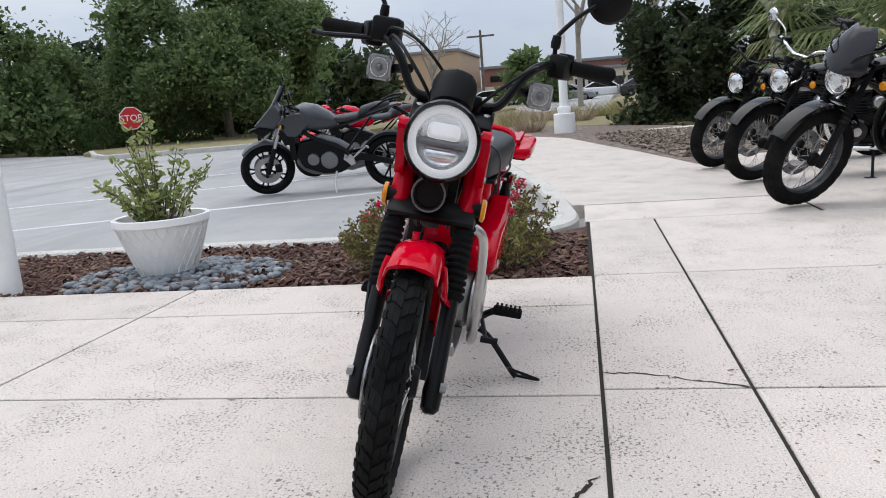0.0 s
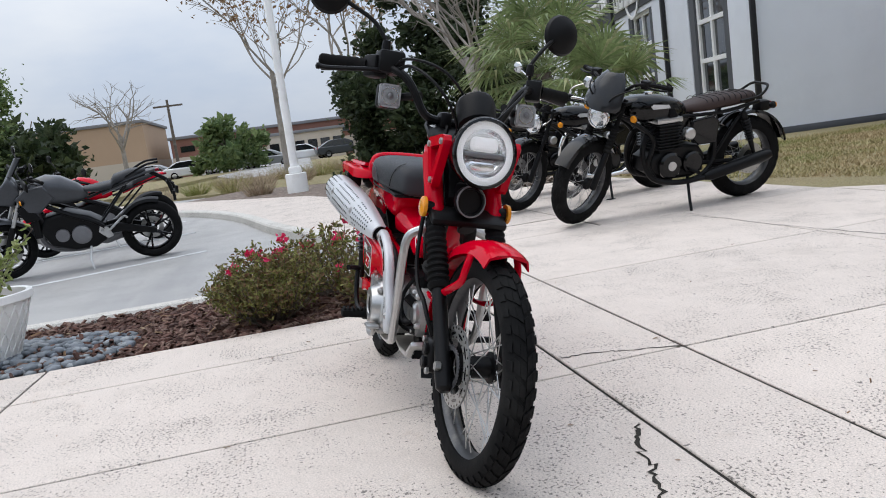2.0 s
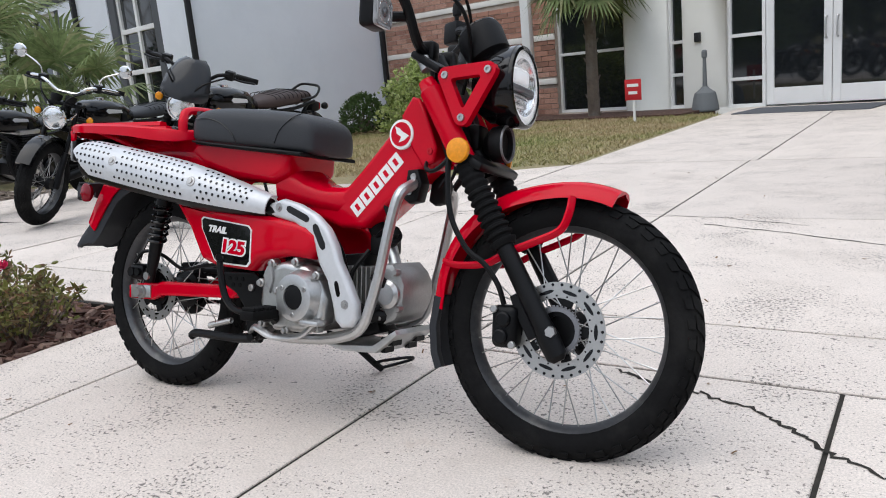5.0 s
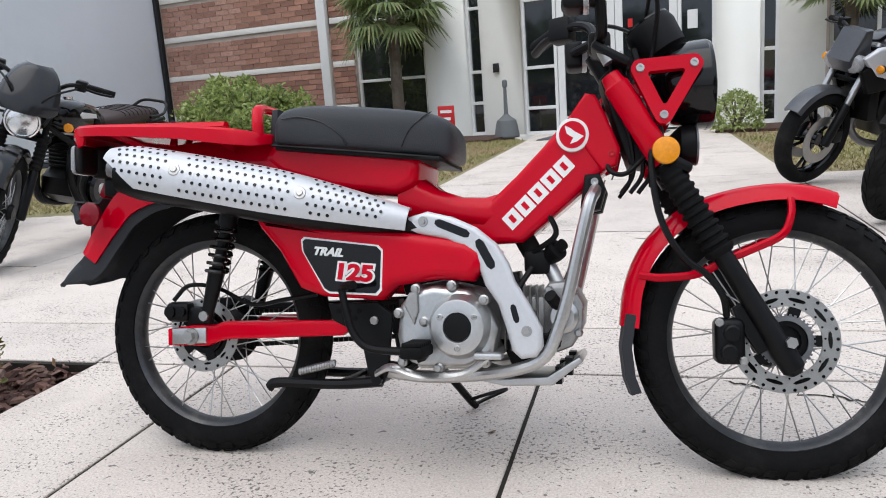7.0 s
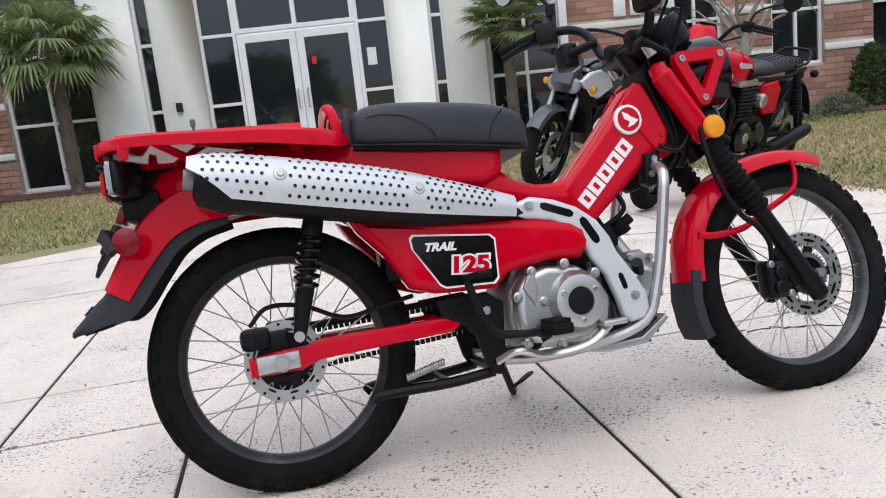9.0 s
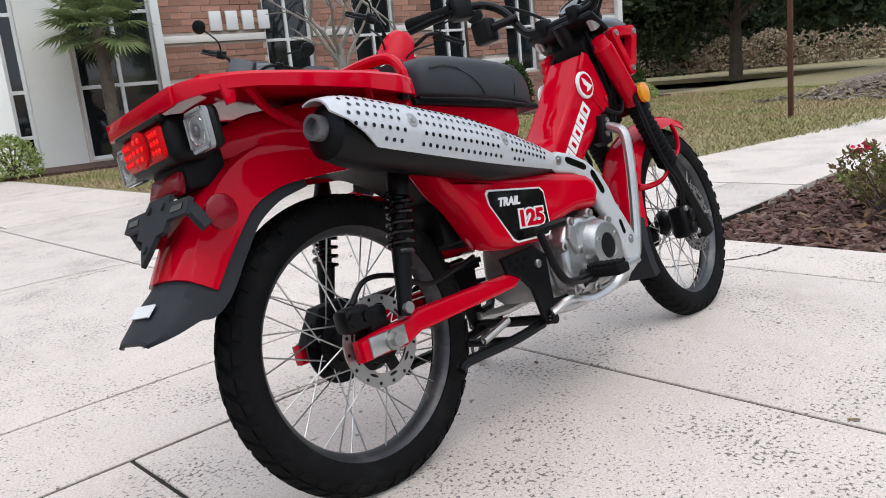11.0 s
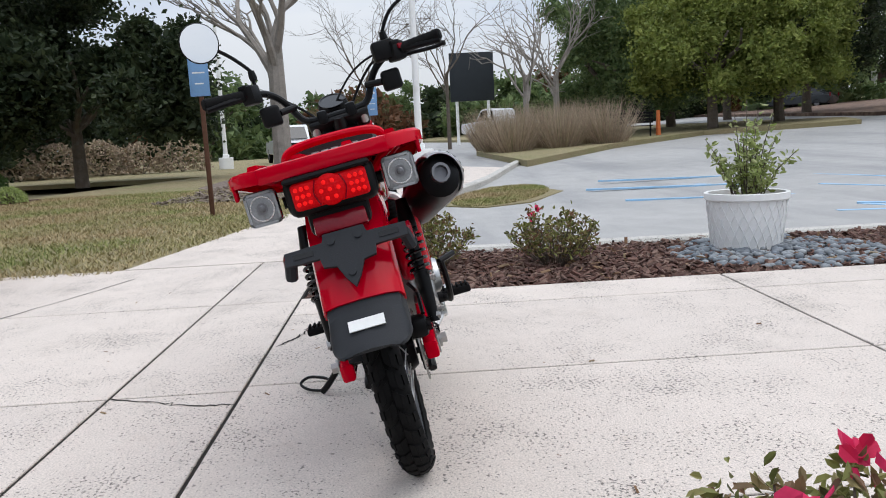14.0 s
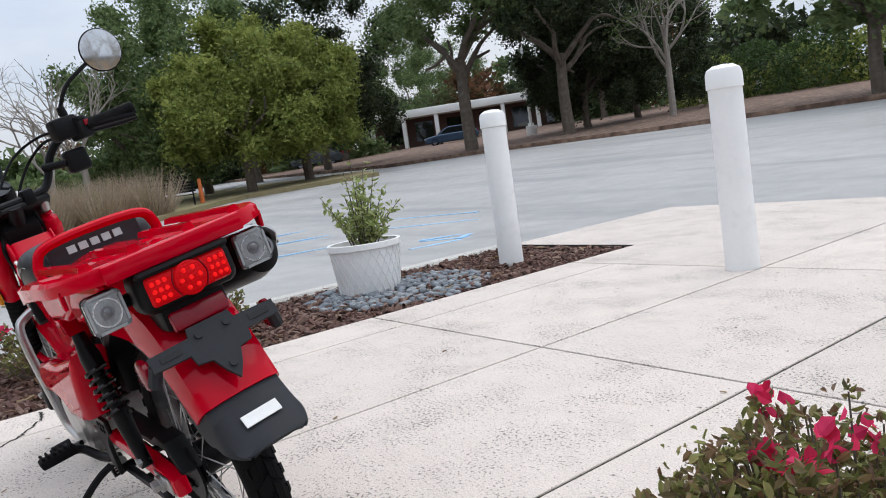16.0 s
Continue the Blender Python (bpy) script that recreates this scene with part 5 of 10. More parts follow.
head = [(-.125, .522), (-.08, .534), (-.03, .522), (.02, .5), (.06, .468), (.084, .43), (.096, .395), (.124, .35), (.148, .305), (.15, .27), (.136, .25), (.106, .246), (.088, .262), (.077, .305), (.062, .35), (.036, .388), (.022, .428), (.0, .452), (-.04, .478), (-.125, .495)]
bm = bmesh.new()
prism(bm, head, -.15, -.12, .01, 3)
hs = hp("header_shield", bm, "silver_paint", "silver exhaust header shield with slots", sharp=45)
for (x0, z0), (x1, z1), w in (((-.055, .51), (.0, .488), .008), ((.028, .468), (.05, .428), .009), ((.093, .345), (.099, .322), .006)):
    bm = bmesh.new()
    a = Vector((x0, -.1505, z0)), Vector((x1, -.1505, z1))
    dd = (a[1] - a[0]).normalized()
    nn = Vector((-dd.z, 0, dd.x)) * w
    loop = [a[0] + nn, a[0] + nn * .5 - dd * w, a[0] - nn * .5 - dd * w, a[0] - nn, a[1] - nn, a[1] - nn * .5 + dd * w, a[1] + nn * .5 + dd * w, a[1] + nn]
    rings(bm, [loop, [p + Vector((0, .004, 0)) for p in loop]])
    hp("slot", bm, "black_gloss", parent=hs)
for x, z in ((-.088, .514), (.1186, .3)):
    bm = bmesh.new()
    lathe(bm, (x, -.149, z), (0, -1, 0), [(0, .011), (.003, .01), (.003, .006), (.006, .005), (.006, 0)], 12)
    hp("shield_screw", bm, "steel_disc", parent=hs)
bm = bmesh.new()
tube(bm, [(-.13, -.137, .51), (0, -.12, .48), (.06, -.112, .42), (.1, -.1, .3), (.16, -.06, .27), (.2, -.02, .3)], .017, 10)
hp("exhaust_pipe", bm, "black_metal")

# side covers with the model badge
cov = [(-.475, .552), (-.43, .535), (-.29, .515), (-.14, .497), (.0, .475), (.03, .455), (.036, .425), (.012, .395), (-.06, .40), (-.15, .388), (-.18, .36), (-.31, .368), (-.36, .385), (-.405, .46), (-.45, .51)]
for s in (-1, 1):
    bm = bmesh.new()
    prism(bm, cov, s * .07, s * .155, .02, 3)
    sc = hp("side_cover", bm, "red_paint", "glossy red side cover", sharp=50)
    if s < 0:
        cover = sc
badge = [(-.352, .484), (-.345, .49), (-.182, .47), (-.172, .46), (-.176, .38), (-.186, .37), (-.29, .375), (-.302, .382), (-.35, .462)]


def inset(prof, k):
    cx, cz = sum(p[0] for p in prof) / len(prof), sum(p[1] for p in prof) / len(prof)
    return [(cx + (x - cx) * k, cz + (z - cz) * (k - (1 - k) * .6)) for x, z in prof]


bm = bmesh.new()
prism(bm, badge, -.1565, -.154, .0)
hp("badge_border", bm, "white_plain", parent=cover)
bm = bmesh.new()
prism(bm, inset(badge, .955), -.1575, -.155, .0)
hp("badge_field", bm, "black_gloss", parent=cover)


def lettering(name, text, size, m, mat, parent, depth=.0008, shear=0.0, bold=0.0):
    c = bpy.data.curves.new(name, "FONT")
    c.body, c.size, c.extrude, c.shear, c.offset = text, size, depth, shear, bold
    c.align_x, c.align_y = "CENTER", "CENTER"
    tmp = new(name + "_tmp", c)
    bpy.context.view_layer.update()
    me = bpy.data.meshes.new_from_object(tmp.evaluated_get(bpy.context.evaluated_depsgraph_get()))
    bpy.data.objects.remove(tmp)
    me.materials.clear()
    me.materials.append(M[mat])
    ob = new(name, me)
    if parent:
        ob.parent = parent
    ob.matrix_basis = m
    return ob


RIGHT = Matrix(((1, 0, 0, 0), (0, 0, -1, 0), (0, 1, 0, 0), (0, 0, 0, 1)))
tilt = Matrix.Rotation(radians(5), 4, "Y")
for dy, mat, bold in ((0, "white_plain", .0056), (-.0012, "red_paint", .002)):
    lettering("badge_number", "125", .043, Matrix.Translation((-.236, -.1582 + dy, .415)) @ tilt @ RIGHT @ Matrix.Diagonal((1.32, 1, 1, 1)), mat, cover, .0005, .06, bold)
lettering("badge_word", "TRAIL", .022, Matrix.Translation((-.292, -.1582, .458)) @ tilt @ RIGHT @ Matrix.Diagonal((1.15, 1, 1, 1)), "white_plain", cover, .0005, .3, .0012)

# spine marks: plain white bars and a roundel
bm = bmesh.new()
bar_dir = Vector((.158, 0, .148)).normalized()
bar_up = Vector((-bar_dir.z, 0, bar_dir.x))
for i in range(5):
    c = Vector((.082, -.0585, .518)) + bar_dir * (i * .037)
    p = [c - bar_dir * .0165 - bar_up * .0165, c + bar_dir * .0165 - bar_up * .0165, c + bar_dir * .0165 + bar_up * .0165, c - bar_dir * .0165 + bar_up * .0165]
    rings(bm, [p, [q - Vector((0, .0012, 0)) for q in p]])
hp("maker_mark", bm, "white_plain", "plain white bars of a maker's mark", parent=body)
bm = bmesh.new()
for i in range(5):
    c = Vector((.082, -.0599, .518)) + bar_dir * (i * .037)
    p = [c - bar_dir * .005 - bar_up * .0085, c + bar_dir * .005 - bar_up * .0085, c + bar_dir * .005 + bar_up * .0085, c - bar_dir * .005 + bar_up * .0085]
    rings(bm, [p, [q - Vector((0, .0006, 0)) for q in p]])
hp("maker_mark_inlay", bm, "red_paint", parent=body)
for s in (-1, 1):
    bm = bmesh.new()
    lathe(bm, (.209, s * .06, .68), (0, s, 0), [(0, .034), (.006, .033), (.007, .03), (.007, 0)], 28)
    rd = hp("roundel", bm, "white_plain", "white round tank badge", parent=body)
    bm = bmesh.new()
    lathe(bm, (.209, s * .0672, .68), (0, s, 0), [(0, .027), (.0008, .027), (.0008, 0)], 28)
    hp("roundel_field", bm, "red_paint", parent=body)
    bm = bmesh.new()
    prism(bm, [(x + .006, z - .002) for x, z in ((.188, .70), (.2, .695), (.208, .688), (.226, .678), (.212, .668), (.198, .664), (.205, .676), (.192, .684))], s * .0679, s * .0692)
    hp("roundel_shape", bm, "white_plain", parent=body)

# engine: crankcase, covers, forward cylinder with fins
bm = bmesh.new()
prism(bm, [(-.16, .29), (-.15, .35), (-.12, .388), (-.06, .398), (.02, .38), (.05, .34), (.05, .26), (.0, .225), (-.12, .222), (-.155, .25)], -.1, .1, .02, 3)
eng = hp("engine", bm, "alu_cast", "cast aluminium horizontal single engine", sharp=45)
bm = bmesh.new()
prism(bm, [(-.148, .29), (-.14, .35), (-.118, .376), (-.07, .388), (.0, .38), (.04, .35), (.062, .305), (.05, .25), (.0, .226), (-.1, .225), (-.14, .25)], -.152, -.095, .014, 3)
cc = hp("clutch_cover", bm, "alu", "satin aluminium engine side cover", parent=eng, sharp=45)
bm = bmesh.new()
lathe(bm, (-.015, -.144, .309), (0, -1, 0), [(0, .066), (.016, .06), (.026, .056), (.033, .053), (.034, .05), (.034, .029), (.028, .027), (.028, .0)], 40)
hp("round_cover", bm, "alu", parent=eng, sharp=40)
bm = bmesh.new()
lathe(bm, (-.015, -.173, .309), (0, -1, 0), [(0, .027), (.003, .0265), (.004, .022), (.004, 0)], 28)
hp("cover_window", bm, "black_plastic", parent=eng)
for k in range(3):
    a = radians(30 + 120 * k)
    bm = bmesh.new()
    x, z = -.015 + .04 * math.cos(a), .309 + .04 * math.sin(a)
    lathe(bm, (x, -.174, z), (0, -1, 0), [(0, .0065), (.005, .0065), (.006, .005), (.006, .003), (.004, .0026), (.004, 0)], 10)
    hp("engine_bolt", bm, "steel_disc", parent=eng)
for x, z in ((-.142, .335), (-.105, .382), (-.03, .388), (.035, .36), (-.135, .24), (-.06, .228), (.035, .24), (-.088, .318)):
    bm = bmesh.new()
    lathe(bm, (x, -.132, z), (0, -1, 0), [(0, .011), (.022, .0105), (.024, .007), (.03, .0065), (.031, 0)], 10)
    hp("engine_bolt", bm, "steel_disc", parent=eng)
bm = bmesh.new()
prism(bm, [(-.13, .352), (-.118, .375), (-.1, .38), (-.098, .34), (-.108, .312)], -.16, -.148, .005)
hp("oil_gully", bm, "alu_cast", parent=eng)
bm = bmesh.new()
lathe(bm, (-.02, .1, .3), (0, 1, 0), [(0, .09), (.025, .088), (.035, .075), (.037, 0)], 28)
hp("flywheel_cover", bm, "alu", parent=eng)
bm = bmesh.new()
box(bm, .045, .15, -.05, .05, .272, .362, .01)
cyl_b = hp("cylinder_barrel", bm, "alu_cast", parent=eng)
for k in range(6):
    x = .06 + k * .0135
    bm = bmesh.new()
    box(bm, x, x + .004, -.068, .068, .252, .382, .002, 1)
    hp("cooling_fin", bm, "alu_cast", parent=cyl_b)
bm = bmesh.new()
prism(bm, [(.142, .262), (.142, .372), (.155, .39), (.19, .392), (.212, .372), (.226, .345), (.222, .3), (.2, .262), (.17, .25)], -.066, .066, .012, 2)
hd = hp("cylinder_head", bm, "alu_cast", "cast aluminium cylinder head", parent=eng, sharp=40)
for y, z, r in ((-.066, .322, .034), (.066, .322, .034)):
    bm = bmesh.new()
    sg = -1 if y < 0 else 1
    lathe(bm, (.182, y - sg * .004, z), (0, sg, 0), [(0, r), (.012, r * .96), (.018, r * .7), (.018, 0)], 20)
    hp("head_cover", bm, "alu", parent=hd)
for x, z in ((.155, .375), (.205, .372), (.16, .268), (.214, .29)):
    bm = bmesh.new()
    lathe(bm, (x, -.06, z), (0, -1, 0), [(0, .009), (.014, .0085), (.018, .006), (.018, 0)], 8)
    hp("engine_bolt", bm, "steel_disc", parent=hd)
bm = bmesh.new()
tube(bm, [(.165, -.06, .3), (.15, -.09, .285), (.12, -.1, .3), (.09, -.09, .36), (.12, -.06, .42)], .006, 6)
hp("spark_lead", bm, "black_plastic", parent=eng)
bm = bmesh.new()
cyl(bm, (.175, -.066, .34), (.16, -.095, .365), .013, seg=10)
hp("spark_cap", bm, "black_plastic", parent=eng)
bm = bmesh.new()
box(bm, .1, .155, -.035, .03, .405, .455, .01)
tb = hp("throttle_body", bm, "black_plastic", parent=eng)
bm = bmesh.new()
cyl(bm, (.115, -.005, .45), (.075, -.005, .52), .022, seg=14)
hp("intake_boot", bm, "rubber", parent=tb)
bm = bmesh.new()
lathe(bm, (.165, -.03, .45), (.5, -.4, .4), [(-.03, .014), (0, .022), (.012, .022), (.014, .012), (.03, .012), (.031, 0)], 14)
hp("intake_valve", bm, "black_plastic", parent=tb)
bm = bmesh.new()
tube(bm, [(.12, -.03, .45), (.17, -.05, .485), (.15, -.05, .535)], .006, 6)
hp("fuel_hose", bm, "black_plastic", parent=tb)
bm = bmesh.new()
cyl(bm, (.17, -.02, .385), (.15, -.01, .425), .015, seg=12)
hp("intake_pipe", bm, "alu", parent=tb)
bm = bmesh.new()
prism(bm, [(-.02, .2), (.06, .185), (.16, .188), (.222, .235), (.215, .245), (.15, .205), (.05, .2), (-.02, .215)], -.085, .085, .004)
skid = hp("skid_plate", bm, "alu", "brushed aluminium skid plate")
for y in (-.05, .05):
    for x0, x1 in ((.165, .178), (.185, .2)):
        bm = bmesh.new()
        box(bm, x0, x1, y - .018, y + .018, .19, .225, m=Matrix.Translation((0, 0, (x0 - .16) * .9 - .006)))
        hp("skid_slot", bm, "black_metal", parent=skid)
for s in (-1, 1):
    bm = bmesh.new()
    tube(bm, [(.252, s * .05, .575), (.252, s * .09, .563), (.243, s * .122, .54), (.225, s * .13, .47), (.2, s * .13, .37), (.175, s * .13, .295), (.155, s * .128, .255), (.115, s * .122, .23), (.03, s * .115, .212), (-.1, s * .11, .205), (-.2, s * .1, .215)], .0125, 10)
    hp("engine_guard", bm, "alu", "polished steel engine guard tube")
for s in (-1, 1):
    bm = bmesh.new()
    prism(bm, [(.222, .535), (.232, .6), (.262, .602), (.274, .57), (.262, .53), (.238, .525)], s * .035, s * .075, .008, 2)
    gc = hp("guard_clamp", bm, "black_plastic")
    for x, z in ((.24, .552), (.252, .585)):
        bm = bmesh.new()
        lathe(bm, (x, s * .074, z), (0, s, 0), [(0, .008), (.004, .0075), (.004, .004), (.002, 0)], 10)
        hp("clamp_bolt", bm, "steel_disc", parent=gc)

# dark inlet tract and bracketry between the crankcase and the header
bm = bmesh.new()
prism(bm, [(-.17, .405), (.015, .405), (.088, .412), (.108, .335), (.146, .23), (.075, .212), (.045, .28), (.0, .35), (-.16, .365)], -.045, .03, .008)
hp("inlet_tract", bm, "black_metal", "black inlet tract behind the crankcase", sharp=40)
# swing arm, shocks, chain, rear brake
for s in (-1, 1):
    bm = bmesh.new()
    prism(bm, [(-.7, .262), (-.7, .298), (-.64, .306), (-.58, .308), (-.56, .315), (-.28, .318), (-.26, .3), (-.28, .286), (-.56, .276), (-.6, .262)], s * .098 - .016, s * .098 + .016, .007, 2)
    sw = hp("swing_arm", bm, "red_paint", "red steel swing arm")
    bm = bmesh.new()
    prism(bm, [(-.685, .265), (-.685, .3), (-.6, .302), (-.6, .268)], s * .1155 - .003, s * .1155 + .003, .004)
    hp("axle_plate", bm, "alu", parent=sw)
    bm = bmesh.new()
    cyl(bm, (-.635, s * .115, .283), (-.635, s * .138, .283), .013, seg=6)
    cyl(bm, (-.635, s * .115, .283), (-.635, s * .125, .283), .018, seg=16)
    cyl(bm, (-.595, s * .115, .328), (-.595, s * .138, .328), .011, seg=8)
    hp("axle_nut", bm, "steel_disc", parent=sw)
    bm = bmesh.new()
    A, Bp = Vector((-.527, s * .122, .575)), Vector((-.594, s * .122, .328))
    dr = (Bp - A)
    lathe(bm, A, dr, [(-.02, .014), (0, .016), (.03, .021), (.06, .021), (.062, .013), (.15, .013), (.152, .019), (.2, .0165), (.24, .014), (.27, .013)], 14)
    sh = hp("shock_absorber", bm, "black_metal", "black coil-spring rear shock absorber")
    bm = bmesh.new()
    dn = dr.normalized()
    a_, b_, _ = axes_for(dn)
    pts = [A + dn * (.055 + .105 * k / 72) + (a_ * math.cos(k * math.pi / 6) + b_ * math.sin(k * math.pi / 6)) * .0235 for k in range(73)]
    tube(bm, pts, .0042, 6, smooth=False)
    hp("spring", bm, "black_gloss", parent=sh)
for x0, z0, x1, z1 in ((-.63, .325, -.2, .335), (-.63, .245, -.2, .27)):
    nlinks = 34
    bm = bmesh.new()
    for k in range(nlinks):
        f0 = k / nlinks
        x, z = x0 + (x1 - x0) * f0, z0 + (z1 - z0) * f0
        box(bm, x, x + .0095, .053, .067, z - .005, z + .005)
    chain = hp("drive_chain", bm, "black_metal", "oiled black drive chain")
bm = bmesh.new()
lathe(bm, RW + Vector((0, .056, 0)), (0, 1, 0), [(0, .045), (0, .072), (.005, .072), (.005, .045)], 36, closed=True)
hp("sprocket", bm, "black_metal", parent=chain)
bm = bmesh.new()
prism(bm, [(-.70, .3), (-.66, .358), (-.6, .362), (-.56, .345), (-.2, .352), (-.2, .34), (-.55, .33), (-.6, .34), (-.65, .335), (-.685, .29)], .045, .09, .004)
hp("chain_guard", bm, "black_plastic")
bm = bmesh.new()
box(bm, -.712, -.652, -.105, -.06, .312, .356, .012, 2)
cyl(bm, (-.695, -.103, .335), (-.695, -.113, .335), .013, seg=12)
cyl(bm, (-.668, -.103, .335), (-.668, -.113, .335), .011, seg=12)
box(bm, -.66, -.615, -.098, -.07, .3, .345, .008)
tube(bm, [(-.69, -.1, .36), (-.65, -.1, .392), (-.58, -.095, .385), (-.5, -.09, .35), (-.42, -.095, .36), (-.35, -.08, .37)], .005, 6)
hp("rear_brake_caliper", bm, "black_metal", "black rear brake caliper and hose")
for s in (-1, 1):
    bm = bmesh.new()
    prism(bm, [(-.31, .352), (-.2, .356), (-.165, .33), (-.172, .27), (-.176, .215), (-.19, .188), (-.21, .188), (-.222, .21), (-.235, .27), (-.262, .3), (-.3, .318)], s * .112 - .006, s * .112 + .006, .004)
    fb = hp("frame_bracket", bm, "black_metal", "black pressed-steel frame bracket with drilled holes")
    for x, z in ((-.285, .337), (-.262, .337), (-.239, .337), (-.272, .322), (-.249, .322)):
        bm = bmesh.new()
        cyl(bm, (x, s * .1195, z), (x, s * .1175, z), .0055, seg=10)
        hp("bracket_hole", bm, "rubber", parent=fb)
    for x, z, r in ((-.2, .198, .011), (-.205, .318, .009)):
        bm = bmesh.new()
        lathe(bm, (x, s * .118, z), (0, s, 0), [(0, r), (.006, r), (.008, r * .7), (.008, 0)], 8)
        hp("bracket_bolt", bm, "steel_disc", parent=fb)
bm = bmesh.new()
cyl(bm, (-.2, -.13, .198), (-.2, .13, .198), .011, seg=10)
hp("stand_shaft", bm, "black_metal")
bm = bmesh.new()
box(bm, -.4, -.27, -.06, .06, .4, .5, .02)
hp("battery_box", bm, "black_plastic")
bm = bmesh.new()
tube(bm, [(-.2, -.09, .19), (-.3, -.085, .182), (-.44, -.085, .183), (-.465, -.085, .172)], .011, 8)
tube(bm, [(-.2, .09, .19), (-.3, .085, .182), (-.44, .085, .183), (-.465, .085, .172)], .011, 8)
cyl(bm, (-.3, -.09, .182), (-.3, .09, .182), .009, seg=8)
hp("centre_stand", bm, "black_metal", "black folded centre stand")
bm = bmesh.new()
for k in range(14):
    lathe(bm, (-.39 + k * .006, -.09, .208 + k * .0014), (1, 0, 0), [(0, .007), (.003, .009), (.006, .007)], 8, caps=False)
hp("stand_spring", bm, "steel_disc")
bm = bmesh.new()
tube(bm, [(-.252, -.185, .385), (-.243, -.188, .345), (-.228, -.188, .3), (-.2, -.186, .272), (-.15, -.182, .264), (-.1, -.175, .262)], .0085, 8)
tube(bm, [(-.254, -.18, .388), (-.235, -.205, .392), (-.212, -.225, .394)], .0085, 8)
kick = hp("kick_starter", bm, "black_metal", "black kick start lever folded against the engine")
bm = bmesh.new()
lathe(bm, (-.1, -.15, .262), (0, -1, 0), [(0, .016), (.03, .016), (.036, .012), (.036, .006), (.032, 0)], 14)
hp("kick_boss", bm, "black_metal", parent=kick)
for s in (-1, 1):
    bm = bmesh.new()
    box(bm, -.112, -.066, min(s * .165, s * .255), max(s * .165, s * .255), .256, .278, .006)
    fp = hp("foot_peg", bm, "rubber", "black rubber foot peg")
    for k in range(6):
        bm = bmesh.new()
        box(bm, -.109, -.069, min(s * (.172 + k * .014), s * (.179 + k * .014)), max(s * (.172 + k * .014), s * (.179 + k * .014)), .277, .286, .002, 1)
        hp("peg_rib", bm, "rubber", parent=fp)
    bm = bmesh.new()
    tube(bm, [(-.19, s * .1, .225), (-.13, s * .125, .225), (-.092, s * .15, .252), (-.09, s * .172, .264)], .011, 8)
    hp("peg_arm", bm, "black_metal", parent=fp)
bm = bmesh.new()
tube(bm, [(-.2, -.125, .212), (-.16, -.15, .228), (-.095, -.16, .212), (-.008, -.162, .22), (.044, -.168, .252)], .0095, 8, flat=.6)
box(bm, .02, .075, -.195, -.155, .25, .262, .004)
hp("brake_pedal", bm, "alu", "bare steel brake pedal")
bm = bmesh.new()
tube(bm, [(-.02, .14, .25), (.06, .16, .23), (.1, .165, .232)], .007, 8)
cyl(bm, (.1, .15, .232), (.1, .2, .232), .01, seg=8)
hp("gear_lever", bm, "black_metal")
bm = bmesh.new()
inv = BODY.inverted() @ HERO.inverted()
tube(bm, [(-.13, .1, .2), inv @ Vector((-.1, .2, .12)), inv @ Vector((-.065, .262, .03)), inv @ Vector((-.055, .28, .008))], .0095, 8)
tube(bm, [inv @ Vector((-.06, .27, .012)), inv @ Vector((-.035, .32, .01)), inv @ Vector((.0, .35, .018)), inv @ Vector((.012, .325, .034)), inv @ Vector((-.03, .27, .04)), inv @ Vector((-.06, .255, .034))], .0045, 6)
hp("side_stand", bm, "black_metal", "black side stand resting on the ground")

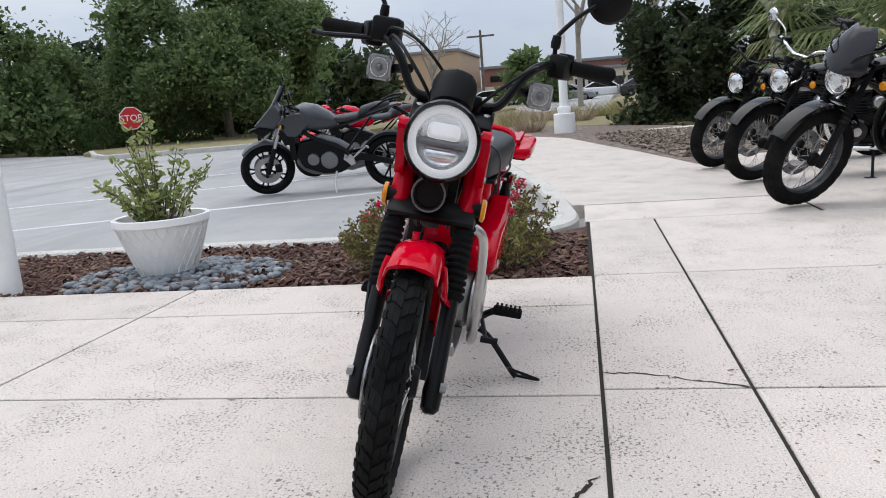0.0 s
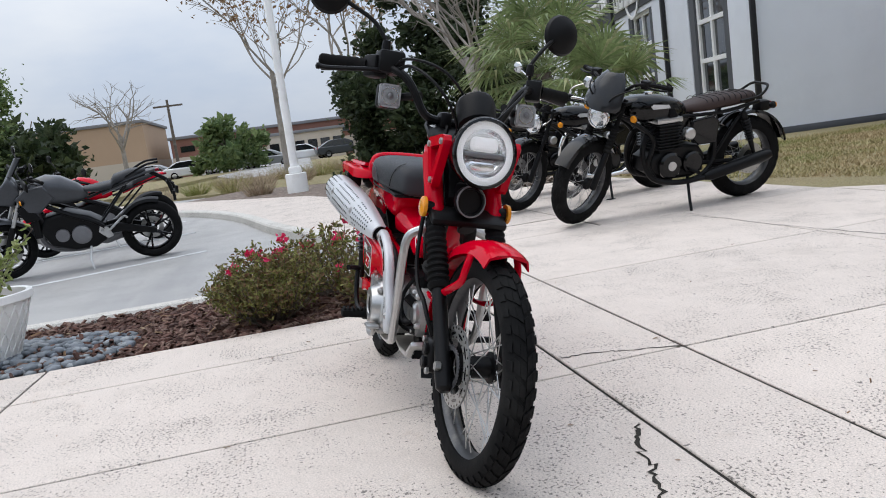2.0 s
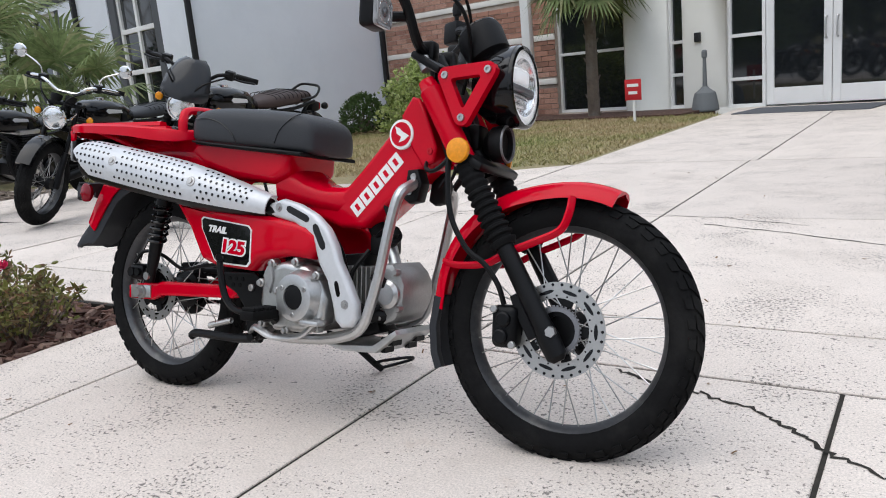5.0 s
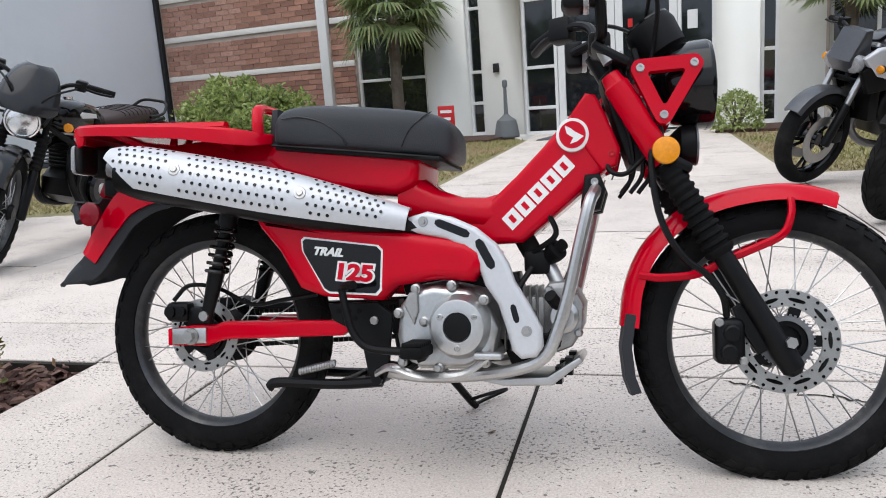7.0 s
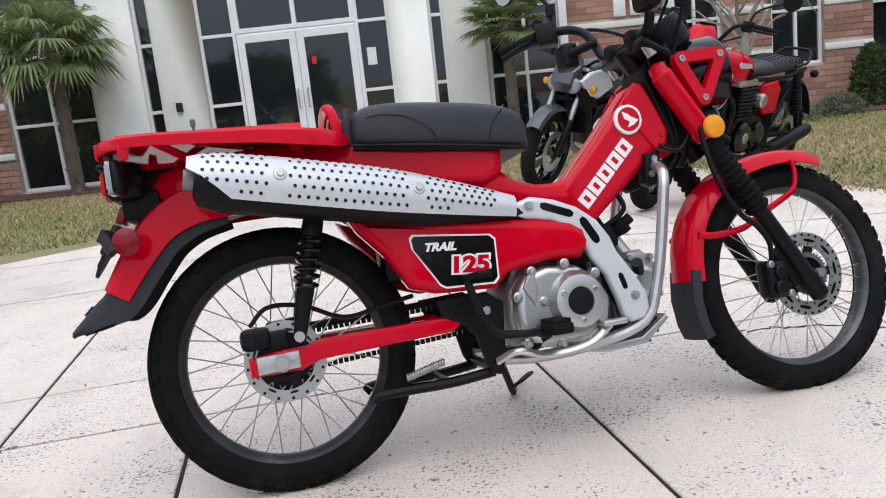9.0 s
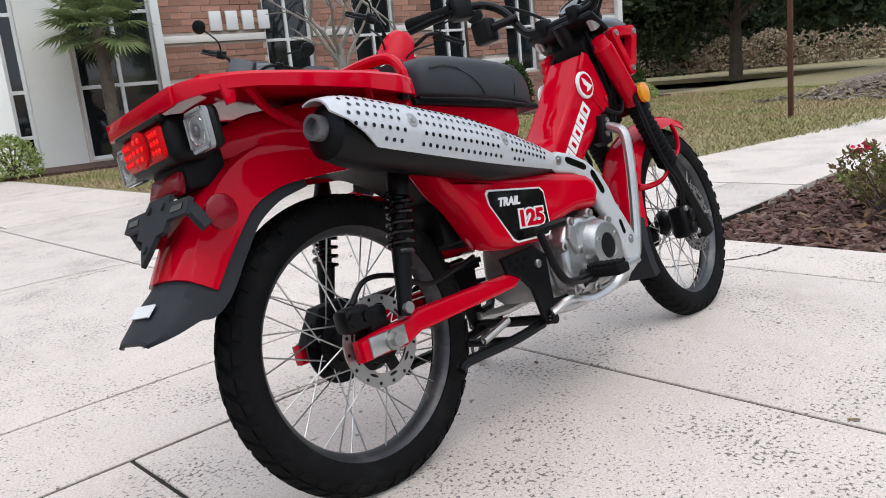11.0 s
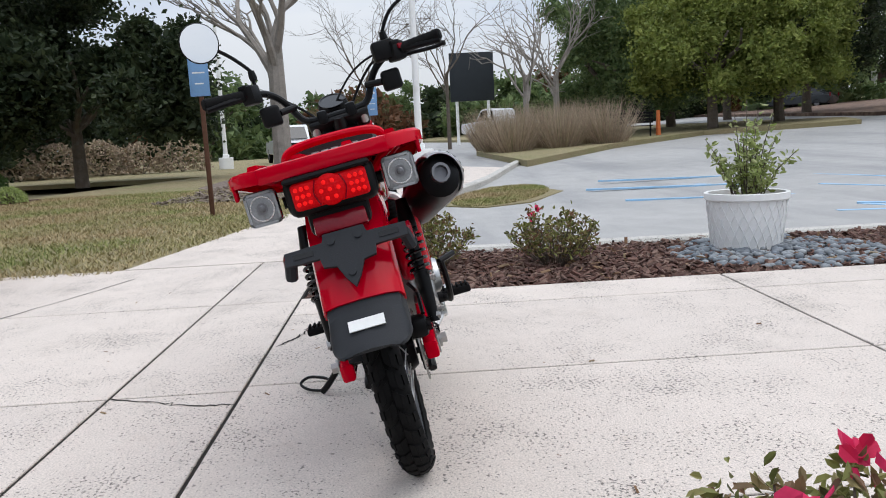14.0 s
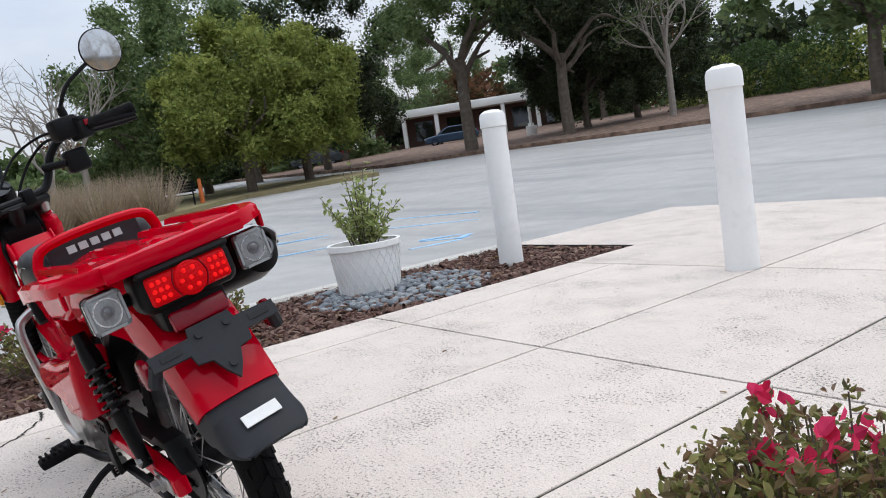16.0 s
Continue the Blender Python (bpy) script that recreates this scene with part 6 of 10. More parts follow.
# front end, turned with the bars
AXF = BODY.inverted() @ FW
fdir = (Vector((.293, 0, .793)) - Vector((.6, 0, .268))).normalized()
for s in (-1, 1):
    y = s * .085
    base = Vector((AXF.x - .012, y, AXF.z - .015))
    bm = bmesh.new()
    lathe(bm, base - fdir * .05, fdir, [(0, .012), (.01, .022), (.05, .024), (.08, .021), (.2, .02), (.3, .019)], 16)
    leg = hp("fork_leg", bm, "black_metal", "black fork leg with rubber gaiter", steer=True)
    bm = bmesh.new()
    cyl(bm, Vector((AXF.x, s * .1, AXF.z)), Vector((AXF.x, s * .114, AXF.z)), .011, seg=6)
    hp("axle_nut", bm, "steel_disc", parent=leg)
    bm = bmesh.new()
    prof = [(0, .024)]
    for k in range(11):
        q = .008 + k * .0165
        prof += [(q, .03 - .0003 * k), (q + .005, .03 - .0003 * k), (q + .0085, .0235), (q + .013, .0235)]
    prof += [(.19, .027), (.2, .022)]
    lathe(bm, base + fdir * .205, fdir, prof, 18)
    hp("fork_gaiter", bm, "rubber", "black ribbed rubber fork gaiter", parent=leg, sharp=50)
    bm = bmesh.new()
    lathe(bm, base + fdir * .41, fdir, [(0, .024), (.005, .026), (.175, .026), (.18, .022), (.2, .019), (.205, 0)], 20)
    fc = hp("fork_cover", bm, "red_paint", "glossy red fork cover", steer=True)
    # triangular lamp bracket: a plate with a three-cornered opening
    y0, y1 = s * .086, s * .108
    CORNERS = [Vector((.338, 0, .79)), Vector((.44, 0, .795)), Vector((.381, 0, .699))]
    mid = sum(CORNERS, Vector()) / 3
    outer, inner = [], []
    for q in range(3):
        p, pa, pb = CORNERS[q], CORNERS[q - 1], CORNERS[(q + 1) % 3]
        e0, e1 = (p - pa).normalized(), (pb - p).normalized()
        n0, n1 = Vector((-e0.z, 0, e0.x)), Vector((-e1.z, 0, e1.x))
        if n0.dot(p - mid) < 0:
            n0, n1 = -n0, -n1
        hole = p + (mid - p) * .42
        for k in range(6):
            n = (n0 * (1 - k / 5) + n1 * (k / 5)).normalized()
            outer.append(p + n * .0175)
            inner.append(hole + n * .005)
    bm = bmesh.new()
    rings(bm, [[p + Vector((0, y, 0)) for p in loop] for loop, y in ((outer, y0), (outer, y1), (inner, y1), (inner, y0))], closed=True, caps=False)
    tri = hp("lamp_bracket", bm, "red_paint", "red triangular headlamp bracket", steer=True)
    for x, z in ((.338, .79), (.44, .795), (.381, .699)):
        bm = bmesh.new()
        lathe(bm, (x, y1, z), (0, s, 0), [(0, .0085), (.005, .008), (.005, .004), (.002, .0035), (.002, 0)], 10)
        hp("bracket_bolt", bm, "steel_disc", parent=tri)
    bm = bmesh.new()
    cyl(bm, (.382, s * .09, .63), (.382, s * .117, .63), .016, seg=12)
    rf = hp("reflector_mount", bm, "black_plastic", steer=True)
    bm = bmesh.new()
    lathe(bm, (.382, s * .115, .63), (0, s, 0), [(0, .026), (.006, .0265), (.01, .025), (.012, .02), (.0125, 0)], 22)
    hp("amber_reflector", bm, "amber", "round amber reflector", parent=rf)
bm = bmesh.new()
box(bm, .365, .435, -.107, .107, .602, .623, .008, m=Matrix.Translation((.4, 0, .61)) @ Matrix.Rotation(radians(30), 4, "Y") @ Matrix.Translation((-.4, 0, -.61)))
hp("lower_clamp", bm, "black_metal", steer=True)
bm = bmesh.new()
box(bm, .24, .325, -.104, .104, .817, .836, .008, m=Matrix.Translation((.28, 0, .825)) @ Matrix.Rotation(radians(30), 4, "Y") @ Matrix.Translation((-.28, 0, -.825)))
hp("top_clamp", bm, "black_metal", steer=True)
bm = bmesh.new()
cyl(bm, (.255, 0, .85), (.405, 0, .58), .024, seg=14)
hp("steering_stem", bm, "black_metal", steer=True)
bm = bmesh.new()
box(bm, .335, .39, -.03, .03, .64, .7, .012)
hp("ignition_lock", bm, "black_metal", steer=True)
bm = bmesh.new()
prism(bm, [(.262, .79), (.3, .825), (.345, .74), (.372, .66), (.35, .615), (.318, .615), (.29, .7)], -.05, .05, .006)
hp("steering_cover", bm, "black_plastic", steer=True)
for y, x in ((-.055, .0), (-.06, .018), (.055, .0), (-.05, .034)):
    bm = bmesh.new()
    tube(bm, [(.285 + x, y, .815), (.292 + x, y * 1.1, .75), (.318 + x, y, .67), (.325 + x, y * .8, .6), (.3 + x, y * .7, .56)], .0045, 6)
    hp("control_cable", bm, "black_plastic", "black rubber-covered control cable", steer=True)
for y in (-.085, .085):
    bm = bmesh.new()
    cyl(bm, (.281, y, .81), (.268, y, .836), .014, seg=12)
    hp("fork_cap", bm, "steel_disc", steer=True)
# headlamp
LC = Vector((.397, 0, .776))
bm = bmesh.new()
lathe(bm, LC, (1, 0, 0.02), [(-.035, .0), (-.035, .03), (-.02, .06), (.01, .083), (.05, .093), (.085, .096), (.09, .092), (.07, .088), (.05, .08)], 36, caps=False)
lamp = hp("headlamp", bm, "black_gloss", "round lit headlamp in a gloss black shell", steer=True)
bm = bmesh.new()
lathe(bm, LC + Vector((.082, 0, 0)), (1, 0, .02), [(0, .095), (.006, .0955), (.012, .093), (.014, .086), (.006, .084)], 40, caps=False)
hp("lamp_rim", bm, "black_gloss", parent=lamp)
bm = bmesh.new()
lathe(bm, LC + Vector((.083, 0, 0)), (1, 0, .02), [(0, .085), (.003, .084), (.004, .071), (.001, .064)], 44, caps=False)
hp("halo_ring", bm, "head_ring", "white glowing ring of the headlamp", parent=lamp)
bm = bmesh.new()
lathe(bm, LC + Vector((.084, 0, 0)), (1, 0, .02), [(0, .064), (-.003, .062), (-.02, .045), (-.028, .02), (-.03, 0)], 36, caps=False)
hp("lamp_reflector", bm, "lamp_silver", parent=lamp)
bm = bmesh.new()
box(bm, LC.x + .066, LC.x + .084, -.058, .058, LC.z - .012, LC.z + .002, .004)
hp("lamp_divider", bm, "silver_dark", parent=lamp)
bm = bmesh.new()
box(bm, LC.x + .06, LC.x + .078, -.04, .04, LC.z + .004, LC.z + .042, .012, 3)
hp("lamp_bulb", bm, "head_lit", "bright upper beam of the headlamp", parent=lamp)
bm = bmesh.new()
box(bm, LC.x + .058, LC.x + .074, -.042, .042, LC.z - .05, LC.z - .016, .012, 3)
hp("lower_beam", bm, "lamp_silver", parent=lamp)
bm = bmesh.new()
lathe(bm, LC + Vector((.088, 0, 0)), (1, 0, .02), [(0, .086), (.006, .08), (.014, .055), (.018, .025), (.019, 0)], 40, caps=False)
lens = hp("lamp_lens", bm, "lens_glass", "clear domed headlamp lens", parent=lamp)
lens.visible_shadow = False
lamp.matrix_basis = STEER @ BODY @ Matrix.Translation(LC) @ Matrix.Scale(.93, 4) @ Matrix.Translation(-LC)
bm = bmesh.new()
lathe(bm, (.4, -.012, .655), (1, 0, 0), [(0, .02), (.02, .038), (.045, .041), (.05, .039), (.05, .032), (.04, .03), (.04, 0)], 26)
horn = hp("horn", bm, "black_plastic", steer=True)
bm = bmesh.new()
lathe(bm, (.45, -.012, .655), (1, 0, 0), [(0, .041), (.004, .04), (.004, .037), (0, .036)], 26, closed=True)
hp("horn_ring", bm, "silver_dark", parent=horn)
bm = bmesh.new()
lathe(bm, (.385, 0, .865), (-.5, 0, .86), [(-.035, .03), (-.02, .05), (.03, .054), (.045, .05), (.046, 0)], 28)
gauge = hp("instrument", bm, "black_plastic", "round black instrument pod", steer=True)
bm = bmesh.new()
lathe(bm, Vector((.385, 0, .865)) + Vector((-.5, 0, .86)) * .0465, (-.5, 0, .86), [(0, .049), (.004, .048), (.004, .044), (.001, .043)], 28, caps=False)
hp("gauge_bezel", bm, "black_gloss", parent=gauge)
bm = bmesh.new()
lathe(bm, Vector((.385, 0, .865)) + Vector((-.5, 0, .86)) * .0475, (-.5, 0, .86), [(0, .043), (.001, .043), (.001, 0)], 28)
hp("gauge_face", bm, "black_gloss", parent=gauge)
# handlebar and controls
bm = bmesh.new()
half = [(.262, .0, .855), (.262, .075, .857), (.266, .115, .872), (.258, .155, .938), (.24, .19, .97), (.2, .225, .98), (.147, .3, .977), (.11, .385, .97)]
OUT = Matrix.Translation((-.038, 0, -.02))
tube(bm, [(x, -y, z) for x, y, z in reversed(half)] + half[1:], .0115, 10)
bars = hp("handlebar", bm, "black_metal", "black handlebar with levers and switches", steer=True)
for y in (-.05, .05):
    bm = bmesh.new()
    box(bm, .24, .285, y - .017, y + .017, .835, .88, .008)
    hp("bar_clamp", bm, "black_metal", parent=bars)
for s in (-1, 1):
    bm = bmesh.new()
    g0, g1 = Vector((.208, s * .268, 1.004)), Vector((.15, s * .39, 1.006))
    lathe(bm, g0, g1 - g0, [(0, .019)] + [(q * .0085 + .004, .0165 + (.0016 if q % 2 else 0)) for q in range(14)] + [(.13, .018), (.136, .014)], 14)
    hp("grip", bm, "rubber", "black rubber grip", parent=bars).matrix_basis = OUT
    bm = bmesh.new()
    c = Vector((.222, s * .245, 1.0))
    mm = Matrix.Translation(c) @ Matrix.Rotation(radians(-25 * s), 4, "Z")
    box(bm, -.028, .028, -.024, .024, -.028, .03, .008, m=mm)
    box(bm, -.03, .012, -.006, .024, .02, .034, .004, m=mm)
    hp("switch_housing", bm, "black_plastic", parent=bars).matrix_basis = OUT
    if s < 0:
        bm = bmesh.new()
        box(bm, .2, .27, -.245, -.17, .985, 1.045, .01)
        hp("brake_reservoir", bm, "black_plastic", parent=bars).matrix_basis = OUT
        bm = bmesh.new()
        box(bm, -.034, -.024, -.012, .006, .004, .02, .003, m=mm)
        hp("stop_switch", bm, "red_lens", parent=bars).matrix_basis = OUT
        bm = bmesh.new()
        tube(bm, [(.255, -.225, .99), (.25, -.28, .987), (.222, -.37, .98), (.208, -.4, .982)], .0065, 8)
        lathe(bm, (.208, -.4, .982), (0, -1, 0), [(-.006, .004), (0, .009), (.008, .008), (.011, 0)], 8)
        hp("brake_lever", bm, "black_metal", parent=bars).matrix_basis = OUT
    # front flashers
    fi = indicator(.215, s * .207, .905, 1)
    fi.matrix_basis = STEER @ BODY
    bm = bmesh.new()
    cyl(bm, (.21, s * .178, .907), (.262, s * .125, .915), .011, seg=10)
    hp("indicator_stalk", bm, "black_plastic", parent=fi)
    # mirrors
    bm = bmesh.new()
    mc = Vector((.185 if s < 0 else .165, s * (.385 if s < 0 else .34), 1.18))
    tube(bm, [(.23, s * .225, 1.02), (.232, s * .222, 1.06), (.228, s * .226, 1.075), (.212, s * .265, 1.122), (.195 if s < 0 else .18, s * (.35 if s < 0 else .315), 1.165)], .006, 8)
    lathe(bm, (.232, s * .222, 1.04), (0, 0, 1), [(0, .011), (.012, .013), (.03, .011), (.034, 0)], 10)
    face = Vector((-.96, -s * .14, -.04)).normalized()
    lathe(bm, mc, face, [(-.03, .012), (-.026, .035), (-.012, .055), (0, .06), (.004, .058)], 28)
    mi = hp("mirror", bm, "black_plastic", "round black rear-view mirror", steer=True)
    mi.matrix_basis = STEER @ OUT @ BODY
    bm = bmesh.new()
    lathe(bm, mc + face * .0042, face, [(0, .0565), (.001, .0565), (.001, 0)], 28)
    hp("mirror_glass", bm, "mirror", parent=mi)
for pts, rad in (([(.212, -.2, .97), (.3, -.17, .98), (.37, -.11, .93), (.37, -.05, .85), (.35, -.04, .76)], .0045),
                 ([(.2, -.21, .965), (.28, -.18, 1.0), (.36, -.09, .97), (.35, 0, .88), (.33, .02, .8)], .004),
                 ([(.212, .2, .97), (.3, .17, .96), (.36, .1, .9), (.34, .03, .82)], .0045),
                 ([(.33, -.06, .84), (.36, -.09, .7), (.355, -.108, .6), (.37, -.118, .5), (.41, -.118, .43), (.45, -.112, .4), (.48, -.105, .36), (.49, -.09, .32)], .0065),
                 ([(.3, .03, .82), (.27, .07, .75), (.26, .07, .68)], .005),
                 ([(.35, -.07, .63), (.31, -.08, .595), (.28, -.07, .6), (.27, -.04, .63)], .005)):
    bm = bmesh.new()
    tube(bm, pts, rad, 6)
    hp("control_cable", bm, "black_plastic", "black rubber-covered control cable", steer=True)
bm = bmesh.new()
box(bm, .466, .522, -.102, -.048, .232, .318, .014, 3)
fcal = hp("front_brake_caliper", bm, "black_metal", "black two-piston front brake caliper", steer=True)
for x, z in ((.49, .255), (.496, .29)):
    bm = bmesh.new()
    lathe(bm, (x, -.1, z), (0, -1, 0), [(0, .016), (.01, .0155), (.013, .012), (.013, 0)], 16)
    hp("piston_boss", bm, "black_metal", parent=fcal)
for x, z in ((.474, .31), (.516, .24)):
    bm = bmesh.new()
    lathe(bm, (x, -.1, z), (0, -1, 0), [(0, .008), (.008, .008), (.01, .006), (.01, 0)], 8)
    hp("caliper_bolt", bm, "steel_disc", parent=fcal)
bm = bmesh.new()
prism(bm, [(.5, .335), (.528, .352), (.566, .3), (.575, .262), (.545, .25), (.515, .3)], -.088, -.07, .004)
hp("caliper_bracket", bm, "black_metal", parent=fcal)
# front mudguard
path = [(.3, .3), (.312, .38), (.345, .452), (.4, .508), (.46, .54), (.52, .557), (.58, .565), (.63, .565), (.68, .556), (.712, .545)]
bm = bmesh.new()
ribbon(bm, [(p.x, p.z) for p in smooth_path([Vector((x, 0, z)) for x, z in path], 4)], [(-.058, -.028), (-.05, -.004), (-.03, .006), (0, .009), (.03, .006), (.05, -.004), (.058, -.028), (.054, -.028), (.046, -.008), (0, .004), (-.046, -.008), (-.054, -.028)])
fg = hp("front_mudguard", bm, "red_paint", "glossy red front mudguard", steer=True, sharp=50)
bm = bmesh.new()
for s in (-1, 1):
    tube(bm, [(.62, s * .06, .54), (.617, s * .068, .508), (.6, s * .072, .472), (.55, s * .078, .448), (.49, s * .08, .424), (.44, s * .076, .4), (.37, s * .066, .394), (.33, s * .06, .4)], .0095, 8, flat=.6)
hp("mudguard_stay", bm, "red_paint", parent=fg)
bm = bmesh.new()
ribbon(bm, [(.314, .168), (.302, .2), (.296, .26), (.306, .325)], [(-.056, -.018), (-.05, .002), (0, .006), (.05, .002), (.056, -.018), (.052, -.018), (0, .001), (-.052, -.018)])
hp("mudguard_flap", bm, "grey_plastic", "dark plastic mudguard flap", parent=fg)

# ---- plants ----
RNG = np.random.default_rng(7)


def leaf_mesh(name, pos, size, mat, rng, aspect=0.5, up=0.35, fold=0.15, oval=False):
    """Many small leaves as one mesh: a folded diamond of four corners each, at random turns."""
    pos = np.asarray(pos, float)
    n = len(pos)
    ax = rng.normal(size=(n, 3))
    ax[:, 2] = ax[:, 2] * 0.7 + up
    ax /= np.linalg.norm(ax, axis=1)[:, None]
    bx = np.cross(ax, rng.normal(size=(n, 3)))
    bx /= np.linalg.norm(bx, axis=1)[:, None] + 1e-9
    nx = np.cross(ax, bx)
    s = np.broadcast_to(size, (n, 1)) * rng.uniform(0.65, 1.3, n)[:, None]
    if oval:
        v = np.empty((n, 6, 3))
        for k, (l, w) in enumerate(((0, 0), (0.35, 0.45), (0.75, 0.4), (1, 0), (0.75, -0.4), (0.35, -0.45))):
            v[:, k] = pos + ax * s * l + bx * s * aspect * w + nx * s * fold * (abs(w) * 2 - 0.5 * l * l)
        i = np.arange(n) * 6
        f = np.concatenate([np.stack([i, i + 1, i + 2, i + 3], 1), np.stack([i, i + 3, i + 4, i + 5], 1)])
    else:
        v = np.empty((n, 4, 3))
        v[:, 0] = pos
        v[:, 1] = pos + ax * s * 0.5 + bx * s * aspect * 0.5 + nx * s * fold
        v[:, 2] = pos + ax * s
        v[:, 3] = pos + ax * s * 0.5 - bx * s * aspect * 0.5 + nx * s * fold
        i = np.arange(n) * 4
        f = np.stack([i, i + 1, i + 2, i + 3], 1)
    me = bpy.data.meshes.new(name)
    me.from_pydata(v.reshape(-1, 3).tolist(), [], f.tolist())
    me.materials.append(mat)
    return me


def clump_points(n, centres, radii, rng, shell=0.55):
    """Points in round clumps, denser towards their outsides."""
    k = rng.integers(0, len(centres), n)
    d = rng.normal(size=(n, 3))
    d /= np.linalg.norm(d, axis=1)[:, None]
    r = shell + (1 - shell) * rng.uniform(0, 1, n)
    return np.asarray(centres)[k] + d * (np.asarray(radii)[k] * r)[:, None] * rng.uniform(0.75, 1.1, (n, 1))


def grow(bm, p, d, length, r, depth, rng, spread=0.55, out=None, sub=3, droop=0.0):
    """A limb that forks; ends are gathered in out."""
    q = p + d * length * 0.5 + Vector(rng.normal(size=3) * length * 0.05)
    e = p + d * length + Vector((0, 0, -droop * length))
    tube(bm, [p, q, e], r, 6 if r > 0.03 else 4, 2, r_end=r * 0.62)
    if depth == 0:
        out.append(e)
        return
    for k in range(sub):
        nd = (d + Vector(rng.normal(size=3)) * spread).normalized()
        nd.z = nd.z * 0.8 + 0.12
        grow(bm, e if k else q, nd.normalized(), length * rng.uniform(0.55, 0.8), r * 0.58, depth - 1, rng, spread, out, sub, droop)


def leafy_tree(name, x, y, trunk_h, crown_r, crown_h, n, leaf, mat, label, bark="bark", seed=1, low=0.35, limbs=5, group=""):
    rng = np.random.default_rng(seed)
    z0 = height(x, y) - 0.1
    t = thing(name, label, "tree", Matrix.Translation((x, y, z0)), group)
    bm = bmesh.new()
    r0 = 0.05 * trunk_h + 0.1
    tube(bm, [(0, 0, 0), (0.05, 0.02, trunk_h * 0.5), (0, 0, trunk_h)], r0, 10, 4, r_end=r0 * 0.7)
    ends = []
    for k in range(limbs):
        a = 2 * math.pi * k / limbs + rng.uniform(-0.4, 0.4)
        d = Vector((math.cos(a), math.sin(a), rng.uniform(0.5, 1.1))).normalized()
        grow(bm, Vector((0, 0, trunk_h * rng.uniform(0.75, 1.0))), d, crown_r * 0.5, r0 * 0.5, 1, rng, 0.5, ends, 2)
    part("trunk", bm, M[bark], t)
    m = 64
    a = rng.uniform(0, 2 * math.pi, m)
    rr = np.sqrt(rng.uniform(0, 1, m)) * crown_r * 0.82
    zz = trunk_h + crown_h * (low * -0.5 + rng.uniform(0, 1, m) * (1 - (rr / crown_r) ** 2 * 0.75))
    cs = np.stack([rr * np.cos(a), rr * np.sin(a), zz], 1)
    rad = crown_r * rng.uniform(0.14, 0.29, m)
    pts = clump_points(n, cs, rad, rng)
    k = n // 4
    pts[:k] = clump_points(k, cs, rad * 0.62, rng, 0.2)
    pts[k: k + n // 7] += rng.normal(size=(n // 7, 3)) * crown_r * 0.06
    size = np.full(n, leaf)
    size[:k] *= 2.3
    part_ob = new("crown", leaf_mesh("crown", pts, size[:, None], M[mat], rng, aspect=0.6))
    part_ob.parent = t
    return t


def bare_tree(name, x, y, h, label, seed, bark="bark_pale", leaves=0, leaf_mat="leaf_dead", depth=4, lean=0.0, r0=None, spread=0.5):
    rng = np.random.default_rng(seed)
    z0 = height(x, y) - 0.08
    t = thing(name, label, "tree", Matrix.Translation((x, y, z0)))
    bm = bmesh.new()
    r0 = r0 or 0.016 * h + 0.03
    ends = []
    tube(bm, [(0, 0, 0), (lean * 0.3, 0, h * 0.2), (lean, 0, h * 0.4)], r0, 9, 4, r_end=r0 * 0.75)
    for k in range(5):
        a = 2 * math.pi * k / 5 + rng.uniform(-0.4, 0.4)
        grow(bm, Vector((lean * (0.6 + 0.1 * k), 0, h * (0.26 + 0.035 * k))), Vector((math.cos(a) * 0.62, math.sin(a) * 0.62, 1)).normalized(), h * 0.22, r0 * 0.45, depth - 1, rng, spread, ends)
    part("trunk", bm, M[bark], t)
    if leaves:
        pts = np.array([ends[i] for i in rng.integers(0, len(ends), leaves)]) + rng.normal(size=(leaves, 3)) * 0.12 * h / 6
        ob = new("crown", leaf_mesh("crown", pts, 0.022 * h, M[leaf_mat], rng))
        ob.parent = t
    return t


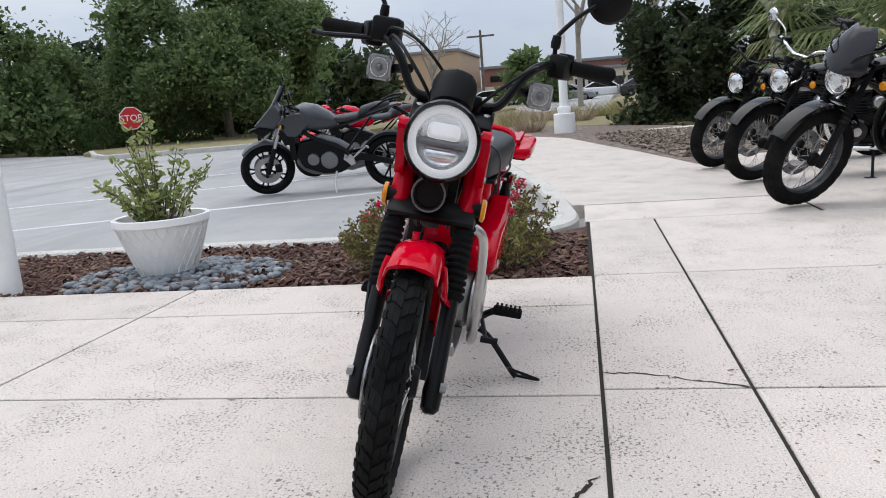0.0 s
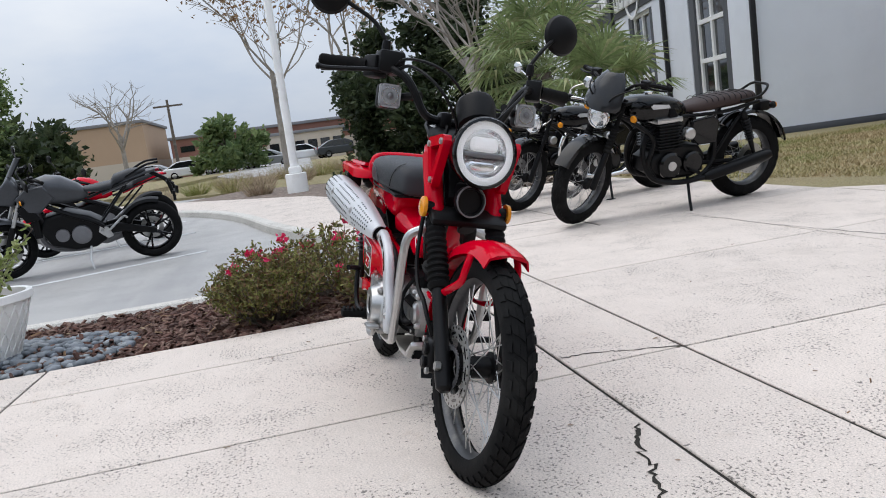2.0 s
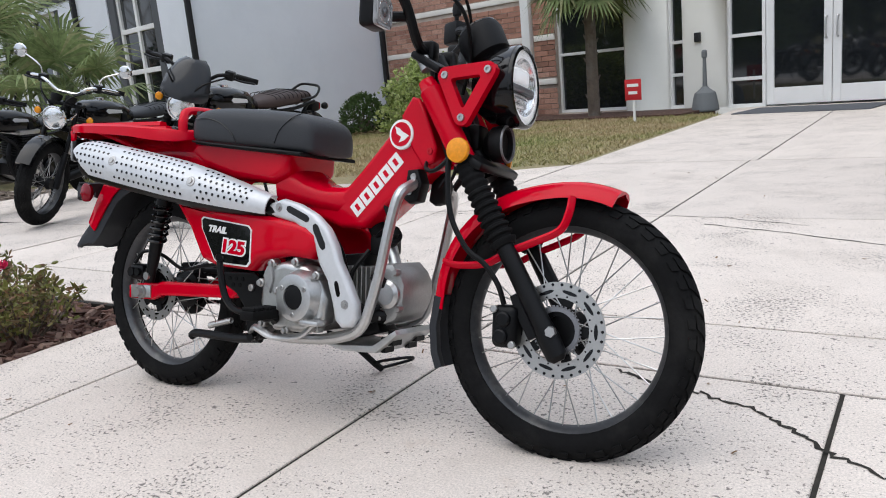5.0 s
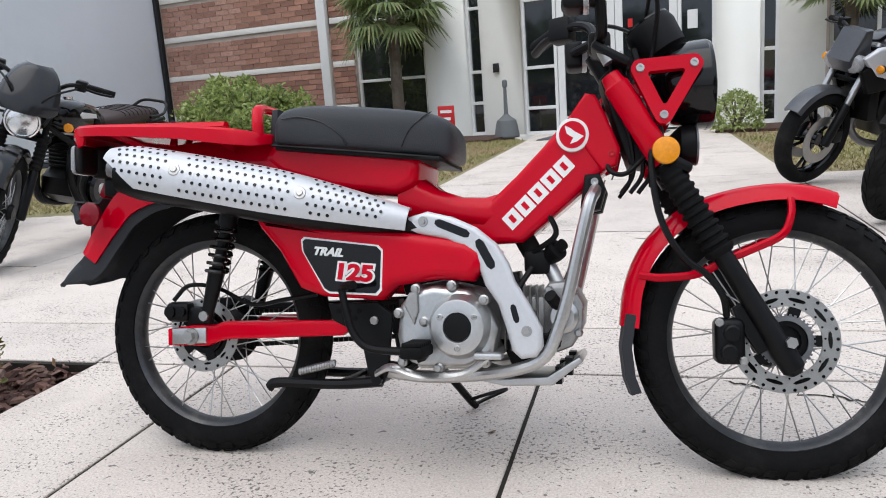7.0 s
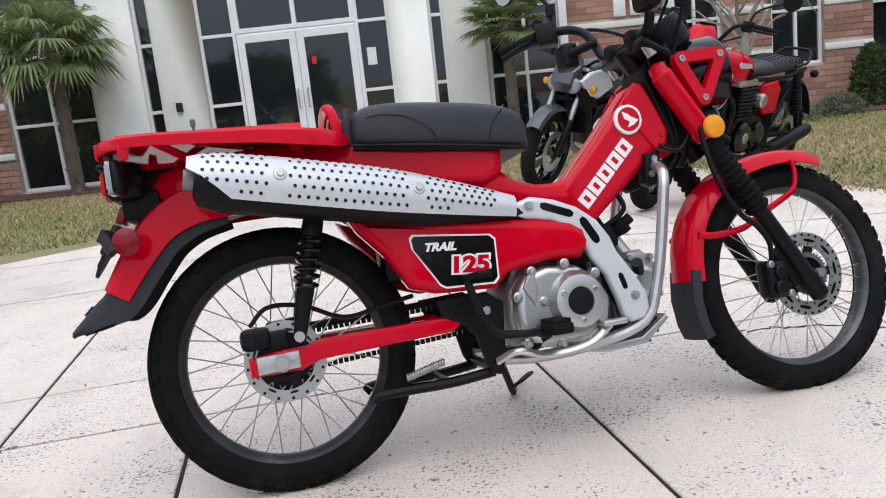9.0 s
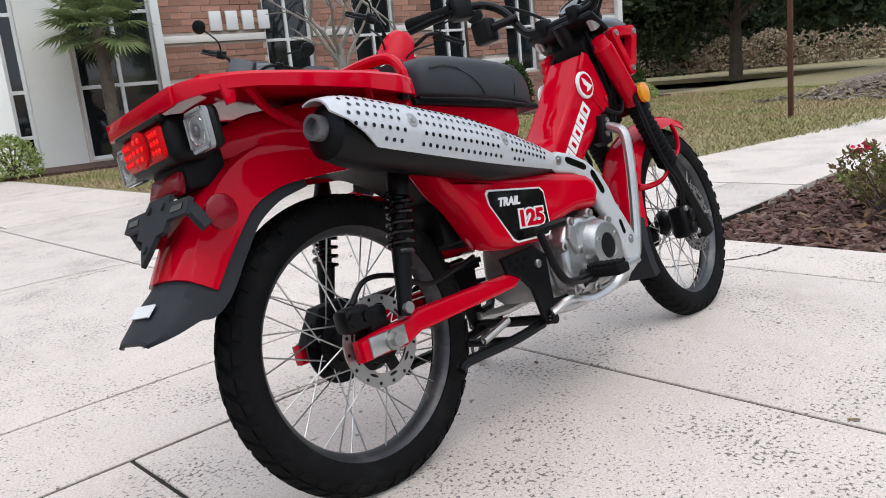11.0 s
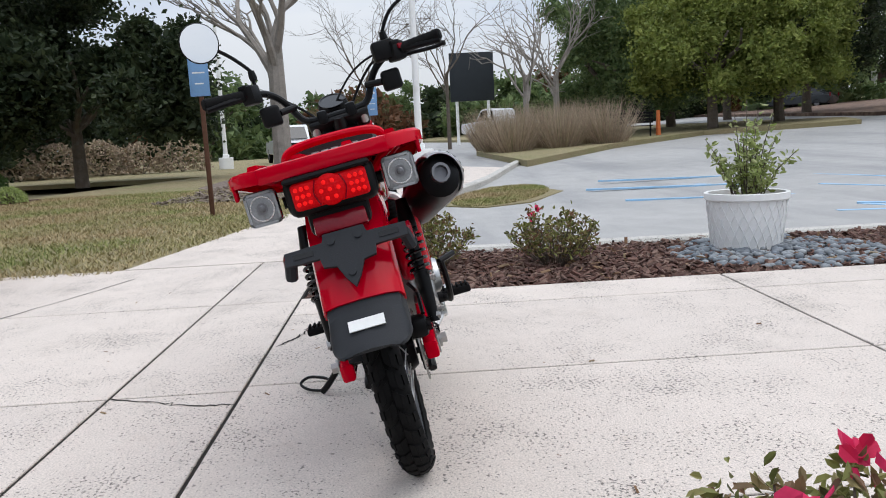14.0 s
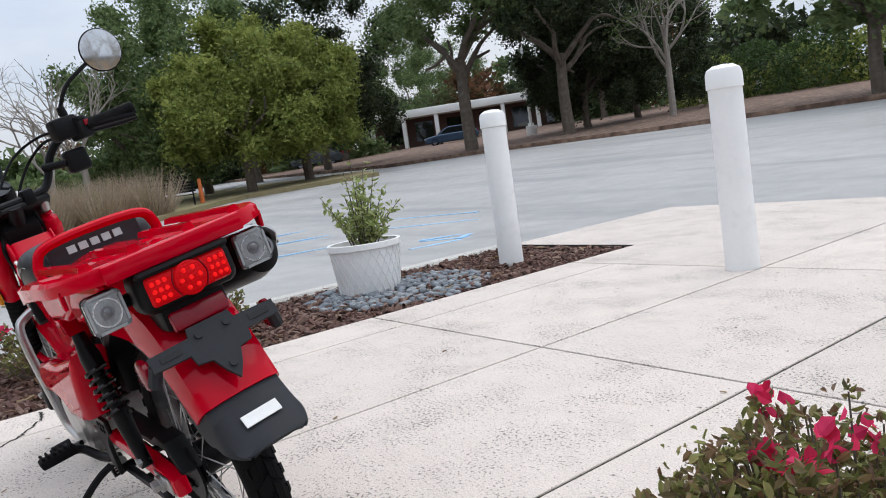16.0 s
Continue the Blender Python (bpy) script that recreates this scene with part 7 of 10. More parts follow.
def shrub(name, x, y, z, rx, ry, h, n, leaf, mat, label, seed, category="shrub", turn=0.0, lumps=0):
    rng = np.random.default_rng(seed)
    t = thing(name, label, category, pose(x, y, z, 0, 0, turn))
    bm = bmesh.new()
    for k in range(7):
        a = 2 * math.pi * k / 7
        tube(bm, [(0, 0, -0.02), (rx * 0.3 * math.cos(a), ry * 0.3 * math.sin(a), h * 0.4), (rx * 0.6 * math.cos(a), ry * 0.6 * math.sin(a), h * 0.75)], 0.02, 5, 2, r_end=0.008)
    part("stem", bm, M["bark"], t)
    th, u = rng.uniform(0, 2 * math.pi, n), rng.uniform(-0.15, 1, n)
    k = np.sqrt(np.clip(1 - np.clip(u, 0, 1) ** 2.2, 0, 1)) * rng.uniform(0.8, 1.0, n)
    bump_ = 1 + 0.13 * np.sin(5 * th + seed) * np.cos(9 * u + seed) + 0.06 * np.sin(11 * th + 7 * u)
    pts = np.stack([rx * k * bump_ * np.cos(th), ry * k * bump_ * np.sin(th), h * (0.1 + 0.88 * np.clip(u, 0, 1)) * (0.94 + 0.06 * bump_) * rng.uniform(0.86, 1, n)], 1)
    if lumps:
        # uneven billows of twigs over the dome
        a, w = rng.uniform(0, 2 * math.pi, lumps), rng.uniform(0.05, 1, lumps)
        q = np.sqrt(1 - w ** 2.6) * rng.uniform(0.55, 0.92, lumps)
        cs = np.stack([rx * q * np.cos(a), ry * q * np.sin(a), h * (0.1 + 0.72 * w * rng.uniform(0.85, 1.06, lumps))], 1)
        pts = np.concatenate([pts[: n // 3] * (0.82, 0.82, 0.84), clump_points(n - n // 3, cs, 0.2 * h * rng.uniform(0.7, 1.25, lumps), rng, 0.6)])
        pts[:, 2] = np.maximum(pts[:, 2], 0.03)
    ob = new("foliage", leaf_mesh("foliage", pts, leaf, M[mat], rng, 0.55, 0.5, oval=lumps > 0))
    ob.parent = t
    return t


def azalea(x, y, r, h, n_stem, flowers, seed, label="low azalea bush with a few red blooms in mulch", dense=20, z=-0.03, leaf=0.03, bloom=0.023):
    rng = np.random.default_rng(seed)
    t = thing("azalea", label, "bush", Matrix.Translation((x, y, z)), "azaleas in the planting beds")
    bm = bmesh.new()
    tips, leaves = [], []
    for k in range(n_stem):
        a, rr = rng.uniform(0, 2 * math.pi), math.sqrt(rng.uniform(0.02, 1)) * r
        zt = h * (1 - 0.45 * (rr / r) ** 2) * rng.uniform(0.7, 1.08)
        p0 = Vector((rr * 0.25 * math.cos(a), rr * 0.25 * math.sin(a), 0))
        p1 = Vector((rr * 0.75 * math.cos(a), rr * 0.75 * math.sin(a), zt * 0.55))
        p2 = Vector((rr * math.cos(a), rr * math.sin(a), zt))
        tube(bm, [p0, p1, p2], 0.004, 4, 3, r_end=0.0014)
        tips.append(p2)
        for q in range(dense):
            f = rng.uniform(0.35, 1.02)
            base = p0.lerp(p1, f * 2) if f < 0.5 else p1.lerp(p2, f * 2 - 1)
            leaves.append(base + Vector(rng.normal(size=3) * 0.018))
        for q in range(7):
            leaves.append(p2 + Vector(rng.normal(size=3) * 0.006))
    part("stem", bm, M["bark"], t)
    ob = new("foliage", leaf_mesh("foliage", [tuple(v) for v in leaves], leaf, M["leaf_azalea"], rng, 0.46, 0.55, oval=True))
    ob.parent = t
    order = sorted(tips, key=lambda p: -p.z)
    for k in range(flowers):
        p = order[(k * 7) % len(order)]
        pts = [p + Vector(rng.normal(size=3) * 0.38 * bloom) + Vector((0, 0, 0.3 * bloom)) for _ in range(13)]
        ob = new("flower", leaf_mesh("flower", [tuple(v) for v in pts], bloom, M["petal"], rng, 0.8, 0.5, oval=True))
        ob.parent = t
        tagged(ob, "crimson azalea bloom")
    return t


def fan_palm(x, y, trunk, radius, fronds, label, seed, lean=(0, 0), skirt=False, z=0.0, trunk_r=0.09, mat="palm_leaf", droop=0.5):
    rng = np.random.default_rng(seed)
    t = thing("palm_tree", label, "palm tree", Matrix.Translation((x, y, z)))
    bm = bmesh.new()
    top = Vector((lean[0], lean[1], trunk))
    tube(bm, [(0, 0, -0.1), (lean[0] * 0.4, lean[1] * 0.4, trunk * 0.5), top], trunk_r, 10, 6, r_end=trunk_r * 0.85)
    for k in range(int(trunk * 14)):
        f = (k + 0.5) / (trunk * 14)
        c = Vector((lean[0] * f, lean[1] * f, trunk * f))
        a = k * 2.4
        tube(bm, [c + Vector((math.cos(a), math.sin(a), 0)) * trunk_r * 0.85, c + Vector((math.cos(a) * 1.25, math.sin(a) * 1.25, 0.6)) * trunk_r], 0.022, 4, 1, r_end=0.008, smooth=False)
    part("trunk", bm, M["bark"], t)
    for k in range(fronds):
        a, el = 2.399 * k, radians(78 - 110 * (k / fronds) + rng.uniform(-8, 8))
        d = Vector((math.cos(a) * math.cos(el), math.sin(a) * math.cos(el), math.sin(el)))
        stalk = radius * rng.uniform(0.5, 0.62)
        hub = top + d * stalk
        side = d.cross(Vector((0, 0, 1))).normalized()
        nrm = side.cross(d).normalized()
        bm = bmesh.new()
        tube(bm, [top, top + d * stalk * 0.5 + Vector((0, 0, 0.02)), hub], 0.012, 4, 2, r_end=0.006)
        nb, L = 28, radius * rng.uniform(0.5, 0.62)
        for j in range(nb):
            b = radians(-125 + 250 * j / (nb - 1))
            q = (d * math.cos(b) + side * math.sin(b)).normalized()
            ln = L * (0.72 + 0.28 * math.cos(b * 0.6)) * rng.uniform(0.9, 1.08)
            w = side * math.cos(b) * 0.024 - d * math.sin(b) * 0.024
            mid = hub + q * ln * 0.55 + nrm * 0.02
            tip = hub + q * ln + Vector((0, 0, -ln * droop * rng.uniform(0.3, 0.8)))
            v = [bm.verts.new(c) for c in (hub, mid + w, tip, mid - w)]
            bm.faces.new(v)
        part("frond", bm, M[mat], t)
    return t


def grass_clump(x, y, r, h, n, mat, label, seed, name="ornamental_grass", z=None):
    rng = np.random.default_rng(seed)
    z = height(x, y) - 0.02 if z is None else z
    a, rr = rng.uniform(0, 2 * math.pi, n), np.sqrt(rng.uniform(0, 1, n)) * r
    base = np.stack([rr * 0.5 * np.cos(a), rr * 0.5 * np.sin(a), np.zeros(n)], 1)
    tip = np.stack([rr * 1.3 * np.cos(a), rr * 1.3 * np.sin(a), h * rng.uniform(0.5, 1.1, n)], 1) + rng.normal(size=(n, 3)) * 0.05 * h
    w = rng.normal(size=(n, 3))
    w[:, 2] = 0
    w *= (0.007 * h / 0.8) / (np.linalg.norm(w, axis=1)[:, None] + 1e-9)
    v = np.stack([base - w, base + w, tip], 1).reshape(-1, 3)
    me = bpy.data.meshes.new(name)
    me.from_pydata(v.tolist(), [], [(3 * i, 3 * i + 1, 3 * i + 2) for i in range(n)])
    me.materials.append(M[mat])
    ob = new(name, me)
    ob.location = (x, y, z)
    return tagged(ob, label, "grass", kind="stuff")


def scatter_chips(name, inside, box_, n, lo, hi, z, mat, label, seed, thick=0.25, lift=0.02, category="mulch"):
    """Flat chips strewn over a plan area, as one mesh."""
    rng = np.random.default_rng(seed)
    vs, fs = [], []
    x0, x1, y0, y1 = box_
    while len(vs) < n * 8:
        x, y = rng.uniform(x0, x1), rng.uniform(y0, y1)
        if not inside(x, y):
            continue
        l = rng.uniform(lo, hi)
        w, t = l * rng.uniform(0.2, 0.45), l * thick * rng.uniform(0.3, 1)
        m = Matrix.Translation((x, y, z + rng.uniform(0, lift))) @ Euler((rng.normal() * 0.35, rng.normal() * 0.35, rng.uniform(0, 6.28))).to_matrix().to_4x4()
        b = len(vs)
        for sx, sy, sz in ((-1, -1, -1), (1, -1, -1), (1, 1, -1), (-1, 1, -1), (-.8, -.7, 1), (.7, -.8, 1), (.8, .7, 1), (-.7, .8, 1)):
            vs.append(tuple(m @ Vector((sx * l / 2, sy * w / 2, sz * t / 2))))
        for q in ((4, 5, 6, 7), (0, 1, 5, 4), (1, 2, 6, 5), (2, 3, 7, 6), (3, 0, 4, 7)):
            fs.append(tuple(b + k for k in q))
    me = bpy.data.meshes.new(name)
    me.from_pydata(vs, [], fs)
    me.materials.append(mat)
    return tagged(new(name, me), label, category, kind="stuff")


def pebbles(name, cx, cy, rx, ry, n, z, label, seed, inside):
    rng = np.random.default_rng(seed)
    bm0 = bmesh.new()
    bmesh.ops.create_icosphere(bm0, subdivisions=1, radius=1.0)
    base = np.array([v.co for v in bm0.verts])
    faces = [[v.index for v in f.verts] for f in bm0.faces]
    bm0.free()
    vs, fs = [], []
    k = 0
    while k < n:
        a, r = rng.uniform(0, 6.28), math.sqrt(rng.uniform(0, 1))
        x, y = cx + rx * r * math.cos(a), cy + ry * r * math.sin(a)
        if not inside(x, y):
            continue
        s = rng.uniform(0.02, 0.042)
        p = base * np.array([s, s * rng.uniform(0.6, 0.9), s * rng.uniform(0.35, 0.6)]) * rng.uniform(0.92, 1.08, base.shape)
        t = rng.uniform(0, 6.28)
        p = p @ np.array([[math.cos(t), math.sin(t), 0], [-math.sin(t), math.cos(t), 0], [0, 0, 1]]) + np.array([x, y, z + s * 0.35 + 0.02 * (1 - r)])
        b = len(vs)
        vs += p.tolist()
        fs += [[b + i for i in f] for f in faces]
        k += 1
    me = bpy.data.meshes.new(name)
    me.from_pydata(vs, [], fs)
    me.polygons.foreach_set("use_smooth", [True] * len(fs))
    me.materials.append(M["pebble"])
    return tagged(new(name, me), label, "pebbles", kind="stuff")


def flower_pot(x, y, r, h, seed, label, turn=0.0, foot=0.78):
    """A white round planter with a cross-hatched side."""
    rng = np.random.default_rng(seed)
    t = thing("flower_pot", label, "planter", pose(x, y, -0.03, 0, 0, turn), "white planters in the beds")
    bm = bmesh.new()
    lathe(bm, (0, 0, 0), (0, 0, 1), [(0, 0), (0, r * foot), (h * 0.3, r * (foot + (0.94 - foot) * 0.42)), (h * 0.6, r * (foot + (0.94 - foot) * 0.76)), (h * 0.88, r * 0.94), (h * 0.89, r * 1.0), (h * 0.99, r * 1.0), (h, r * 0.97), (h * 0.99, r * 0.9), (h * 0.86, r * 0.86), (h * 0.86, 0)], 48)
    n = 26
    for k in range(n):
        for s in (-1, 1):
            pts = []
            for j in range(7):
                f = j / 6
                rad = r * (foot + 0.01 + (0.925 - foot) * f ** 0.85) + 0.003
                a = 2 * math.pi * (k + s * f * 2.6) / n
                pts.append((rad * math.cos(a), rad * math.sin(a), h * (0.02 + 0.84 * f)))
            tube(bm, pts, 0.0032, 3, 1, smooth=False)
    part("pot", bm, M["pot_white"], t, "white glazed planter with a cross-hatched side")
    bm = bmesh.new()
    lathe(bm, (0, 0, h * 0.85), (0, 0, 1), [(0, r * 0.88), (0.012, r * 0.85), (0.03, r * 0.4), (0.03, 0)], 24)
    part("soil", bm, M["soil"], t)
    bm = bmesh.new()
    leaves = []
    for k in range(34):
        a, rr = rng.uniform(0, 6.28), rng.uniform(0.1, 1.25) * r
        zt = h + rng.uniform(0.12, 0.54) * (1.15 - 0.45 * rr / r)
        p0, p1, p2 = Vector((rr * 0.3 * math.cos(a), rr * 0.3 * math.sin(a), h * 0.86)), Vector((rr * 0.6 * math.cos(a), rr * 0.6 * math.sin(a), (zt + h) / 2)), Vector((rr * math.cos(a), rr * math.sin(a), zt))
        tube(bm, [p0, p1, p2], 0.004, 4, 3, r_end=0.002)
        for q in range(26):
            f = rng.uniform(0.15, 1.0)
            b = p0.lerp(p1, f * 2) if f < 0.5 else p1.lerp(p2, f * 2 - 1)
            leaves.append(b + Vector(rng.normal(size=3) * 0.014))
    part("stem", bm, M["bark"], t)
    ob = new("foliage", leaf_mesh("foliage", [tuple(v) for v in leaves], 0.045, M["leaf_pot"], rng, 0.45, 0.5, oval=True))
    ob.parent = t
    tagged(ob, "variegated green shrub leaves")
    return t


flower_pot(-1.79, -1.81, 0.262, 0.36, 3, "white bowl planter with a green shrub standing on pebbles", foot=0.5)
flower_pot(2.28, -2.06, 0.245, 0.36, 9, "white planter with a green shrub standing on pebbles")
in_a = lambda x, y: -2.54 < x < -1.37 and (y > -2.75 or x < -1.4 - (-2.75 - y) * 0.6) and y > -3.3 and y < 0.5 - max(0, -2.45 - x)
in_b = lambda x, y: 1.46 < x < 3.17 and -3.7 < y < 0.51 and (x < 2.74 or y > (x - 2.74) * 0.9 - 0.25)
scatter_chips("bark_mulch", in_a, (-2.56, -1.37, -3.3, 0.5), 6000, 0.02, 0.075, -0.03, M["mulch"], "dark red-brown shredded bark mulch", 11, lift=0.03)
scatter_chips("bark_mulch", in_b, (1.42, 3.2, -3.7, 0.52), 7400, 0.02, 0.075, -0.03, M["mulch"], "dark red-brown shredded bark mulch", 12, lift=0.03)
scatter_chips("fallen_leaves", in_a, (-2.56, -1.4, -3.3, 0.5), 90, 0.03, 0.07, 0.0, M["leaf_dead"], "dry brown fallen leaves on mulch", 13, 0.05, 0.02, "leaves")
scatter_chips("fallen_leaves", in_b, (1.42, 3.2, -3.7, 0.5), 120, 0.03, 0.07, 0.0, M["leaf_dead"], "dry brown fallen leaves on mulch", 14, 0.05, 0.02, "leaves")
scatter_chips("pavement_litter", lambda x, y: True, (-2.4, 2.4, -3.2, 4.6), 120, 0.006, 0.022, 0.003, M["leaf_dead"], "scattered bits of bark and leaf on concrete", 15, 0.1, 0.002, "litter")
pebbles("river_pebbles", -1.72, -1.72, 0.5, 0.62, 520, -0.02, "smooth grey river pebbles round the planter", 5, in_a)
pebbles("river_pebbles", 2.1, -2.15, 0.62, 0.6, 560, -0.02, "smooth grey river pebbles round the planter", 6, in_b)
azalea(-1.65, -0.42, 0.32, 0.4, 150, 9, 21, dense=52, leaf=0.022, bloom=0.028)
azalea(-2.05, -0.02, 0.38, 0.42, 100, 8, 22, bloom=0.027)
azalea(-1.62, 0.12, 0.24, 0.3, 50, 2, 23)
azalea(2.2, -0.1, 0.3, 0.36, 70, 4, 24)
azalea(2.1, -0.85, 0.28, 0.34, 60, 2, 25)


def lawn_blades(name, inside, box_, n, hgt, label, seed):
    """Short turf, as one mesh of thin blades; greener in patches."""
    rng = np.random.default_rng(seed)
    x0, x1, y0, y1 = box_
    pts = np.stack([rng.uniform(x0, x1, n * 2), rng.uniform(y0, y1, n * 2)], 1)
    pts = np.array([q for q in pts if inside(q[0], q[1])][:n])
    k = len(pts)
    a = rng.uniform(0, 6.283, k)
    w = np.stack([np.cos(a), np.sin(a), np.zeros(k)], 1) * rng.uniform(0.004, 0.009, k)[:, None]
    base = np.concatenate([pts, np.full((k, 1), -0.008)], 1)
    tip = base + np.stack([rng.normal(size=k) * hgt * 0.7, rng.normal(size=k) * hgt * 0.7, hgt * rng.uniform(0.4, 1.2, k)], 1)
    v = np.stack([base - w, base + w, tip], 1).reshape(-1, 3)
    me = bpy.data.meshes.new(name)
    me.from_pydata(v.tolist(), [], [(3 * i, 3 * i + 1, 3 * i + 2) for i in range(k)])
    me.materials.append(M["turf"])
    return tagged(new(name, me), label, "grass", kind="stuff")


def turf_mat():
    m, nt, b = mat_new("turf")
    geo = nt.nodes.new("ShaderNodeNewGeometry")
    n = node(nt, "ShaderNodeTexNoise", Scale=0.55, Detail=5.0, Roughness=0.6)
    nt.links.new(geo.outputs["Position"], n.inputs["Vector"])
    dry = ramp(nt, geo.outputs["Random Per Island"], [(0, (0.24, 0.17, 0.09)), (0.5, (0.38, 0.29, 0.16)), (1, (0.5, 0.41, 0.25))]).outputs["Color"]
    green = ramp(nt, geo.outputs["Random Per Island"], [(0, (0.13, 0.17, 0.05)), (0.6, (0.24, 0.27, 0.09)), (1, (0.42, 0.36, 0.18))]).outputs["Color"]
    f = ramp(nt, n.outputs["Fac"], [(0.42, (0, 0, 0)), (0.62, (1, 1, 1))]).outputs["Color"]
    nt.links.new(mix(nt, f, dry, green), b.inputs["Base Color"])
    b.inputs["Roughness"].default_value = 0.9
    b.inputs["Specular IOR Level"].default_value = 0.2
    return m


M["turf"] = turf_mat()
lawn_blades("turf", lambda x, y: y > 4.78 + max(0, -1.6 - x) * -0.28 and y < 10.6 - 0.19 * (x + 1.4) - 0.6 and (x > -2.5 or y > 4.5 - 0.8 * (-2.5 - x)) and y > 3.75, (-8.2, -1.4, 3.8, 11.2), 60000, 0.04, "short brown and green winter turf", 31)
lawn_blades("turf", lambda x, y: y > max(1.9 - 0.19 * (x - 2.5), 4.76 if x < 2.58 else -9) and y < 9.0 - 0.19 * (x - 1.4), (1.42, 13.0, 0.0, 9.0), 90000, 0.04, "short brown and green winter turf", 32)

scatter_chips("bark_mulch", lambda x, y: y > 1.95 - 0.19 * (x + 6.8) * -1.0 - 0.3 and y < 3.4, (-12.5, -6.95, 0.8, 3.4), 3500, 0.04, 0.13, 0.0, M["mulch_chip"], "weathered grey-brown bark mulch by the sidewalk", 16, 0.2, 0.03)

# ---- other motorcycles ----
def bike_frame(front, rear, lean=9.0):
    """Pose of a motorcycle from where its wheels stand; it leans to its own left."""
    f, r = Vector((*front, 0)), Vector((*rear, 0))
    d = (f - r).normalized()
    c = (f + r) / 2
    z = LOT_Z if c.x < -3 and c.y < 0 else 0.0
    return Matrix.Translation((c.x, c.y, z)) @ Matrix.Rotation(math.atan2(d.y, d.x), 4, "Z") @ Matrix.Rotation(radians(-lean), 4, "X")


def loaf(bm, rows):
    """A rounded body from cross-sections (x, z low, z high, half width)."""
    rings(bm, [[Vector((x, w * a, zb + (zt - zb) * b)) for a, b in ((-.7, 0), (-.95, .15), (-1, .45), (-.92, .75), (-.65, .95), (-.25, 1), (.25, 1), (.65, .95), (.92, .75), (1, .45), (.95, .15), (.7, 0))] for x, zb, zt, w in rows])


FRONT_PARTS = ("front_wheel", "fork", "fork_leg", "fork_tube", "fork_gaiter", "triple_clamp", "headlamp", "lamp_bracket", "flyscreen", "instrument", "handlebar", "cable", "front_mudguard", "brake_caliper", "indicator", "indicator_stalk", "nose_fairing", "lamp_cowl", "lever_guard", "guard_stay")


def turn_bars(t, top, axle, deg, keep=()):
    """Turns the front end about the steering head."""
    a = Vector(top) - Vector(axle)
    m = Matrix.Translation(top) @ Matrix.Rotation(radians(deg), 4, a) @ Matrix.Translation(-Vector(top))
    for ob in t.children:
        base = ob.name.split(".")[0]
        if base in FRONT_PARTS and base not in keep and (not base.startswith("indicator") or sum(v.co.x for v in ob.data.vertices) > 0):
            ob.matrix_basis = m @ ob.matrix_basis


def round_lamp(parent, c, r, name="headlamp", shell="black_gloss", grille=False, d=(1, 0, 0)):
    bm = bmesh.new()
    lathe(bm, c, d, [(-.09, 0), (-.085, r * .5), (-.04, r * .92), (0, r), (.012, r * 1.02)], 26)
    l = part(name, bm, M[shell], parent, "round headlamp")
    bm = bmesh.new()
    lathe(bm, Vector(c) + Vector(d) * .006, d, [(0, r * 1.03), (.012, r * 1.02), (.014, r * .93), (.006, r * .9)], 26, caps=False)
    part("lamp_rim", bm, M["chrome" if not grille else "black_metal"], l)
    bm = bmesh.new()
    lathe(bm, Vector(c) + Vector(d) * .008, d, [(0, r * .93), (.01, r * .8), (.018, r * .4), (.02, 0)], 24)
    part("lamp_lens", bm, M["lamp_silver"], l)
    if grille:
        bm = bmesh.new()
        for k in range(8):
            a = math.pi * k / 8
            dy, dz = math.cos(a) * r * .9, math.sin(a) * r * .9
            p = Vector(c) + Vector((.032, 0, 0))
            cyl(bm, p + Vector((-.012, dy, dz)), p, .003, seg=5)
            cyl(bm, p + Vector((-.012, -dy, -dz)), p, .003, seg=5)
        part("lamp_grille", bm, M["chrome"], l)
    return l


def bars_and_mirrors(t, x, z, width, rise, mirror=True, mat="black_metal", stalk="black_metal"):
    bm = bmesh.new()
    half = [(x, 0, z), (x, .08, z + .005), (x + .01, .16, z + rise), (x - .06, .26, z + rise + .01), (x - .12, width, z + rise - .005)]
    tube(bm, [(a, -b, c) for a, b, c in reversed(half)] + half[1:], .012, 8)
    hb = part("handlebar", bm, M[mat], t)
    for s in (-1, 1):
        bm = bmesh.new()
        cyl(bm, (x - .075, s * (width - .13), z + rise + .005), (x - .122, s * (width + .005), z + rise - .005), .018, seg=10)
        part("grip", bm, M["rubber"], hb)
        bm = bmesh.new()
        box(bm, x - .075, x - .015, s * (width - .16) - .03, s * (width - .16) + .03, z + rise - .025, z + rise + .035, .01)
        tube(bm, [(x - .02, s * (width - .17), z + rise), (x - .03, s * (width - .08), z + rise - .01), (x - .07, s * (width - .0), z + rise - .012)], .007, 6)
        part("lever", bm, M["black_metal"], hb)
        if mirror:
            bm = bmesh.new()
            mc = Vector((x - .05, s * (width + .03), z + rise + .17))
            tube(bm, [(x - .04, s * (width - .16), z + rise + .02), (x - .035, s * (width - .12), z + rise + .1), mc], .006, 6)
            lathe(bm, mc, (-1, 0, 0), [(-.02, .01), (-.012, .045), (0, .052), (.004, .05)], 18)
            mi = part("mirror", bm, M[stalk], hb)
            bm = bmesh.new()
            lathe(bm, mc + Vector((-.0045, 0, 0)), (-1, 0, 0), [(0, .048), (.001, .048), (.001, 0)], 18)
            part("mirror_glass", bm, M["mirror"], hb)
    return hb


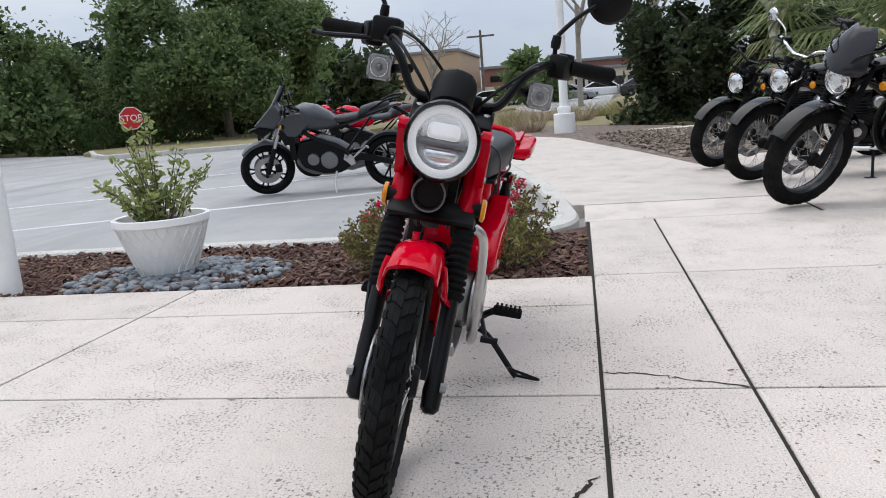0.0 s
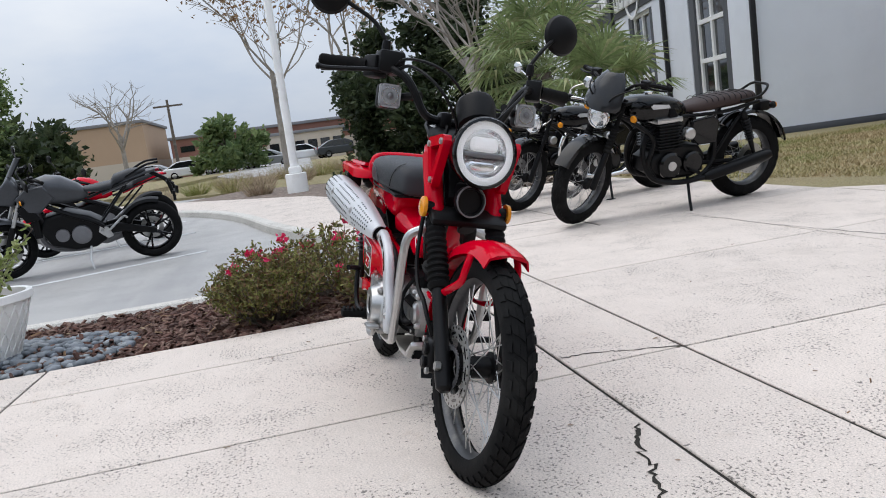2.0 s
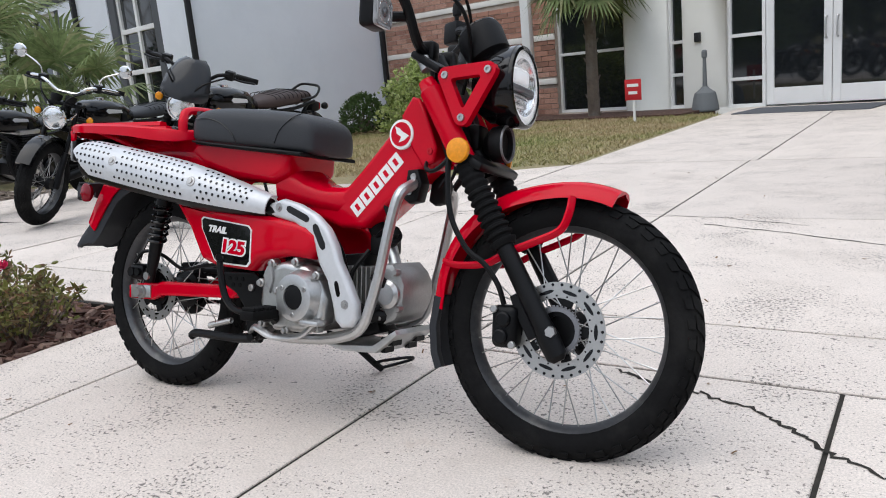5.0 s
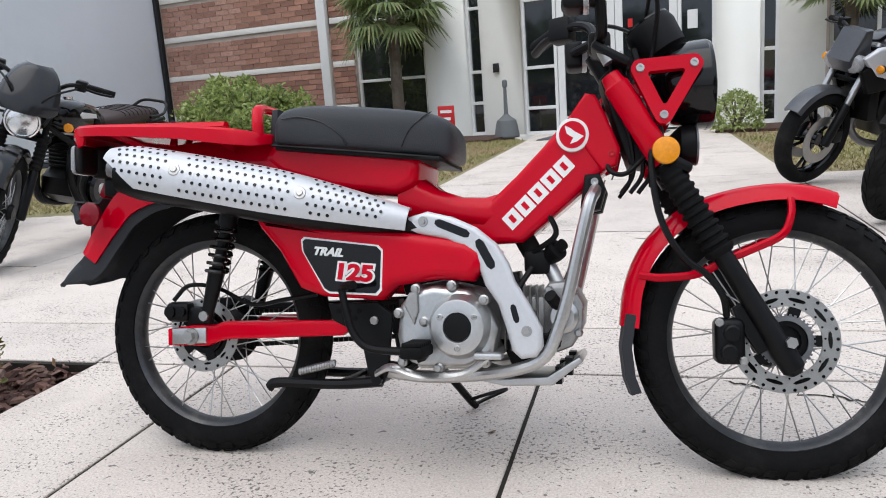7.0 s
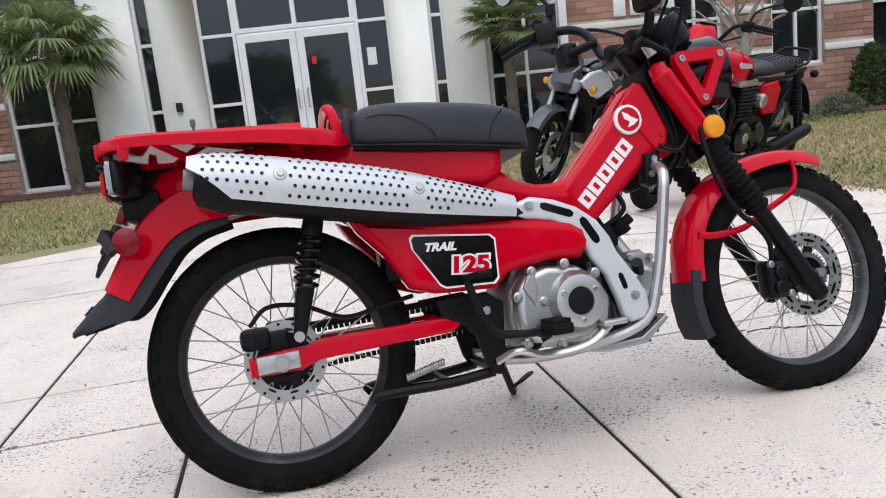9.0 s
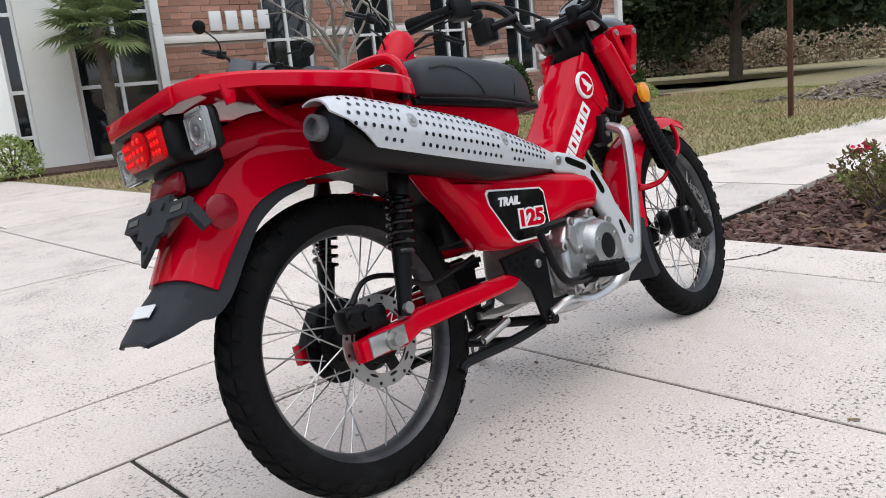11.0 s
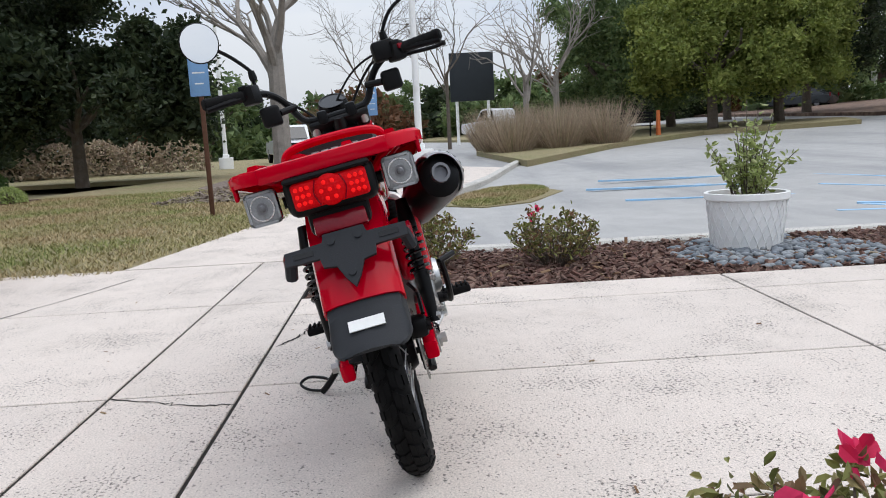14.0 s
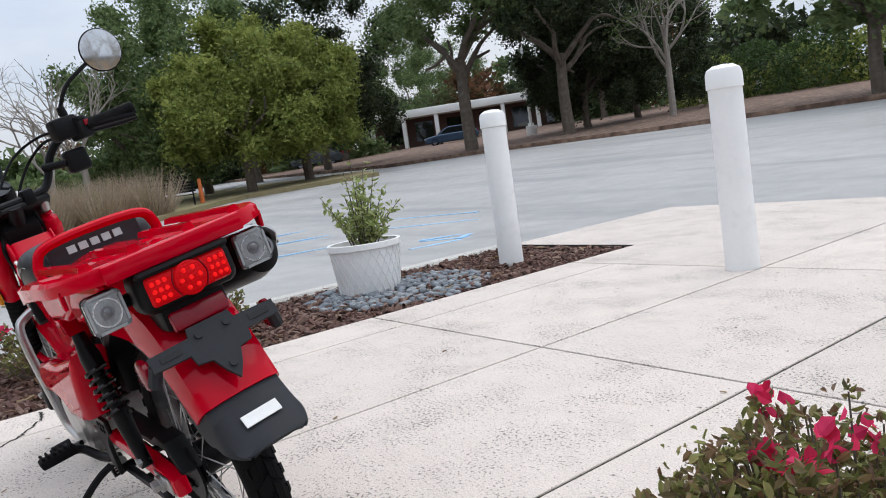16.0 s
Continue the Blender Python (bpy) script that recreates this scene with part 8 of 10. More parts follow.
def flasher(t, p, d):
    bm = bmesh.new()
    lathe(bm, p, (d, 0, 0), [(-.03, .012), (-.02, .024), (.0, .028), (.002, .027)], 12)
    f = part("indicator", bm, M["black_plastic"], t)
    bm = bmesh.new()
    lathe(bm, Vector(p) + Vector((d * .002, 0, 0)), (d, 0, 0), [(0, .027), (.012, .022), (.016, 0)], 12)
    part("indicator_lens", bm, M["amber"], f, "amber indicator lens")


def forks(t, top, axle, y, gaiter, lower="black_metal", upper="black_metal", r=.02):
    for s in (-1, 1):
        a, b = Vector((axle[0], s * y, axle[2])), Vector((top[0], s * y, top[2]))
        d = b - a
        L = d.length
        bm = bmesh.new()
        lathe(bm, a - d.normalized() * .03, d, [(0, r * .9), (.01, r * 1.25), (L * .42, r * 1.2), (L * .44, r)], 14)
        f = part("fork_leg", bm, M[lower], t)
        bm = bmesh.new()
        if gaiter:
            lathe(bm, a + d * .4, d, [(k * .013, r * (1.55 if k % 2 else 1.2)) for k in range(16)], 12)
        lathe(bm, a + d * .4, d, [(0, r * .85), (L * .62, r * .85)], 10)
        part("fork_tube", bm, M["rubber" if gaiter else upper], f)


def classic_bike(front, rear, label, paint="black_gloss", seat="vinyl", flyscreen=None, gaiter=True, lamp_shell="black_gloss", chrome=False, grille=False, blocks=0, rim="rim_grey", lean=9.0, guard_mat=None, scrambler=False, steer=22.0):
    """A modern-classic twin: spoked wheels, teardrop tank, flat seat."""
    t = thing("motorcycle", label, "motorcycle", bike_frame(front, rear, lean), "parked motorcycles")
    wb = (Vector(front) - Vector(rear)).length / 2
    R = .325
    spoked_wheel("front_wheel", t, (wb, 0, R), R, .055, .06, R - .085, blocks or 28, (.09, .15, -.07, [(.14, 24, .004, 1), (.11, 10, .005, 3)]), disc_mat="disc_dark", hub_r=.045, hub_half=.06, n=8, rim_mat=rim, slant=.8)
    spoked_wheel("rear_wheel", t, (-wb, 0, R - .005), R - .005, .07, .065, R - .1, blocks or 26, (.07, .12, .08, [(.11, 20, .004, 1)]), hub_r=.06, hub_half=.07, n=8, rim_mat=rim, slant=.8)
    top = (wb - .26, 0, .9)
    forks(t, top, (wb, 0, R), .1, gaiter)
    bm = bmesh.new()
    box(bm, top[0] - .05, top[0] + .03, -.13, .13, top[2] - .03, top[2], .012)
    box(bm, top[0] + .0, top[0] + .08, -.13, .13, top[2] - .21, top[2] - .18, .012)
    cyl(bm, (top[0] - .02, 0, top[2]), (top[0] + .05, 0, top[2] - .2), .035, seg=12)
    part("triple_clamp", bm, M["black_metal"], t)
    bm = bmesh.new()
    loaf(bm, [(-.14, .72, .76, .05), (-.1, .7, .82, .085), (0, .7, .87, .115), (.14, .71, .9, .13), (.27, .72, .905, .125), (.35, .74, .89, .1), (.38, .78, .86, .06)])
    tank = part("fuel_tank", bm, M[paint], t, "painted teardrop fuel tank", 60)
    for s in (-1, 1):
        bm = bmesh.new()
        prism(bm, [(.06, .8), (.07, .825), (.2, .84), (.22, .825), (.2, .805)], s * .128, s * .134)
        part("tank_badge", bm, M["silver_paint"], tank, "plain silver tank badge")
        bm = bmesh.new()
        prism(bm, [(-.01, .73), (.02, .79), (.06, .8), (.06, .72)], s * .115, s * .128, .004)
        part("knee_pad", bm, M["rubber"], tank)
    bm = bmesh.new()
    lathe(bm, (.16, 0, .9), (0, 0, 1), [(0, .035), (.015, .034), (.018, 0)], 16)
    part("filler_cap", bm, M["chrome"], tank)
    bm = bmesh.new()
    loaf(bm, [(-.74, .77, .8, .06), (-.7, .755, .835, .11), (-.5, .745, .84, .13), (-.32, .735, .825, .13), (-.2, .73, .805, .11), (-.11, .735, .79, .08)])
    st = part("seat", bm, M[seat], t, "ribbed bench seat", 60)
    bm = bmesh.new()
    for k in range(9):
        x = -.66 + k * .05
        tube(bm, [(x, -.125, .8), (x, -.09, .842 - abs(k - 3) * .003), (x, .09, .842 - abs(k - 3) * .003), (x, .125, .8)], .003, 4, 2)
    part("seat_rib", bm, M["black_plastic"], st)
    bm = bmesh.new()
    tube(bm, [(-.55, -.13, .78), (-.72, -.13, .8), (-.82, -.09, .86), (-.83, 0, .87), (-.82, .09, .86), (-.72, .13, .8), (-.55, .13, .78)], .01, 8)
    part("grab_rail", bm, M["black_metal"], t)
    bm = bmesh.new()
    for s in (-1, 1):
        tube(bm, [(top[0], s * .03, .8), (.2, s * .12, .6), (.24, s * .13, .4), (.1, s * .13, .26), (-.2, s * .13, .26), (-.33, s * .13, .42), (-.3, s * .12, .7)], .017, 8)
        tube(bm, [(-.05, s * .1, .72), (-.4, s * .13, .72), (-.72, s * .12, .76)], .014, 8)
        tube(bm, [(-.33, s * .13, .4), (-.5, s * .13, .62), (-.62, s * .13, .74)], .012, 8)
    part("frame", bm, M["black_metal"], t)
    bm = bmesh.new()
    prism(bm, [(-.24, .3), (-.26, .42), (-.2, .5), (.0, .54), (.12, .5), (.22, .44), (.22, .34), (.1, .27), (-.14, .26)], -.13, .13, .03, 3)
    eng = part("engine", bm, M["black_metal"], t, "black parallel twin engine", 45)
    bm = bmesh.new()
    box(bm, -.02, .14, -.13, .13, .48, .72, .01)
    part("cylinder", bm, M["black_metal"], eng)
    for k in range(9):
        bm = bmesh.new()
        box(bm, -.04, .16, -.15, .15, .5 + k * .022, .508 + k * .022, .003, 1)
        part("cooling_fin", bm, M["black_metal"], eng)
    bm = bmesh.new()
    box(bm, -.05, .17, -.14, .14, .69, .73, .012)
    for s in (-1, 1):
        lathe(bm, (-.09, s * .12, .6), (0, s, 0), [(0, .045), (.05, .045), (.06, .035), (.062, 0)], 16)
    part("head_cover", bm, M["alu"], eng)
    for s in (-1, 1):
        bm = bmesh.new()
        lathe(bm, (.06, s * .125, .38), (0, s, 0), [(0, .1), (.03, .098), (.045, .08), (.048, 0)], 26)
        lathe(bm, (-.13, s * .125, .38), (0, s, 0), [(0, .085), (.03, .083), (.04, .07), (.042, 0)], 24)
        cv = part("engine_cover", bm, M["black_gloss"], eng)
        bm = bmesh.new()
        lathe(bm, (.06, s * .172, .38), (0, s, 0), [(0, .035), (.004, .034), (.005, .02), (.005, 0)], 18)
        part("cover_badge", bm, M["alu"], cv)
        bm = bmesh.new()
        pipe = [(.15, s * .07, .66), (.24, s * .09, .6), (.27, s * .11, .45), (.2, s * .14, .3), (0, s * .16, .25), (-.25, s * .17, .26)]
        tube(bm, pipe, .021, 10)
        ex = part("exhaust_pipe", bm, M["chrome" if chrome else "black_metal"], t)
        bm = bmesh.new()
        lathe(bm, (-.22, s * .17, .26), (-.95, s * .03, .17), [(0, .024), (.05, .042), (.3, .046), (.52, .046), (.58, .035), (.59, 0)], 18)
        part("silencer", bm, M["chrome" if chrome else "black_metal"], ex)
        bm = bmesh.new()
        prism(bm, [(-.34, .5), (-.36, .66), (-.3, .71), (-.12, .69), (-.1, .58), (-.18, .5)], s * .12, s * .15, .015, 3)
        part("side_panel", bm, M[paint], t)
        A, B2 = Vector((-.56, s * .15, .7)), Vector((-wb + .02, s * .15, R + .03))
        bm = bmesh.new()
        lathe(bm, A, B2 - A, [(0, .02), (.04, .028), (.05, .02), (.25, .02), (.3, .016), ((B2 - A).length, .014)], 12)
        for k in range(8):
            lathe(bm, A + (B2 - A).normalized() * (.06 + k * .022), B2 - A, [(0, .028), (.006, .034), (.012, .028)], 12, caps=False)
        part("shock_absorber", bm, M["black_metal"], t)
        bm = bmesh.new()
        tube(bm, [(-.2, s * .12, .36), (-wb, s * .12, R)], .018, 8)
        part("swing_arm", bm, M["black_metal"], t)
        bm = bmesh.new()
        cyl(bm, (-.1, s * .16, .33), (-.1, s * .27, .33), .014, seg=8)
        part("foot_peg", bm, M["rubber"], t)
        flasher(t, (top[0] + .02, s * .2, .8), 1)
        flasher(t, (-.84, s * .14, .72), -1)
        bm = bmesh.new()
        cyl(bm, (top[0] + .01, s * .1, .8), (top[0] + .01, s * .19, .8), .008, seg=6)
        part("indicator_stalk", bm, M["black_metal"], t)
    for name, c, a0, a1, rr in (("front_mudguard", (wb, R), 35, 150, R + .025), ("rear_mudguard", (-wb, R), 50, 165, R + .035)):
        bm = bmesh.new()
        w = .06 if "front" in name else .08
        ribbon(bm, arc_pts(c[0], c[1], rr, a0, a1, 14), [(-w, .02), (-w * .85, -.0), (0, -.01), (w * .85, -.0), (w, .02), (w * .9, .022), (0, -.004), (-w * .9, .022)])
        part(name, bm, M[guard_mat or paint], t)
    bm = bmesh.new()
    box(bm, -.9, -.8, -.05, .05, .66, .74, .02)
    tl = part("tail_lamp", bm, M["black_plastic"], t)
    bm = bmesh.new()
    box(bm, -.915, -.895, -.045, .045, .67, .73, .01)
    part("tail_lens", bm, M["red_lens"], tl, "red tail lamp lens")
    bm = bmesh.new()
    tube(bm, [(-.1, .13, .28), (-.06, .22, .14), (-.03, .29, .045 + .29 * math.tan(radians(lean)) - .045)], .011, 8)
    box(bm, -.06, .02, .26, .32, .035 + .0, .05, .004)
    part("side_stand", bm, M["black_metal"], t)
    lc = (top[0] + .15, 0, .8)
    round_lamp(t, lc, .088, shell=lamp_shell, grille=grille)
    bm = bmesh.new()
    for s in (-1, 1):
        tube(bm, [(top[0] + .03, s * .1, .84), (lc[0] - .03, s * .098, .8), (lc[0] - .02, s * .085, .8)], .01, 6)
    part("lamp_bracket", bm, M["chrome" if chrome else "black_metal"], t)
    if flyscreen:
        bm = bmesh.new()
        loops = []
        for k in range(10):
            f = k / 9
            w = (.11 if scrambler else .155) * math.sqrt(1 - .82 * f ** 2.6) * (0.85 if k == 0 else 1)
            zc, xc = .85 + (.2 if scrambler else .25) * f, lc[0] + .05 - .13 * f ** 1.4
            loops.append([Vector((xc - .05 * (a * a), a * w, zc)) for a in np.linspace(-1, 1, 9)] + [Vector((xc - .05 * (a * a) - .004, a * w, zc)) for a in np.linspace(1, -1, 9)])
        rings(bm, loops)
        part("flyscreen", bm, M[flyscreen], t, "small plastic flyscreen", 60)
    bm = bmesh.new()
    for s in (-1, 1):
        lathe(bm, (top[0] + .04, s * .055, .93), (-.45, 0, .9), [(-.03, .03), (.0, .042), (.02, .042), (.022, 0)], 18)
    part("instrument", bm, M["black_plastic"], t)
    bars_and_mirrors(t, top[0] - .01, .97, .37, .06 if not scrambler else .1, mirror=chrome or scrambler, mat="chrome" if chrome else "black_metal", stalk="chrome" if chrome else "black_metal")
    bm = bmesh.new()
    tube(bm, [(top[0], -.2, 1.02), (lc[0] + .01, -.1, .98), (lc[0] - .06, -.05, .85), (top[0], -.05, .7)], .006, 5)
    tube(bm, [(top[0], .2, 1.02), (lc[0] + .01, .1, .96), (lc[0] - .06, .05, .85), (.2, .06, .7)], .006, 5)
    part("cable", bm, M["black_plastic"], t)
    turn_bars(t, top, (wb, 0, R), steer)
    return t


def sport_bike(front, rear, label, paint="silver_dark", second="black_plastic", tall=False, lean=9.0, lamps=2, rear_cast="black_gloss"):
    """A modern upright bike: cast wheels, angular tank, stepped seat; tall adds a beak, screen and lever guards."""
    t = thing("motorcycle", label, "motorcycle", bike_frame(front, rear, lean), "parked motorcycles")
    wb = (Vector(front) - Vector(rear)).length / 2
    R = .315
    cast_wheel("front_wheel", t, (wb, 0, R), R, .06, .055, R - .085, .155, 5)
    cast_wheel("rear_wheel", t, (-wb, 0, R), R, .085, .06, R - .09, .12, 5, mat=rear_cast, disc_y=(-.07,))
    zt = .98 if tall else .9
    top = (wb - .28, 0, zt)
    forks(t, top, (wb, 0, R), .105, False, "black_metal", "alu", .024)
    k = .06 if tall else 0.0
    bm = bmesh.new()
    loaf(bm, [(-.16, .7 + k, .78 + k, .07), (-.08, .68 + k, .86 + k, .11), (.06, .68 + k, .95 + k, .15), (.2, .7 + k, .98 + k, .17), (.32, .72 + k, .95 + k, .15), (.4, .74 + k, .88 + k, .1)])
    tank = part("fuel_tank", bm, M[paint], t, "angular painted fuel tank", 40)
    for s in (-1, 1):
        bm = bmesh.new()
        prism(bm, [(.14, .76 + k), (.3, .68), (.4, .7), (.5, .82 + k * .5), (.4, .88 + k), (.22, .9 + k)], s * .13, s * .175, .02, 3)
        part("tank_fairing", bm, M[paint if tall else second], t, "", 40)
        bm = bmesh.new()
        prism(bm, [(.3, .62), (.44, .6), (.5, .74), (.4, .8)], s * .12, s * .17, .01)
        part("radiator_shroud", bm, M["black_plastic"], t)
    bm = bmesh.new()
    loaf(bm, [(-.14, .76 + k, .81 + k, .08), (-.28, .75 + k, .82 + k, .13), (-.4, .76 + k, .83 + k, .13), (-.44, .8 + k, .89 + k, .11), (-.6, .84 + k, .93 + k, .11), (-.76, .88 + k, .93 + k, .06)])
    part("seat", bm, M["vinyl"], t, "stepped black seat", 50)
    bm = bmesh.new()
    loaf(bm, [(-.3, .7 + k, .77 + k, .1), (-.55, .78 + k, .85 + k, .11), (-.75, .85 + k, .9 + k, .08), (-.86, .88 + k, .91 + k, .05)])
    tailp = part("tail_panel", bm, M[paint], t, "", 40)
    bm = bmesh.new()
    box(bm, -.9, -.85, -.05, .05, .87 + k, .9 + k, .01)
    part("tail_lens", bm, M["red_lens"], tailp, "red tail lamp lens")
    bm = bmesh.new()
    tube(bm, [(-.8, 0, .87 + k), (-.95, 0, .76 + k), (-1.0, 0, .66)], .022, 6)
    box(bm, -1.02, -.99, -.09, .09, .6, .7, .004)
    for s in (-1, 1):
        tube(bm, [(-.95, 0, .76 + k), (-.95, s * .14, .76 + k)], .008, 5)
    part("plate_hanger", bm, M["black_plastic"], t)
    if tall:
        bm = bmesh.new()
        for s in (-1, 1):
            tube(bm, [(-.55, s * .1, .86 + k), (-.75, s * .13, .96 + k), (-.9, s * .1, .98 + k)], .012, 6)
        part("grab_rail", bm, M["black_metal"], t)
    bm = bmesh.new()
    for s in (-1, 1):
        tube(bm, [(top[0], s * .05, zt - .12), (.1, s * .15, .66), (-.2, s * .15, .5), (-.3, s * .13, .36)], .024, 8)
        tube(bm, [(-.15, s * .1, .7 + k), (-.5, s * .1, .8 + k), (-.75, s * .07, .86 + k)], .014, 8)
        tube(bm, [(-.25, s * .11, .5), (-.55, s * .09, .78 + k)], .012, 8)
    part("frame", bm, M["black_metal"], t)
    bm = bmesh.new()
    prism(bm, [(-.26, .3), (-.28, .48), (-.14, .58), (.08, .66), (.28, .62), (.34, .48), (.26, .32), (.05, .24), (-.15, .24)], -.15, .15, .035, 3)
    eng = part("engine", bm, M["black_metal"], t, "black water-cooled engine", 45)
    for s in (-1, 1):
        bm = bmesh.new()
        lathe(bm, (-.04, s * .145, .4), (0, s, 0), [(0, .1), (.03, .095), (.04, .06), (.042, 0)], 22)
        lathe(bm, (.14, s * .145, .42), (0, s, 0), [(0, .07), (.03, .065), (.036, 0)], 20)
        part("engine_cover", bm, M["silver_dark"], eng)
        bm = bmesh.new()
        prism(bm, [(-.34, .34), (-.3, .44), (-.22, .46), (-.2, .4), (-.28, .32)], s * .15, s * .165, .005)
        cyl(bm, (-.24, s * .16, .42), (-.24, s * .27, .42), .012, seg=8)
        tube(bm, [(-.3, s * .16, .4), (-.46, s * .15, .52), (-.5, s * .2, .52)], .012, 6)
        part("foot_peg_plate", bm, M["alu"], t)
        flasher(t, (top[0] + .06, s * .2, .78 + k), 1)
    bm = bmesh.new()
    box(bm, .33, .4, -.14, .14, .42, .74, .01)
    part("radiator", bm, M["black_metal"], t)
    bm = bmesh.new()
    tube(bm, [(.3, -.05, .5), (.36, -.06, .36), (.25, -.07, .24), (0, -.08, .2), (-.2, -.12, .24)], .026, 8)
    lathe(bm, (-.18, -.12, .24), (-.94, -.1, .2), [(0, .03), (.05, .055), (.28, .058), (.33, .04), (.335, 0)], 16)
    part("exhaust", bm, M["silver_dark"], t)
    bm = bmesh.new()
    prism(bm, [(-wb - .05, R - .03), (-wb - .05, R + .03), (-.4, .46), (-.24, .44), (-.24, .36), (-.45, .36)], .1, .14, .01)
    prism(bm, [(-wb - .05, R - .03), (-wb - .05, R + .03), (-.4, .46), (-.24, .44), (-.24, .36), (-.45, .36)], -.14, -.1, .01)
    part("swing_arm", bm, M["black_metal"], t)
    for name, c, a0, a1, rr, w in (("front_mudguard", (wb, R), 40, 160, R + .022, .065), ("rear_hugger", (-wb, R), 30, 110, R + .025, .085)):
        bm = bmesh.new()
        ribbon(bm, arc_pts(c[0], c[1], rr, a0, a1, 12), [(-w, .03), (-w * .8, 0), (0, -.01), (w * .8, 0), (w, .03), (w * .9, .03), (0, -.004), (-w * .9, .03)])
        part(name, bm, M[paint if "front" in name else "black_plastic"], t)
    for s in (-1, 1):
        bm = bmesh.new()
        box(bm, wb - .16, wb - .08, s * .07 - .03, s * .07 + .03, R - .03, R + .06, .012)
        part("brake_caliper", bm, M["black_metal"], t)
    hz = zt + .0
    if tall:
        bm = bmesh.new()
        prism(bm, [(top[0] - .02, zt - .08), (top[0] + .1, zt - .2), (top[0] + .34, zt - .15), (top[0] + .22, zt - .04), (top[0] + .08, zt + .1)], -.12, .12, .03, 3)
        nose = part("nose_fairing", bm, M[paint], t, "angular nose fairing", 40)
        bm = bmesh.new()
        prism(bm, [(top[0] + .28, zt - .3), (top[0] + .36, zt - .22), (top[0] + .42, zt - .2), (top[0] + .3, zt - .17), (top[0] + .12, zt - .2)], -.06, .06, .01)
        part("beak", bm, M["black_plastic"], nose)
        bm = bmesh.new()
        loops = []
        for q in range(6):
            f = q / 5
            loops.append([Vector((top[0] + .14 - .14 * f - .06 * a * a, a * (.11 - .04 * f), zt + .05 + .22 * f)) for a in np.linspace(-1, 1, 7)] + [Vector((top[0] + .136 - .14 * f - .06 * a * a, a * (.11 - .04 * f), zt + .05 + .22 * f)) for a in np.linspace(1, -1, 7)])
        rings(bm, loops)
        part("windscreen", bm, M["smoke"], nose, "clear plastic windscreen", 60)
        for s in (-1, 1):
            bm = bmesh.new()
            box(bm, top[0] + .24, top[0] + .27, s * .06 - .045, s * .06 + .045, zt - .14, zt - .09, .012)
            part("headlamp", bm, M["clear_lens"], nose)
            bm = bmesh.new()
            box(bm, top[0] + .0, top[0] + .03, s * .36 - .09, s * .36 + .09, hz + .02, hz + .12, .02)
            part("lever_guard", bm, M["black_plastic"], t)
    else:
        bm = bmesh.new()
        prism(bm, [(top[0] + .02, zt - .1), (top[0] + .16, zt - .16), (top[0] + .22, zt - .08), (top[0] + .12, zt + .1), (top[0] + .05, zt + .1)], -.09, .09, .02, 2)
        nose = part("lamp_cowl", bm, M[paint], t, "small painted headlamp cowl", 40)
        for s in (-1, 1):
            bm = bmesh.new()
            lathe(bm, (top[0] + .14, s * .075, zt - .1), (1, 0, -.15), [(-.06, .04), (0, .062), (.03, .055), (.045, .03), (.047, 0)], 18)
            l = part("headlamp", bm, M["clear_lens"], nose, "twin clear headlamp")
    bm = bmesh.new()
    box(bm, top[0] - .05, top[0] + .04, -.14, .14, zt - .03, zt, .012)
    box(bm, top[0], top[0] + .09, -.14, .14, zt - .24, zt - .2, .012)
    cyl(bm, (top[0] - .02, 0, zt), (top[0] + .06, 0, zt - .22), .035, seg=10)
    part("triple_clamp", bm, M["black_metal"], t)
    bars_and_mirrors(t, top[0] - .02, hz + .02, .38, .06)
    bm = bmesh.new()
    tube(bm, [(-.1, .14, .26), (-.08, .22, .14), (-.1, .29, .045)], .012, 8)
    part("side_stand", bm, M["alu"], t)
    turn_bars(t, top, (wb, 0, R), 18, ("nose_fairing",) if tall else ())
    return t


classic_bike((-3.02, 1.87), (-3.15, 3.27), "black retro motorcycle with smoked flyscreen and brown seat", seat="brown_vinyl", flyscreen="smoke", lean=11.0, steer=26.0)
classic_bike((-4.41, 1.88), (-4.64, 3.33), "black retro motorcycle with chrome lamp and mirrors", gaiter=False, lamp_shell="chrome", chrome=True)
classic_bike((-5.59, 1.78), (-5.88, 3.25), "black retro motorcycle with a round headlamp")
classic_bike((1.53, 2.67), (2.78, 3.4), "black scrambler motorcycle with red flyscreen and lamp grille", paint="red_paint", flyscreen="red_paint", grille=True, blocks=30, rim="black_gloss", guard_mat="black_plastic", scrambler=True, lean=13.5, steer=14.0)
sport_bike((1.38, 4.12), (2.6, 4.67), "white and grey naked motorcycle on the pavement", paint="gunmetal", second="silver_paint")
sport_bike((-6.42, -3.08), (-6.6, -1.65), "grey adventure motorcycle parked on the asphalt", paint="gunmetal", tall=True)
sport_bike((-17.4, -7.55), (-17.6, -6.15), "black adventure motorcycle parked on the asphalt", paint="black_gloss", tall=True)
sport_bike((-8.4, -3.2), (-8.95, -1.95), "red and black sport motorcycle parked on the asphalt", paint="red_paint")

